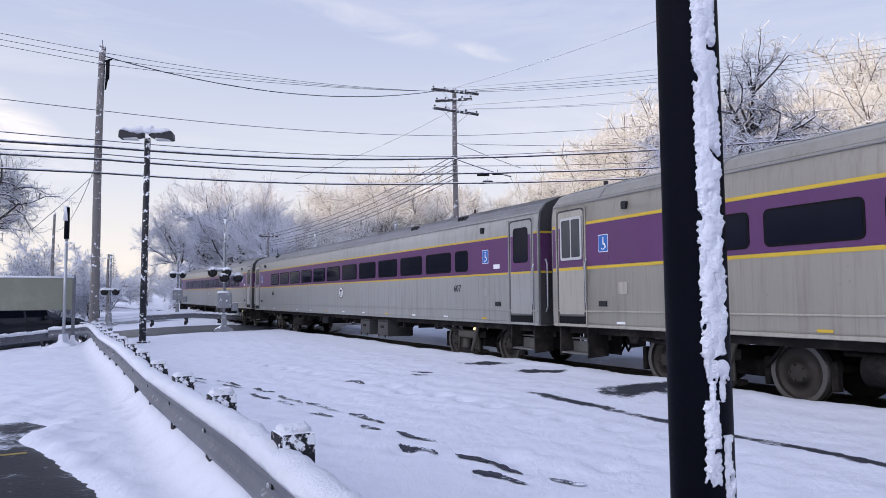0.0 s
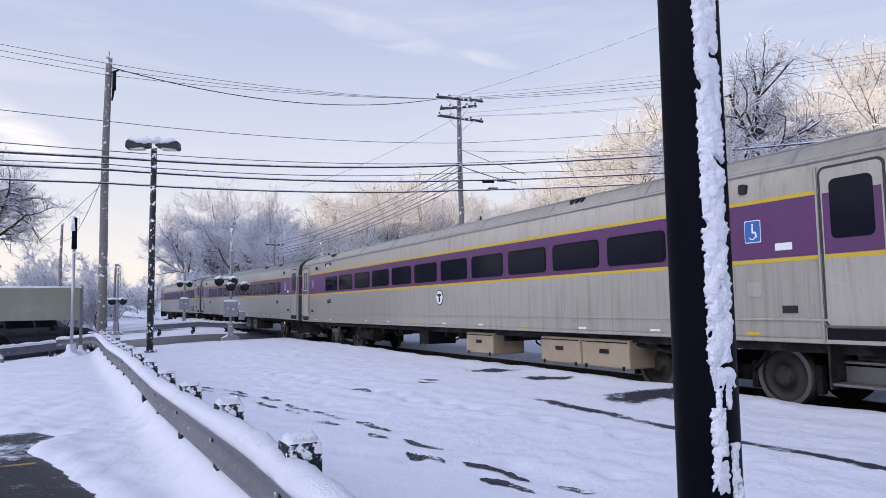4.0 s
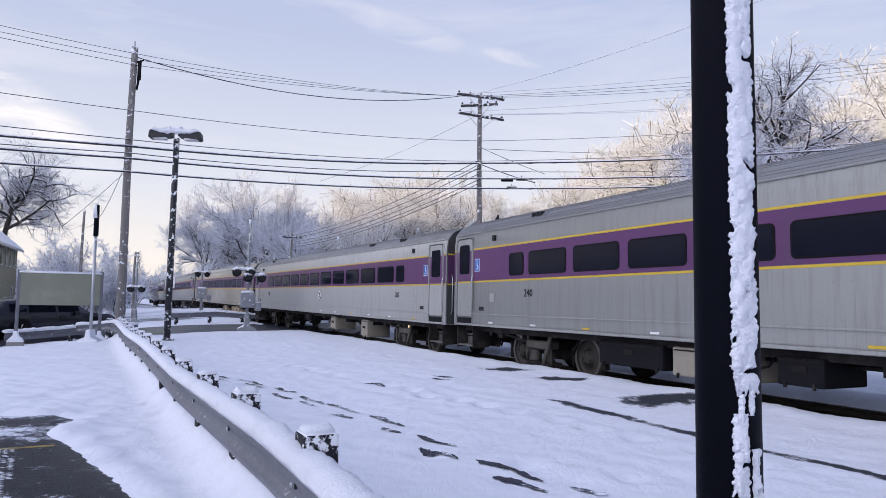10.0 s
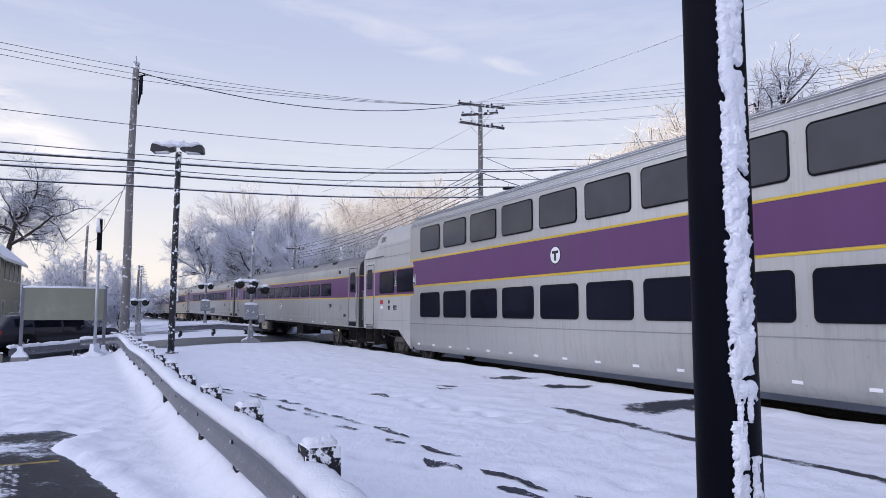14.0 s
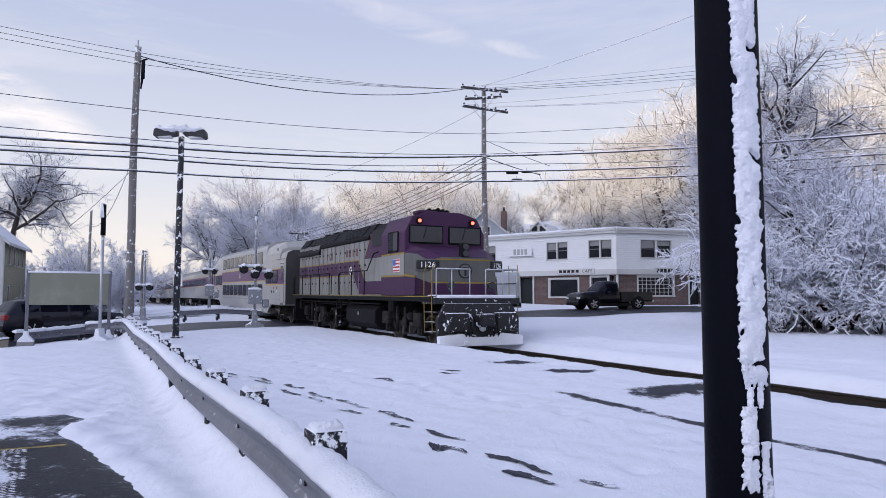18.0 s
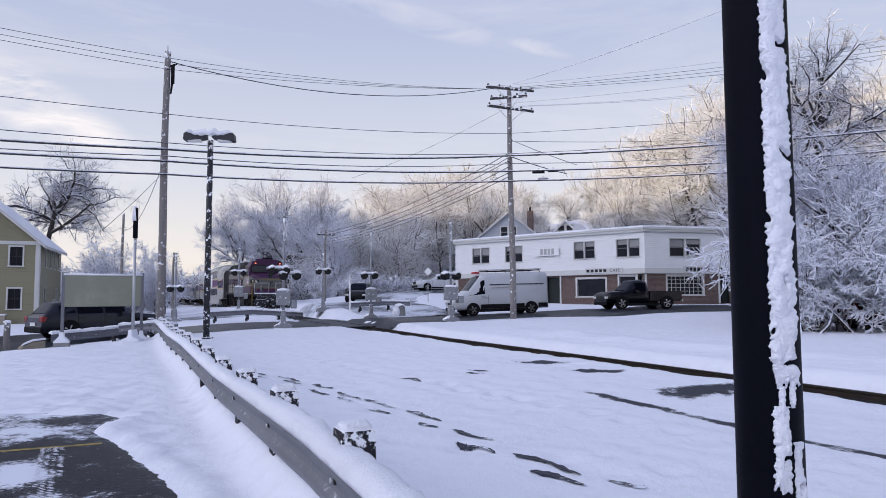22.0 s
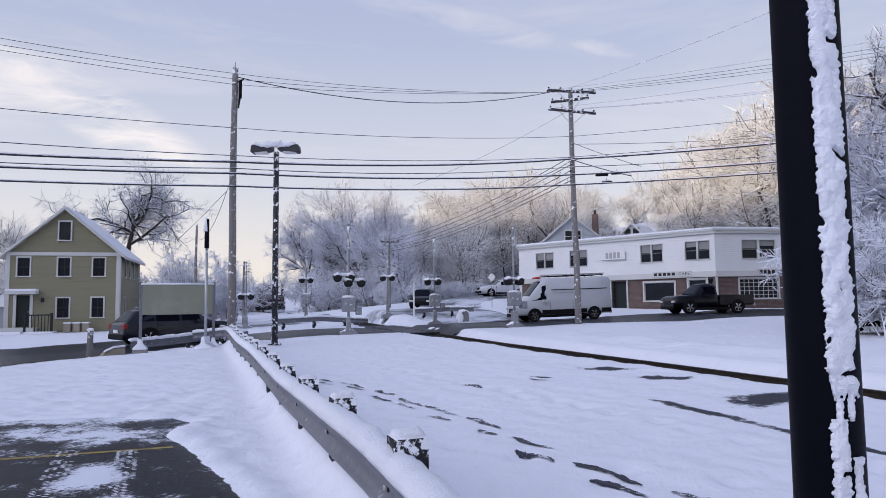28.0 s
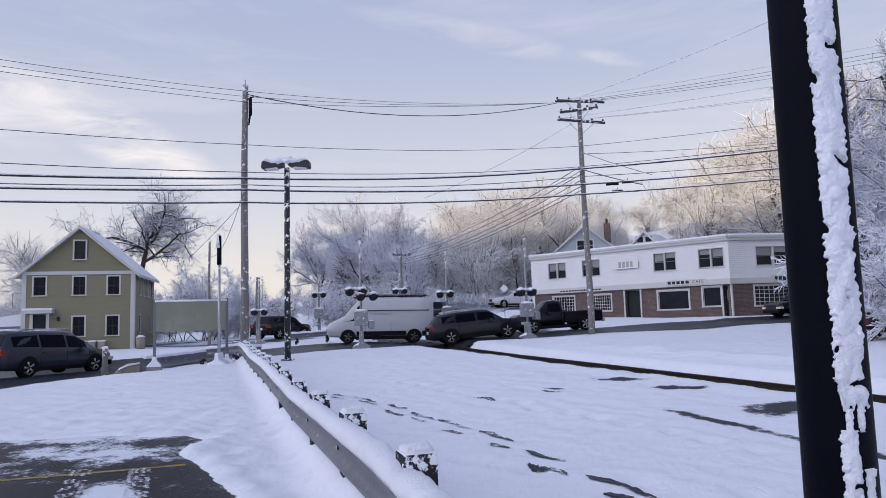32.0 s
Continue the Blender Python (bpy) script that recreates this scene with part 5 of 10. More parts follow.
def steps(car, x0, x1, right=True):
    """A stair well under a door, open to the side, with grey treads."""
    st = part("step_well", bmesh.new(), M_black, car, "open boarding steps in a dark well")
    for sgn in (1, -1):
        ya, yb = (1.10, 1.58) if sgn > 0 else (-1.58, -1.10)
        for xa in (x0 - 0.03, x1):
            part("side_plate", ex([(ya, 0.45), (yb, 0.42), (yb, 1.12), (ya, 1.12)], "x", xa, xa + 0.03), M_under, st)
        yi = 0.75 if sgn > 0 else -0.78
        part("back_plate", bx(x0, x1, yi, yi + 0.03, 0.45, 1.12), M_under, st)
        for z, yo in ((0.47, 1.56), (0.74, 1.30), (1.00, 1.04)):
            bm = bmesh.new()
            ya, yb = sorted((sgn * (yo - 0.30), sgn * yo))
            box(bm, x0, x1, ya, yb, z, z + 0.035, 0.004)
            yc, yd = sorted((sgn * (yo - 0.30), sgn * (yo - 0.29)))
            box(bm, x0, x1, yc, yd, z + 0.035, z + 0.24)
            part("tread", bm, M_galvdull, st, "grey grated tread")


M_alu = material("bright_window_frame", (0.52, 0.52, 0.51), 0.4, 0.3, 0.08, 3, 30, 0.03)
# dark rubber of the bellows, also the painted recess shadow round the doors
M_bellows_recess = material("bellows_and_recess_grey", (0.055, 0.053, 0.055), 0.7, 0, 0.2, 4, 30, 0.1)
# end walls' grey with their shade painted in; also the dark grey equipment cases
M_endgrey = material("shaded_end_and_case_grey", (0.07, 0.068, 0.07), 0.6, 0.1, 0.2, 1.2, 30, 0.1, dirt=(0.05, 0.05, 0.05), dirt_amount=0.6)
M_boxtan = material("tan_equipment_box", (0.36, 0.29, 0.20), 0.6, 0, 0.12, 2, 30, 0.1, dirt=(0.2, 0.15, 0.1), dirt_amount=0.5)
M_galvdull = material("dull_tread", (0.16, 0.155, 0.15), 0.6, 0.4, 0.2, 4, 30, 0.2)


def access_sign(parent, x, z, size=0.27, field=None):
    s = part("access_sign", ex(rounded(x - size / 2, x + size / 2, z - size * 0.6, z + size * 0.6, 0.02), "y", 1.610, 1.614), M_white, parent, "dark wheelchair access sign" if field else "blue wheelchair access sign")
    part("blue_field", ex(rounded(x - size * 0.46, x + size * 0.46, z - size * 0.55, z + size * 0.55, 0.018), "y", 1.613, 1.617), field or M_blue, s)
    bm = bmesh.new()
    k = size
    extrude(bm, disc(x - k * 0.02, z + k * 0.36, k * 0.065, 10), "y", 1.617, 1.620)
    extrude(bm, [(x - k * 0.06, z + k * 0.28), (x + k * 0.04, z + k * 0.28), (x + k * 0.04, z - k * 0.06), (x - k * 0.06, z - k * 0.06)], "y", 1.617, 1.620)
    extrude(bm, [(x - k * 0.22, z - k * 0.02), (x + k * 0.03, z - k * 0.02), (x + k * 0.03, z - k * 0.10), (x - k * 0.22, z - k * 0.10)], "y", 1.6165, 1.6195)
    extrude(bm, [(x - k * 0.30, z - k * 0.30), (x - k * 0.22, z - k * 0.04), (x - k * 0.14, z - k * 0.06), (x - k * 0.22, z - k * 0.34)], "y", 1.6172, 1.6202)
    c0, ra, rb = (x + k * 0.02, z - k * 0.20), k * 0.24, k * 0.18
    arc = [(c0[0] + ra * math.cos(radians(a)), c0[1] + ra * math.sin(radians(a))) for a in range(90, 331, 24)]
    arc += [(c0[0] + rb * math.cos(radians(a)), c0[1] + rb * math.sin(radians(a))) for a in range(330, 89, -24)]
    extrude(bm, arc, "y", 1.6168, 1.6198)
    part("figure", bm, M_white, s)


def coach(number, clean=False, front_small=False, head=False, boxes="grey", tall_door=True, label=""):
    """A single-level coach 25.3 m long; x runs forward, rails at z = 0."""
    steel = {"tan": M_silver, "steel": M_silverB, "dark": M_silverB}.get(boxes, M_silver2)
    st_h = 0.055 if boxes == "tan" else 0.040
    car = thing("passenger_coach", label, "train car", group=TRAIN_G)
    h = 12.65
    bm = bmesh.new()
    hull(bm, COACH, -h, h)
    for f in bm.faces:
        f.smooth = abs(f.normal.x) < 0.5
        if f.normal.z > 0.35 or (f.calc_center_median().z > 3.5):
            f.material_index = 1
    part("body_shell", bm, (steel, M_silver if boxes == "tan" else M_roofgrey), car)
    # roof seams and ribs
    for k in range(-4, 5):
        prof = [(y * 1.002, z + 0.006) for y, z in COACH if z > 3.3]
        part("roof_seam", ex(prof, "x", k * 2.8 - 0.02, k * 2.8 + 0.02), M_roofgrey, car)
    for sgn in (1, -1):
        y = 1.6 if sgn > 0 else -1.606
        def plate(name, x0, x1, z0, z1, mat, dy=0.0, t=0.006, lab=""):
            a = y + dy * sgn
            return part(name, ex([(x0, z0), (x1, z0), (x1, z1), (x0, z1)], "y", a, a + t), mat, car, lab)
        plate("purple_band", -h + 0.02, h - 0.02, 2.16, 2.95, M_purple, 0, 0.006, "broad purple band along the windows")
        plate("yellow_stripe", -h + 0.02, h - 0.02, 2.155 - st_h, 2.155, M_yellow)
        plate("yellow_stripe", -h + 0.02, h - 0.02, 2.955, 2.955 + st_h, M_yellow)
        plate("gutter", -h + 0.02, h - 0.02, 3.385, 3.405, M_roofgrey, -0.045, 0.03)
        plate("sill_ledge", -h + 0.02, h - 0.02, 1.30, 1.325, steel, 0.0, 0.022)
        plate("sill_plate", -h + 0.02, h - 0.02, 1.01, 1.06, steel, 0.0, 0.012)
        for k in range(12):
            x = -10.6 + k * 1.92
            plate("reflector", x, x + 0.22, 1.09, 1.13, M_white if k % 3 else M_yellow, 0.001, 0.006)
    # fluted roof edge
    edge = [(1.545, 3.44), (1.51, 3.49), (1.46, 3.55), (1.36, 3.645), (1.24, 3.70), (1.12, 3.75), (0.95, 3.795), (0.75, 3.83)]
    for sgn in (1, -1):
        for y, z in edge if boxes != "tan" else edge[::4]:
            part("roof_rib", rd((-h + 0.1, sgn * y, z), (h - 0.1, sgn * y, z), 0.006, 0.006, 4), M_roofgrey, car)
    # windows: a small one near one door, then eleven long ones
    flip = -1 if front_small else 1
    for a0, b0 in [(2.94, 3.52)] + [(3.80 + 1.675 * k, 5.17 + 1.675 * k) for k in range(11)]:
        xa, xb = sorted((flip * (-h + a0), flip * (-h + b0)))
        window(car, xa, xb, 2.27, 2.74)
    # doors and steps at both ends
    for e in (-1, 1):
        xa, xb = sorted((e * (h - 0.22), e * (h - 1.02)))
        for sgn in (1, -1):
            y = 1.604 if sgn > 0 else -1.610
            # dark outline that paints the shadow of the door recess
            fr = part("door_recess_shade", ex(rounded(xa - 0.035, xb + 0.035, 1.20, 3.30, 0.10), "y", y, y + 0.006), M_bellows_recess, car)
            dz = 0.0
            dr = part("door", ex(rounded(xa, xb, 1.23, 3.265, 0.08), "y", y + 0.004 * sgn, y + 0.004 * sgn + 0.006), steel, car, "silver sliding door with a purple band")
            yy = y + 0.008 * sgn
            part("door_band", ex([(xa + 0.02, 2.16), (xb - 0.02, 2.16), (xb - 0.02, 2.95), (xa + 0.02, 2.95)], "y", yy, yy + 0.005), M_purple, dr)
            part("door_stripe", ex([(xa + 0.02, 2.155 - st_h), (xb - 0.02, 2.155 - st_h), (xb - 0.02, 2.155), (xa + 0.02, 2.155)], "y", yy, yy + 0.005), M_yellow, dr)
            yw = y + 0.012 * sgn
            if boxes == "tan" and e > 0:
                cwf = part("crew_window", ex(rounded(xa + 0.03, xb - 0.10, 2.30, 3.14, 0.05), "y", yw, yw + 0.022), M_alu, dr, "silver-framed sliding crew window")
                for x_a, x_b in ((xa + 0.08, (xa + xb) / 2 - 0.06), ((xa + xb) / 2 - 0.02, xb - 0.15)):
                    yo_ = yw + (0.021 if sgn > 0 else -0.005)
                    part("pane", ex(rounded(x_a, x_b, 2.35, 3.09, 0.03), "y", yo_, yo_ + 0.006), M_glass2, cwf)
            else:
                part("door_window", ex(rounded(xa + 0.12, xb - 0.12, 2.35, 3.12, 0.08), "y", yw, yw + 0.006), M_glass, dr)
            part("grab_rail", tube(bmesh.new(), [(xa - 0.12, yw + 0.03 * sgn, 1.4), (xa - 0.12, yw + 0.06 * sgn, 1.5), (xa - 0.12, yw + 0.06 * sgn, 2.2), (xa - 0.12, yw + 0.03 * sgn, 2.3)], 0.016, 6), M_galv, dr)
        steps(car, xa - 0.02, xb + 0.02)
        for sgn in (1, -1):
            a, b = sorted((sgn * 1.585, sgn * 1.607))
            # black plate on the closed wall, painted as the shade above the steps
            part("step_shade_plate", bx(xa - 0.02, xb + 0.02, a, b, 0.99, 1.215), M_black, car, "black plate painting the shade over the boarding steps")
            a, b = sorted((sgn * 1.56, sgn * 1.63))
            part("threshold", bx(xa - 0.03, xb + 0.03, a, b, 1.216, 1.245, 0.004), M_galvdull, car, "worn steel threshold")
            a, b = sorted((sgn * 1.60, sgn * 1.625))
            for xq in (xa - 0.075, xb + 0.045):
                part("door_post", bx(xq, xq + 0.03, a, b, 1.02, 3.31, 0.004), steel, car)
        # end: dark diaphragm with a rounded top
        x0, x1 = sorted((e * h, e * (h + 0.27)))
        bm = ex([(0.78, 0.95), (0.78, 3.25), (0.6, 3.45), (-0.6, 3.45), (-0.78, 3.25), (-0.78, 0.95)], "x", x0, x1, 0.02)
        part("diaphragm", bm, M_bellows_recess, car, "dark rubber gangway bellows")
        x2, x3 = sorted((e * h, e * (h + 0.05)))
        half = [(1.58, 1.03), (1.58, 3.15), (1.54, 3.41), (1.38, 3.61), (1.04, 3.755), (0.54, 3.835)]
        ew = part("end_wall", ex(half + [(-y, z) for y, z in half[::-1]], "x", x2, x3), M_endgrey, car, "grey end wall darkened for shade, with a purple band")
        x4, x5 = sorted((e * (h + 0.05), e * (h + 0.056)))
        for sgn in (1, -1):
            ya, yb = sorted((sgn * 0.79, sgn * 1.57))
            part("end_band", bx(x4, x5, ya, yb, 2.16, 2.95), M_purple, ew)
            part("end_stripe", bx(x4, x5, ya, yb, 2.955, 3.0), M_yellow, ew)
            part("end_stripe", bx(x4, x5, ya, yb, 2.11, 2.155), M_yellow, ew)
        for sgn in (1, -1):
            part("corner_rail", tube(bmesh.new(), [(e * (h + 0.06), 1.45 * sgn, 1.3), (e * (h + 0.12), 1.45 * sgn, 1.4), (e * (h + 0.12), 1.45 * sgn, 2.3), (e * (h + 0.06), 1.45 * sgn, 2.4)], 0.018, 6), M_galv, car)
        bm = bmesh.new()
        for j in range(3):
            pts = [(e * (h + 0.02 + 0.33 * u), -0.5 + 0.5 * j, 0.85 - 0.45 * math.sin(math.pi * u)) for u in (0, 0.25, 0.5, 0.75, 1)]
            tube(bm, pts, 0.03, 6)
        box(bm, min(e * h, e * (h + 0.33)), max(e * h, e * (h + 0.33)), -0.15, 0.15, 0.72, 0.98, 0.03)
        part("coupler", bm, M_under, car, "coupler and hanging hoses")
        if not (boxes == "dark" and e < 0):
            access_sign(car, (h - 1.32) * e if clean else e * (h - 2.08) if e < 0 else h - 1.6, 2.56)
        part("notice_plate", ex([(e * (h - 1.6) - 0.13, 2.26), (e * (h - 1.6) + 0.13, 2.26), (e * (h - 1.6) + 0.13, 2.36), (e * (h - 1.6) - 0.13, 2.36)], "y", 1.607, 1.612), M_white if e < 0 and not clean else M_purple, car)
        lamp = part("step_light", ex(disc(e * (h - 3.05), 0.82, 0.038, 10), "y", 1.32, 1.36), M_amber_glow if e < 0 else M_galvdull, car, "small round light under the sill")
        part("bracket", bx(e * (h - 3.05) - 0.04, e * (h - 3.05) + 0.04, 1.22, 1.32, 0.78, 1.02), M_under, car)
        part("marker_light", ex(rounded(e * (h - 2.2) - 0.06, e * (h - 2.2) + 0.06, 3.12, 3.26, 0.03), "y", 1.585, 1.65), M_ink, car)
        part("hatch", ex(rounded(e * (h - 2.1) - 0.12, e * (h - 2.1) + 0.12, 1.62, 1.84, 0.05), "y", 1.602, 1.614), steel, car)
        part("vent", bx(e * (h - 1.55) - 0.11, e * (h - 1.55) + 0.11, 1.6, 1.62, 1.40, 1.5), M_ink, car)
    emblem(car, -h + 12.0, 1.80)
    for x in (-h + 3.45, h - 3.75):
        if number:
            lettering("fleet_number", number, 0.24, Matrix.Translation((x, 1.606, 1.82)) @ Matrix.Rotation(math.pi, 4, "Z") @ Matrix.Rotation(math.pi / 2, 4, "X"), M_ink, car)
    if number == "1603":
        rp = part("number_plate", bx(h - 4.0, h - 3.2, 1.575, 1.59, 3.12, 3.34, 0.01), M_ink, car, "small black roof plate with pale digits")
        lettering("digits", number, 0.2, Matrix.Translation((h - 3.6, 1.591, 3.23)) @ Matrix.Rotation(math.pi, 4, "Z") @ Matrix.Rotation(math.pi / 2, 4, "X"), M_white, rp)
    # roof gear
    for x, w in ((-9.4, 0.5), (-6.6, 0.35), (8.6, 0.5)):
        bm = bmesh.new()
        for k in range(3):
            box(bm, x + k * 0.16, x + k * 0.16 + 0.09, 1.36, 1.46, 3.56, 3.66, 0.01)
        part("roof_vent", bm, M_ink, car)
    bm = bmesh.new()
    box(bm, h - 0.9, h - 0.55, -0.25, 0.25, 3.84, 3.99, 0.03)
    rod(bm, (h - 0.4, 0.5, 3.8), (h - 0.4, 0.5, 3.98), 0.05, 0.05, 8)
    part("roof_box", bm, M_ink, car)
    # underfloor
    part("floor_frame", bx(-h + 0.1, h - 0.1, -1.35, 1.35, 0.86, 1.01), M_under, car)
    kit = {"grey": ((-2.45, -1.80, 0.40, M_box), (-6.15, -5.5, 0.28, M_box), (1.2, 2.0, 0.62, M_black)),
           "steel": ((-2.95, -2.15, 0.38, M_endgrey), (-4.45, -3.65, 0.38, M_endgrey), (1.2, 2.0, 0.62, M_black)),
           "tan": ((-3.1, -1.8, 0.40, M_boxtan), (-6.38, -5.05, 0.38, M_boxtan), (-7.75, -6.42, 0.38, M_boxtan), (0.4, 1.0, 0.5, M_black)),
           "dark": ((4.84, 6.58, 0.46, M_black), (3.2, 4.62, 0.42, M_box), (1.85, 2.58, 0.50, M_black), (-4.5, -3.4, 0.46, M_black))}[boxes]
    for x0, x1, z0, mt in kit:
        eq = part("equipment_box", bx(x0, x1, 0.55, 1.45, z0, 0.90, 0.03), mt, car, "underfloor equipment case")
        part("latch_plate", bx((x0 + x1) / 2 - 0.12, (x0 + x1) / 2 + 0.12, 1.45, 1.47, (z0 + 0.9) / 2, (z0 + 0.9) / 2 + 0.08), M_under, eq)
        part("hinge_bar", bx(x0 + 0.05, x1 - 0.05, 1.45, 1.465, 0.84, 0.86), M_under, eq)
        for xq in (x0 + 0.12, x1 - 0.16):
            part("toggle", bx(xq, xq + 0.04, 1.45, 1.475, z0 - 0.03, z0 + 0.05), M_under, eq)
    part("air_tank", rd((5.2, 1.0, 0.62), (6.6, 1.0, 0.62), 0.23, 0.23, 16), M_under, car) if boxes != "dark" else None
    part("air_tank", rd((-6.6, -0.7, 0.6), (-5.4, -0.7, 0.6), 0.21, 0.21, 16), M_under, car)
    bm = bmesh.new()
    for y in (0.9, 0.3, -0.6):
        rod(bm, (-7, y, 0.8), (7, y, 0.78), 0.035, 0.035, 6)
    for k in range(9):
        box(bm, -6.4 + k * 1.5, -6.34 + k * 1.5, -1.3, 1.3, 0.72, 0.87)
    part("pipe_run", bm, M_under, car)
    for k, xq in enumerate((-5.0, -0.9, 2.9, 4.4)):
        part("pipe_drop", tube(bmesh.new(), [(xq, 1.05, 0.88), (xq + 0.1, 1.1, 0.70), (xq + 0.32, 1.12, 0.64), (xq + 0.6, 1.1, 0.72), (xq + 0.7, 1.05, 0.88)], 0.022, 6), M_under, car)
        part("hanger", bx(xq - 0.35, xq - 0.29, 0.95, 1.3, 0.70, 0.90), M_under, car)
    bogie(car, -9.07)
    bogie(car, 9.07)
    return car


def double_decker(number):
    h = 12.65
    car = thing("double_deck_coach", "silver double-deck coach with a purple and yellow band", "train car", group=TRAIN_G)
    bm = bmesh.new()
    hull(bm, DECKER, -8.2, 8.2)
    for f in bm.faces:
        f.smooth = abs(f.normal.x) < 0.5
        if f.calc_center_median().z > 4.4:
            f.material_index = 1
    part("body_shell", bm, (M_silver3, M_roofgrey), car)
    bm = bmesh.new()
    for k in range(7):
        z = 4.24 + k * 0.045
        for sgn in (1, -1):
            yy = (1.60 - 0.02 * k) * sgn
            rod(bm, (-8.1, yy, z), (8.1, yy, z), 0.012, 0.012, 5)
    part("roof_ribs", bm, M_galv, car, "fluted roof edge dusted with snow")
    bm = bmesh.new()
    for i in range(40):
        u = -8.0 + 0.4 * i
        rod(bm, (u, -0.6, 4.745 + 0.01 * math.sin(i)), (u + 0.4, -0.5, 4.75 + 0.012 * math.cos(i * 1.7)), 0.05 + 0.02 * math.sin(i * 2.3), 0.05, 6)
        rod(bm, (u, 0.75, 4.70), (u + 0.4, 0.78, 4.70), 0.035 + 0.015 * math.sin(i * 1.3), 0.035, 6)
    part("roof_snow", bm, M_snowcap, car)
    for e in (-1, 1):
        xa, xb = (e * 8.2, e * h)
        lo = 1.0
        prof_lo = [(1.58, 1.0), (1.60, 1.1), (1.60, 3.5), (1.5, 3.85), (1.2, 4.0), (0, 4.1)]
        prof_lo = prof_lo + [(-y, z) for y, z in prof_lo[-2::-1]]
        a, b = sorted((e * 11.2, xb))
        bm = ex(prof_lo, "x", a, b)
        part("vestibule", bm, M_silver3, car)
        prof_hi = [(1.58, 1.0), (1.60, 1.1), (1.60, 3.9), (1.52, 4.25), (1.2, 4.5), (0, 4.66)]
        prof_hi = prof_hi + [(-y, z) for y, z in prof_hi[-2::-1]]
        bm = bmesh.new()
        r0 = [bm.verts.new((e * 8.2, y, z)) for y, z in prof_hi]
        r1 = [bm.verts.new((e * 11.05, y, z)) for y, z in prof_hi]
        r2 = [bm.verts.new((e * 11.42, y, min(z, zz))) for (y, z), (_y, zz) in zip(prof_hi, [(p[0], p[1] + 0.18) for p in prof_lo])]
        for q0, q1 in ((r0, r1), (r1, r2)):
            for i in range(len(q0) - 1):
                bm.faces.new((q0[i], q0[i + 1], q1[i + 1], q1[i]))
        bm.faces.new(r2)
        bm.faces.new(r0[::-1])
        bmesh.ops.recalc_face_normals(bm, faces=bm.faces)
        part("end_roof", bm, M_silver3, car)
        part("side_skirt", ex([(e * 8.2, 0.45), (e * 8.2, 1.0), (e * 9.2, 1.0)][::e], "y", 1.50, 1.585), M_silver3, car)
        q0, q1 = sorted((e * 10.45, e * 10.95))
        lv = part("louvre_panel", ex([(1.555, 3.985), (1.575, 3.985), (1.525, 4.205), (1.505, 4.205)], "x", q0, q1), M_roofgrey, car, "grey louvred vent panel")
        for k in range(6):
            zq = 4.005 + 0.032 * k
            yq = 1.578 - (zq - 3.985) * 0.227
            part("louvre", bx(q0 + 0.04, q1 - 0.04, yq - 0.02, yq + 0.004, zq, zq + 0.018), M_ink, lv)
        q0, q1 = sorted((e * (h - 0.1), e * (h - 2.1)))
        part("drip_rail", bx(q0, q1, 1.59, 1.63, 3.50, 3.53, 0.006), M_galvdull, car)
        for zq in (1.30, 3.45, 3.80):
            q0, q1 = sorted((e * 8.25, e * (h - 1.2)))
            part("body_seam", bx(q0, q1, 1.599, 1.606, zq, zq + 0.012), M_roofgrey, car)
        q0, q1 = sorted((e * (h - 0.22), e * (h - 1.18)))
        part("door_surround", ex(rounded(q0, q1, 1.03, 3.38, 0.10), "y", 1.598, 1.605), M_alu, car, "bright steel door surround")
        part("kick_plate", bx(q0 + 0.1, q1 - 0.1, 1.585, 1.612, 0.98, 1.10), M_galvdull, car)
        part("notice_plate", ex([(e * (h - 1.9) - 0.11, 1.70), (e * (h - 1.9) + 0.11, 1.70), (e * (h - 1.9) + 0.11, 1.80), (e * (h - 1.9) - 0.11, 1.80)], "y", 1.602, 1.608), M_white, car)
        # door, middle-level windows, lowered band
        da, db = sorted((e * (h - 0.3), e * (h - 1.1)))
        # the recess shadow round this door, again painted as a dark outline
        part("door_recess_shade", ex(rounded(da - 0.04, db + 0.04, 1.11, 3.29, 0.08), "y", 1.602, 1.610), M_bellows_recess, car)
        dr = part("door", ex(rounded(da, db, 1.14, 3.26, 0.06), "y", 1.606, 1.616), M_silver3, car)
        part("door_band", ex([(da + 0.01, 2.16), (db - 0.01, 2.16), (db - 0.01, 2.98), (da + 0.01, 2.98)], "y", 1.614, 1.620), M_purple, dr)
        for zq in (2.10, 2.985):
            part("door_stripe", ex([(da + 0.01, zq), (db - 0.01, zq), (db - 0.01, zq + 0.05), (da + 0.01, zq + 0.05)], "y", 1.614, 1.620), M_yellow, dr)
        part("door_window", ex(rounded(da + 0.14, db - 0.14, 2.4, 3.12, 0.08), "y", 1.618, 1.626), M_glass, dr)
        steps(car, da - 0.02, db + 0.02)
        ba, bb = sorted((e * (h - 1.2), e * (h - 4.75)))
        part("purple_band", ex([(ba, 2.16), (bb, 2.16), (bb, 2.98), (ba, 2.98)], "y", 1.602, 1.608), M_purple, car)
        part("yellow_stripe", ex([(ba, 2.10), (bb, 2.10), (bb, 2.155), (ba, 2.155)], "y", 1.602, 1.609), M_yellow, car)
        part("yellow_stripe", ex([(ba, 2.985), (bb, 2.985), (bb, 3.03), (ba, 3.03)], "y", 1.602, 1.609), M_yellow, car)
        for k in (0, 1):
            wa, wb = sorted((e * (h - 1.75 - 1.62 * k), e * (h - 3.05 - 1.62 * k)))
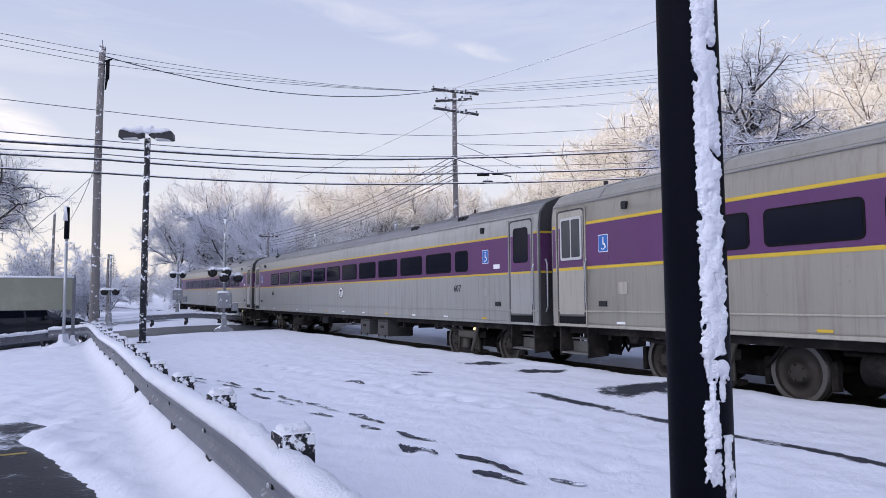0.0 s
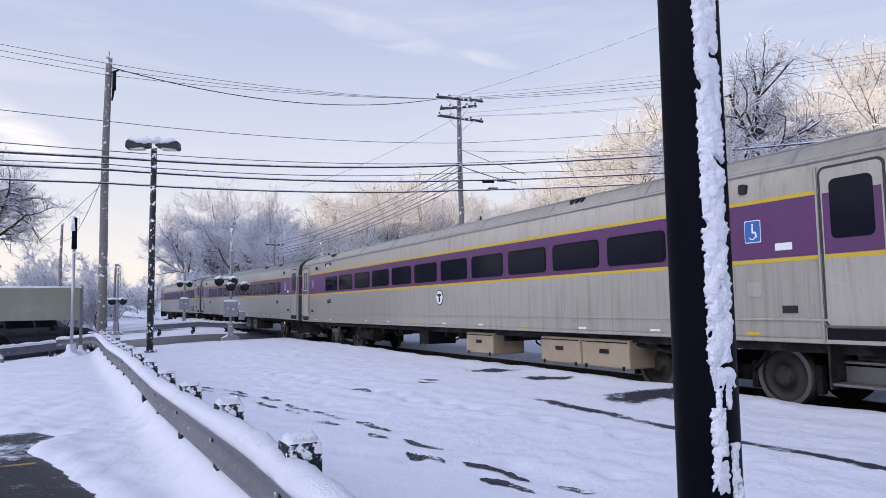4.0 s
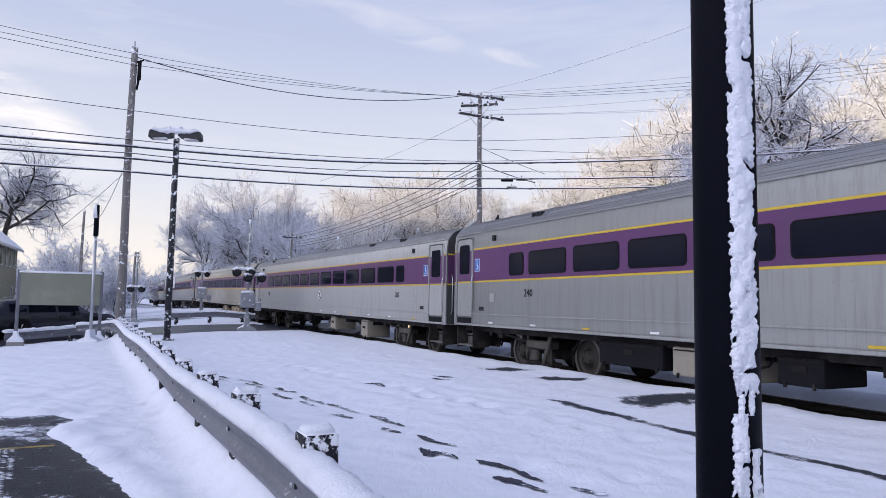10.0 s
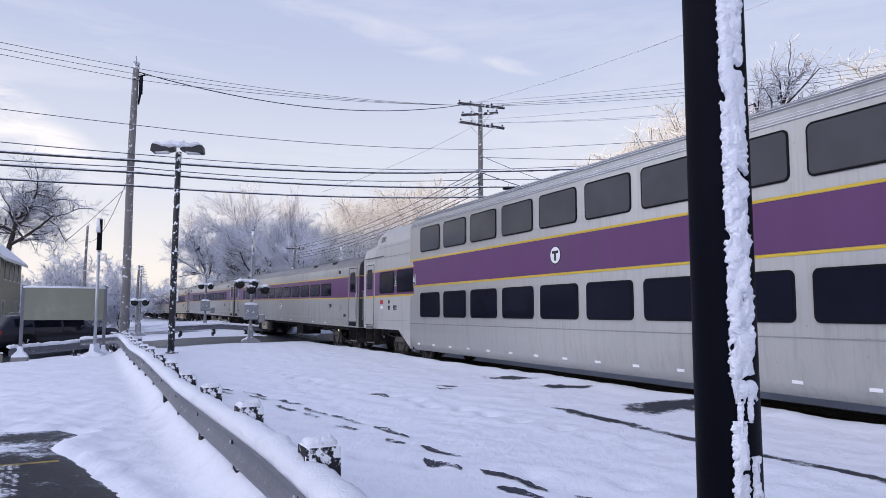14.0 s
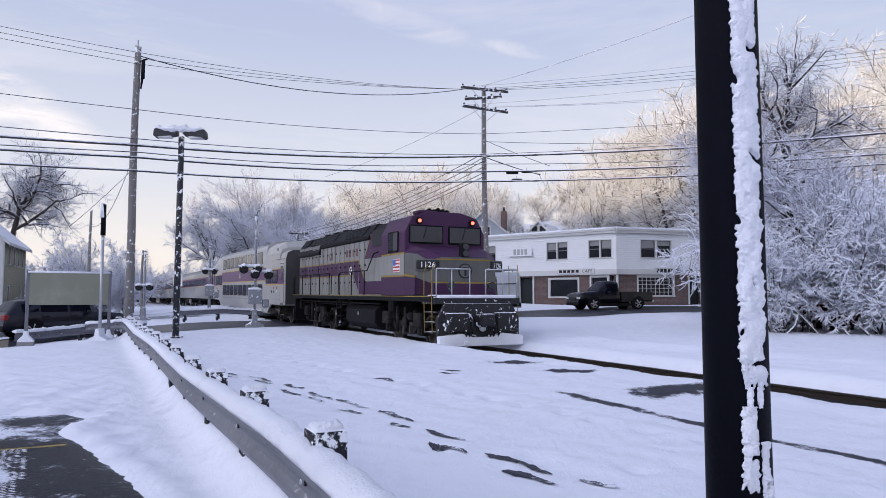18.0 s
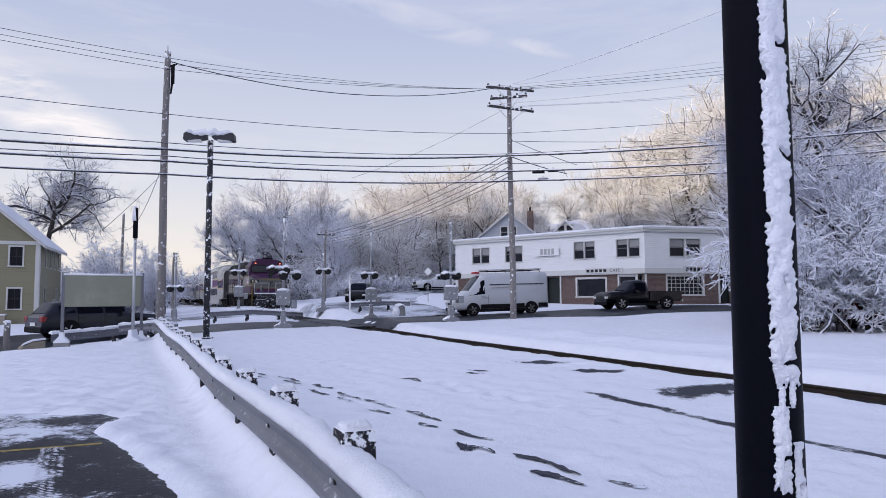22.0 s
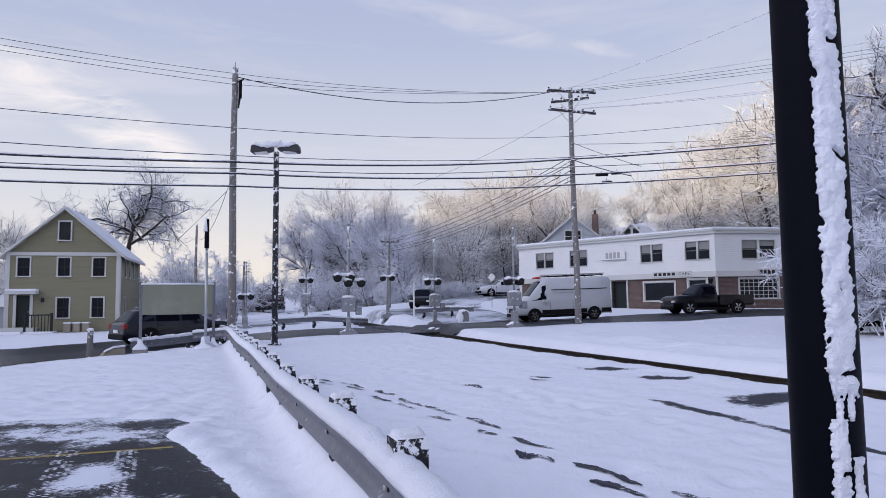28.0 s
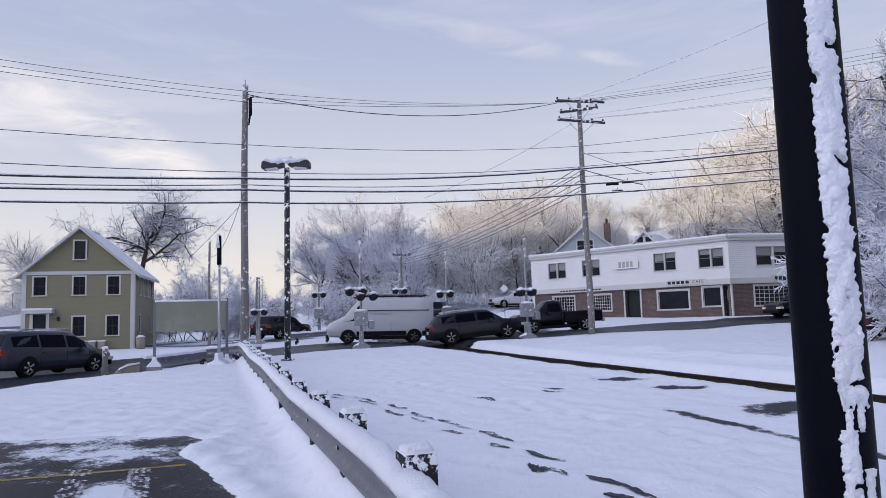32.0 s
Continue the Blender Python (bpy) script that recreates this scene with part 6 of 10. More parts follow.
            window(car, wa, wb, 2.25, 2.92, 1.604, 0.09)
        access_sign(car, e * (h - 3.21), 2.60, 0.24, M_ink)
        sx = e * (h - 4.80)
        rs = part("room_sign", ex(rounded(sx - 0.1, sx + 0.1, 2.44, 2.74, 0.02), "y", 1.610, 1.614), M_white, car, "dark sign with two white bars")
        part("field", ex(rounded(sx - 0.09, sx + 0.09, 2.45, 2.73, 0.02), "y", 1.613, 1.617), M_ink, rs)
        bm = bmesh.new()
        for dx in (-0.045, 0.045):
            extrude(bm, [(sx + dx - 0.02, 2.50), (sx + dx + 0.02, 2.50), (sx + dx + 0.02, 2.63), (sx + dx - 0.02, 2.63)], "y", 1.617, 1.620)
            extrude(bm, disc(sx + dx, 2.665, 0.02, 8), "y", 1.617, 1.620)
        part("bars", bm, M_white, rs)
        part("notice_plate", ex([(e * (h - 1.9) - 0.14, 1.86), (e * (h - 1.9) + 0.14, 1.86), (e * (h - 1.9) + 0.14, 2.0), (e * (h - 1.9) - 0.14, 2.0)], "y", 1.602, 1.608), M_red, car)
        part("hatch", ex(disc(e * (h - 2.6), 1.93, 0.07, 14), "y", 1.602, 1.608), M_ink, car)
        part("hatch", ex(rounded(e * (h - 2.6) - 0.08, e * (h - 2.6) + 0.08, 1.66, 1.8, 0.02), "y", 1.602, 1.608), M_ink, car)
        lettering("fleet_number", number, 0.22, Matrix.Translation((e * (h - 3.15), 1.606, 1.72)) @ Matrix.Rotation(math.pi, 4, "Z") @ Matrix.Rotation(math.pi / 2, 4, "X"), M_ink, car)
        part("step_light", ex(disc(e * (h - 1.5), 0.72, 0.05, 10), "y", 1.32, 1.36), M_amber_glow if e < 0 else M_galvdull, car)
        x0, x1 = sorted((e * h, e * (h + 0.28)))
        part("diaphragm", ex([(0.8, 0.95), (0.8, 3.4), (0.6, 3.6), (-0.6, 3.6), (-0.8, 3.4), (-0.8, 0.95)], "x", x0, x1, 0.02), M_bellows_recess, car, "dark rubber gangway bellows")
        x2, x3 = sorted((e * h, e * (h + 0.05)))
        half = [(1.58, 1.05), (1.58, 3.5), (1.48, 3.84), (1.18, 3.99)]
        part("end_wall", ex(half + [(-y, z) for y, z in half[::-1]], "x", x2, x3), M_endgrey, car)
        bm = bmesh.new()
        for j in range(3):
            tube(bm, [(e * (h + 0.02 + 0.33 * u), -0.5 + 0.5 * j, 0.85 - 0.45 * math.sin(math.pi * u)) for u in (0, 0.25, 0.5, 0.75, 1)], 0.03, 6)
        box(bm, min(e * h, e * (h + 0.33)), max(e * h, e * (h + 0.33)), -0.15, 0.15, 0.72, 0.98, 0.03)
        part("coupler", bm, M_under, car)
        bogie(car, e * 9.85, 2.4)
    part("purple_band", ex([(-7.95, 2.40), (7.95, 2.40), (7.95, 3.15), (-7.95, 3.15)], "y", 1.602, 1.608), M_purple, car, "broad purple band between the decks")
    part("yellow_stripe", ex([(-8.2, 2.35), (8.2, 2.35), (8.2, 2.395), (-8.2, 2.395)], "y", 1.602, 1.609), M_yellow, car)
    part("yellow_stripe", ex([(-8.2, 3.155), (8.2, 3.155), (8.2, 3.20), (-8.2, 3.20)], "y", 1.602, 1.609), M_yellow, car)
    for k in range(10):
        x1 = h - 5.30 - 1.635 * k
        if x1 - 1.3 < -8.15:
            break
        # upper panes take the grey glass, its lighter colour painting the reflected sky
        window(car, x1 - 1.30, x1, 3.42, 4.10, 1.604, 0.08, M_glass2)
        window(car, x1 - 1.30, x1, 1.46, 2.13, 1.604, 0.08)
    for k in range(15):
        x = -7.6 + k * 1.08
        part("reflector", bx(x, x + 0.17, 1.545, 1.556, 0.60, 0.66), M_white, car)
    part("belly_seam", bx(-8.2, 8.2, 1.598, 1.608, 1.22, 1.24), M_roofgrey, car)
    emblem(car, h - 12.4, 2.78, 0.2, 1.606)
    part("floor_frame", bx(-h + 0.1, h - 0.1, -1.3, 1.3, 0.88, 1.02), M_under, car)
    return car


coach_A = coach("", False, label="grey silver passenger coach with purple window band", boxes="steel")
coach_B = coach("607", False, label="weathered silver passenger coach with purple window band", boxes="steel")
coach_C = coach("1603", False, label="tan-grey weathered passenger coach with purple window band", boxes="tan")
coach_D = coach("202", True, label="bright silver passenger coach with purple window band", boxes="grey")
coach_E = coach("240", True, front_small=True, label="bright silver passenger coach with small end windows", boxes="dark")
coach_F = double_decker("902")


# ---- the locomotive: x runs forward along the train's way, so its cab looks back ----
M_cream = material("loco_grey_paint", (0.25, 0.25, 0.23), 0.55, 0, 0.12, 1.2, 30, 0.05, dirt=(0.09, 0.08, 0.065), dirt_amount=0.85, stretch=(2.2, 1, 0.35))
M_locopurple = material("loco_purple_paint", (0.052, 0.016, 0.056), 0.5, 0, 0.12, 1.2, 30, 0.05, dirt=(0.07, 0.045, 0.06), dirt_amount=0.5, stretch=(1, 1, 0.4))
M_locoyellow = material("dull_yellow_stripe", (0.30, 0.205, 0.035), 0.5, 0, 0.2, 3, 30, 0.05, dirt=(0.10, 0.08, 0.04), dirt_amount=0.7)
# darker copy of the grey paint: grime plus the front's shade put into the colour
M_nosegrey = material("shaded_grimy_nose_paint", (0.12, 0.12, 0.115), 0.6, 0, 0.15, 1.5, 30, 0.05, dirt=(0.05, 0.045, 0.04), dirt_amount=0.85, stretch=(1, 1, 0.4))
M_icy = material("icy_black_steel", (0.022, 0.022, 0.026), 0.55, 0.1, 0.3, 3, 30, 0.2, snow=0.30, speck=0.05, shine=0.3)
M_faded = material("faded_red_lettering", (0.14, 0.065, 0.07), 0.6, 0, 0.2, 5, 30, 0.0)
loco = thing("diesel_locomotive", "purple, grey and yellow diesel locomotive with a snow-caked front", "locomotive", group="")
# places along the engine: 0 at its middle, +8.65 at the coach end, -8.65 at the cab end
HW = 1.30
bm = ex([(-8.3, 1.45), (8.5, 1.45), (8.5, 1.62), (-8.3, 1.62)], "y", -1.56, 1.56, 0.01)
part("deck", bm, M_black, loco, "black walkway deck")
for sgn in (1, -1):
    part("deck_stripe", bx(-8.2, 8.4, *(sorted((sgn * 1.56, sgn * 1.566))), 1.595, 1.618), M_locoyellow, loco)
# long hood
bm = ex([(HW, 1.62), (HW, 3.95), (HW - 0.32, 4.30), (0.5, 4.42), (-0.5, 4.42), (-HW + 0.32, 4.30), (-HW, 3.95), (-HW, 1.62)], "x", -4.0, 8.1)
for f in bm.faces:
    if f.calc_center_median().z > 3.97 and abs(f.normal.x) < 0.5:
        f.material_index = 1
part("long_hood", bm, (M_cream, M_black), loco, "grey engine hood with a black roof")


def hood_plate(name, outline, mat, y=HW, t=0.006, label=""):
    for sgn in (1, -1):
        a, b = sorted((sgn * y, sgn * (y + t)))
        part(name, ex(outline, "y", a, b), mat, loco, label if sgn > 0 else "")


hood_plate("purple_sweep", [(8.05, 2.45), (-0.35, 2.45), (-1.15, 1.66), (-2.2, 1.66), (-3.95, 1.66), (-3.95, 2.15), (-1.75, 2.15), (-1.0, 2.98), (8.05, 2.98)], M_locopurple, label="purple sweep along the hood")
hood_plate("purple_sweep", [(-2.45, 3.95), (-3.95, 3.95), (-3.95, 3.02), (-1.7, 3.02)], M_locopurple)
hood_plate("yellow_stripe", [(8.05, 2.985), (-1.0, 2.985), (-1.03, 3.03), (8.05, 3.03)], M_locoyellow)
hood_plate("yellow_stripe", [(8.05, 2.395), (-0.4, 2.395), (-0.35, 2.445), (8.05, 2.445)], M_locoyellow)
hood_plate("yellow_stripe", [(-1.0, 2.99), (-1.08, 2.99), (-1.82, 2.15), (-1.74, 2.15)], M_locoyellow, t=0.008)
hood_plate("yellow_stripe", [(-2.40, 3.95), (-2.46, 3.95), (-1.72, 3.03), (-1.66, 3.03)], M_locoyellow, t=0.008)
# doors of the hood, with hinges and latches
for k in range(16):
    x = 7.6 - k * 0.62
    bm = bmesh.new()
    box(bm, x - 0.006, x + 0.006, HW + 0.004, HW + 0.02, 1.75, 3.9)
    part("door_seam", bm, M_roofgrey, loco)
    bm = bmesh.new()
    for z in (2.1, 2.75, 3.35, 3.72):
        box(bm, x - 0.16, x - 0.08, HW + 0.004, HW + 0.035, z, z + 0.07, 0.008)
    part("latches", bm, M_black, loco)
for x0, x1, z0, z1 in ((6.9, 7.7, 3.15, 3.75), (4.6, 5.5, 3.2, 3.8), (4.6, 5.5, 2.5, 2.95), (6.9, 7.7, 2.45, 2.95)):
    bm = bmesh.new()
    for j in range(9):
        z = z0 + (z1 - z0) * j / 9
        box(bm, x0, x1, HW + 0.006, HW + 0.03, z, z + 0.035)
    part("louvre", bm, M_cream if z0 > 3 else M_locopurple, loco)
for x0, x1, z0, out in ((4.3, 8.12, 3.44, 0.10), (-2.35, 4.22, 3.70, 0.09)):
    for sgn in (1, -1):
        o = [(sgn * (HW - 0.1), z0), (sgn * (HW + out), z0 + 0.06), (sgn * (HW + out), z0 + 0.16), (sgn * (HW - 0.30), 4.36), (sgn * (HW - 0.5), 4.36)]
        part("roof_blister", ex(o, "x", x0, x1, 0.01), M_black, loco, "black sloping roof housing")
# roof-side radiator and dynamic brake grilles
for x0, x1 in ((6.6, 7.9), (2.2, 5.9), (-1.6, 0.9)):
    bm = bmesh.new()
    yo, yi = HW + 0.005, HW - 0.30
    for j in range(int((x1 - x0) / 0.12)):
        x = x0 + j * 0.12
        extrude(bm, [(yo + 0.02, 3.92), (yo + 0.08, 3.92), (yi + 0.08, 4.32), (yi, 4.32)], "x", x, x + 0.05)
    part("roof_grille", bm, M_ink, loco, "dark slatted air grille")
part("intake_grille", bx(-3.9, -2.6, HW + 0.004, HW + 0.03, 3.45, 4.05, 0.01), M_ink, loco, "dark intake screen")
for x in (5.9, 4.5, 3.1):
    bm = bmesh.new()
    rod(bm, (x, 0, 4.38), (x, 0, 4.55), 0.62, 0.62, 20)
    part("radiator_fan", bm, M_black, loco)
part("exhaust_stack", bx(0.2, 1.2, -0.25, 0.25, 4.38, 4.58, 0.03), M_black, loco)
lettering("fleet_number", "1126", 0.46, Matrix.Translation((2.85, HW + 0.008, 3.28)) @ Matrix.Rotation(math.pi, 4, "Z") @ Matrix.Rotation(math.pi / 2, 4, "X"), M_faded, loco)
bm = bmesh.new()
for k in range(4):
    x = 0.55 - k * 0.42
    extrude(bm, [(x, 3.18), (x - 0.2, 3.18), (x - 0.2, 3.48), (x, 3.48)], "y", HW + 0.006, HW + 0.012)
    extrude(bm, [(x - 0.05, 3.27), (x - 0.15, 3.27), (x - 0.15, 3.40), (x - 0.05, 3.40)], "y", HW + 0.002, HW + 0.004)
part("owner_mark", bm, M_faded, loco, "four red bars on the hood")
emblem(loco, -0.1, 2.62, 0.19, HW + 0.008)
# cab
bm = bmesh.new()
cab = [(1.50, 1.62), (1.50, 3.75), (1.22, 4.28), (0.6, 4.46), (-0.6, 4.46), (-1.22, 4.28), (-1.50, 3.75), (-1.50, 1.62)]
extrude(bm, cab, "x", -6.15, -4.0, 0.03)
part("cab", bm, M_locopurple, loco, "purple crew cab")
for sgn in (1, -1):
    a, b = sorted((sgn * 1.50, sgn * 1.506))
    part("grey_panel", ex([(-6.13, 2.32), (-4.05, 2.32), (-4.05, 3.0), (-6.13, 3.0)], "y", a, b), M_cream, loco)
    a, b = sorted((sgn * 1.50, sgn * 1.510))
    part("yellow_stripe", ex([(-6.13, 2.26), (-4.05, 2.26), (-4.05, 2.315), (-6.13, 2.315)], "y", a, b), M_locoyellow, loco)
    part("yellow_stripe", ex([(-6.13, 3.005), (-4.05, 3.005), (-4.05, 3.06), (-6.13, 3.06)], "y", a, b), M_locoyellow, loco)
    a, b = sorted((sgn * 1.50, sgn * 1.53))
    cw = part("cab_window", ex(rounded(-5.62, -4.72, 3.10, 3.80, 0.06), "y", a, b), M_rubber, loco)
    a, b = sorted((sgn * 1.528, sgn * 1.536))
    part("pane", ex(rounded(-5.57, -5.18, 3.15, 3.75, 0.04), "y", a, b), M_glass2, cw)
    part("pane", ex(rounded(-5.14, -4.77, 3.15, 3.75, 0.04), "y", a, b), M_glass, cw)
fl = part("flag_panel", bx(-5.75, -5.15, 1.506, 1.512, 2.42, 2.86), MATS["white_paint"], loco, "small striped flag panel")
bm = bmesh.new()
for j in range(4):
    box(bm, -5.74, -5.16, 1.511, 1.516, 2.44 + j * 0.115, 2.44 + j * 0.115 + 0.055)
part("stripes", bm, M_red, fl)
part("canton", bx(-5.40, -5.16, 1.515, 1.519, 2.64, 2.85), M_blue, fl)
# short wide nose, sloping up to the windscreen
bm = bmesh.new()
n0 = [(1.50, 1.62), (1.50, 3.05), (1.30, 3.30), (-1.30, 3.30), (-1.50, 3.05), (-1.50, 1.62)]
n1 = [(1.46, 1.62), (1.40, 2.95), (1.10, 3.12), (-1.10, 3.12), (-1.40, 2.95), (-1.46, 1.62)]
n2 = [(1.20, 1.62), (1.10, 2.62), (0.85, 2.86), (-0.85, 2.86), (-1.10, 2.62), (-1.20, 1.62)]
rings = [[bm.verts.new((x, y, z)) for y, z in q] for x, q in ((-6.15, n0), (-7.0, n1), (-7.55, n2))]
for a, b in zip(rings[:-1], rings[1:]):
    for i in range(6):
        bm.faces.new((a[i], a[(i + 1) % 6], b[(i + 1) % 6], b[i]))
bm.faces.new(rings[-1])
bmesh.ops.recalc_face_normals(bm, faces=bm.faces)
bmesh.ops.bevel(bm, geom=[e for e in bm.edges if len(e.link_faces) == 2], offset=0.04, segments=2, affect="EDGES", profile=0.5)
for f in bm.faces:
    c = f.calc_center_median()
    f.material_index = 0 if f.normal.z > 0.4 and c.z > 2.5 else 1
part("nose", bm, (M_locopurple, M_nosegrey), loco, "blunt grey nose under a purple brow")
nose = [o for o in loco.children if o.name.startswith("nose")][0]
part("purple_skirt", bx(-7.575, -7.553, -1.12, 1.12, 1.64, 2.02), M_locopurple, nose)
for sgn in (1, -1):
    a, b = sorted((sgn * 1.475, sgn * 1.508))
    part("purple_skirt", ex([(-6.16, 1.64), (-6.16, 2.26), (-7.0, 2.2), (-7.0, 1.64)], "y", a, b), M_locopurple, nose)
    part("yellow_stripe", ex([(-6.16, 2.27), (-6.16, 2.33), (-7.0, 2.27), (-7.0, 2.21)], "y", a, b), M_locoyellow, nose)
    # angled front corners
    bm = bmesh.new()
    q = [(-7.01, 1.475 * sgn, 1.64), (-7.56, 1.215 * sgn, 1.64), (-7.56, 1.175 * sgn, 2.02), (-7.01, 1.455 * sgn, 2.2)]
    vs = [bm.verts.new(p) for p in q]
    bm.faces.new(vs)
    bmesh.ops.solidify(bm, geom=bm.faces[:], thickness=0.012)
    part("purple_skirt", bm, M_locopurple, nose)
part("yellow_stripe", bx(-7.58, -7.553, -1.14, 1.14, 2.02, 2.07), M_locoyellow, nose)
part("yellow_stripe", bx(-7.58, -7.40, -0.98, 0.98, 2.76, 2.80), M_locoyellow, nose)
em = part("emblem", ex(disc(0, 2.42, 0.24, 24), "x", -7.585, -7.56), M_ink, nose, "round black and grey disc with bars")
part("disc", ex(disc(0, 2.42, 0.205, 24), "x", -7.592, -7.575), M_nosegrey, em)
bm = bmesh.new()
box(bm, -7.60, -7.586, -0.12, 0.12, 2.47, 2.535)
box(bm, -7.60, -7.586, -0.035, 0.035, 2.27, 2.468)
part("tee_shape", bm, M_ink, em)
for sgn in (1, -1):
    m = Matrix.Translation((-7.33, 1.20 * sgn, 2.60)) @ Matrix.Rotation(radians(-28 * sgn), 4, "Z")
    nb = part("number_board", bx(-0.13, 0.10, -0.37, 0.37, -0.15, 0.15, 0.05), M_ink, loco, "black number board")
    nb.matrix_basis = m
    part("surround", bx(-0.085, 0.12, -0.41, 0.41, -0.19, 0.19, 0.03), M_nosegrey, nb)
    lettering("digits", "1126", 0.25, Matrix.Translation((-0.133, 0, 0)) @ Matrix.Rotation(-math.pi / 2, 4, "Z") @ Matrix.Rotation(math.pi / 2, 4, "X"), M_white, nb)
hl = part("headlight_case", bx(-7.60, -7.35, -0.13, 0.13, 2.86, 3.32, 0.05), M_black, loco)
for z in (2.98, 3.2):
    bm = bmesh.new()
    rod(bm, (-7.60, 0, z), (-7.63, 0, z), 0.095, 0.10, 16)
    part("headlight", bm, M_glass2, hl, "unlit round headlight")
for y in (0.72, -0.72):
    bm = bmesh.new()
    rod(bm, (-7.9, y, 1.95), (-8.05, y, 1.95), 0.10, 0.13, 16)
    rod(bm, (-7.9, y, 1.7), (-7.9, y, 1.9), 0.03, 0.03, 8)
    dl = part("ditch_light", bm, M_icy, loco, "round ditch light with frost")
    part("lens", rd((-8.05, y, 1.95), (-8.06, y, 1.95), 0.11, 0.11, 16), M_glass2, dl)
# windscreens and roof gear over the cab
for y0, y1 in ((0.10, 1.36), (-1.36, -0.10)):
    ws = part("windscreen", bx(-6.19, -6.15, y0, y1, 3.36, 3.98, 0.03), M_rubber, loco)
    part("pane", bx(-6.20, -6.18, y0 + 0.04, y1 - 0.04, 3.40, 3.94, 0.02), M_glass2, ws)
    part("wiper", rd((-6.215, (y0 + y1) / 2, 3.9), (-6.215, (y0 + y1) / 2 + 0.12, 3.55), 0.012, 0.012, 5), M_ink, ws)
for y in (1.0, -1.0):
    mk = part("marker_light", rd((-6.10, y, 4.12), (-6.24, y, 4.12), 0.12, 0.12, 14), M_black, loco)
    part("lens", rd((-6.24, y, 4.12), (-6.26, y, 4.12), 0.06, 0.06, 14), M_red_glow, mk, "glowing red marker lens")
bm = bmesh.new()
for k in range(5):
    rod(bm, (-4.6 - 0.18 * (k % 2), -0.5 + k * 0.17, 4.56), (-5.25, -0.5 + k * 0.17, 4.56 + 0.03 * (k % 3)), 0.05, 0.10, 10)
box(bm, -5.1, -4.6, -0.6, 0.4, 4.42, 4.52, 0.02)
part("air_horn", bm, M_black, loco)
part("roof_hatch", bx(-5.9, -5.4, 0.2, 0.9, 4.40, 4.52, 0.03), M_locopurple, loco)
# platform, pilot, coupler, snow
part("front_platform", bx(-8.45, -7.5, -1.5, 1.5, 1.38, 1.58, 0.02), M_icy, loco)
part("platform_snow", bx(-8.50, -7.6, -1.35, 1.35, 1.56, 1.66, 0.04), M_snowcap, loco, "ledge of packed snow")
bm = ex([(1.42, 0.22), (1.42, 0.95), (1.15, 1.4), (-1.15, 1.4), (-1.42, 0.95), (-1.42, 0.22), (-0.5, 0.16), (0.5, 0.16)], "x", -8.52, -8.36, 0.015)
part("pilot", bm, M_icy, loco, "snow-caked black pilot plate")
part("plough", ex([(1.45, 0.12), (1.45, 0.42), (0.7, 0.5), (0.3, 0.38), (-0.3, 0.38), (-0.7, 0.5), (-1.45, 0.42), (-1.45, 0.12)], "x", -8.72, -8.50, 0.02), M_snowcap, loco, "plough blade covered in snow")
for y in (0.85, -0.85):
    bm = bmesh.new()
    box(bm, -8.78, -8.45, y - 0.36, y + 0.36, 0.55, 1.12, 0.05)
    part("step_box", bm, M_icy, loco, "icy step box")
bm = bmesh.new()
box(bm, -8.95, -8.4, -0.16, 0.16, 0.74, 1.06, 0.04)
box(bm, -9.15, -8.9, -0.2, 0.2, 0.70, 1.10, 0.06)
part("coupler", bm, M_icy, loco)
for y in (-0.6, -0.42, -0.3, 0.36, 0.5, 0.62):
    part("hose", tube(bmesh.new(), [(-8.55, y, 1.05), (-8.75, y, 0.9), (-8.78, y, 0.6), (-8.7, y * 0.9, 0.4)], 0.03, 6), M_icy, loco, "frosted brake hose")
bm = bmesh.new()
for i in range(16):
    a = i * 2.4
    bmesh.ops.create_icosphere(bm, subdivisions=1, radius=0.10 + 0.06 * math.sin(i * 1.9), matrix=Matrix.Translation((-8.62 - 0.06 * math.sin(a), -1.2 + 0.16 * i, 0.62 + 0.42 * math.sin(i * 2.7))) @ Matrix.Diagonal((0.5, 1, 0.8, 1)))
for f in bm.faces:
    f.smooth = True
part("caked_snow", bm, M_snowcap, loco, "lumps of snow stuck on the front gear")
# front railings
for y in (1.42, 0.9, 0.28, -0.28, -0.9, -1.42):
    part("rail_post", rd((-8.4, y, 1.58), (-8.4, y, 2.45), 0.02, 0.02, 6), M_galv, loco)
for y0, y1 in ((1.42, 0.28), (-0.28, -1.42)):
    part("front_rail", tube(bmesh.new(), [(-8.4, y0, 2.45), (-8.4, y1, 2.45)], 0.02), M_galv, loco, "frosted handrail")
for y in (1.5, -1.5):
    bm = bmesh.new()
    for x in (-8.3, -7.75):
        tube(bm, [(x, y, 0.5), (x, y * 1.02, 1.6), (x, y * 1.02, 2.4), (x - 0.1, y * 0.96, 2.6)], 0.013)
    part("grab_iron", bm, M_locoyellow, loco, "yellow grab irons")
    bm = bmesh.new()
    for z in (0.5, 0.8, 1.1):
        box(bm, -8.3, -7.7, min(y, y * 0.85), max(y, y * 0.85), z, z + 0.04)
    part("cab_step", bm, M_icy, loco)
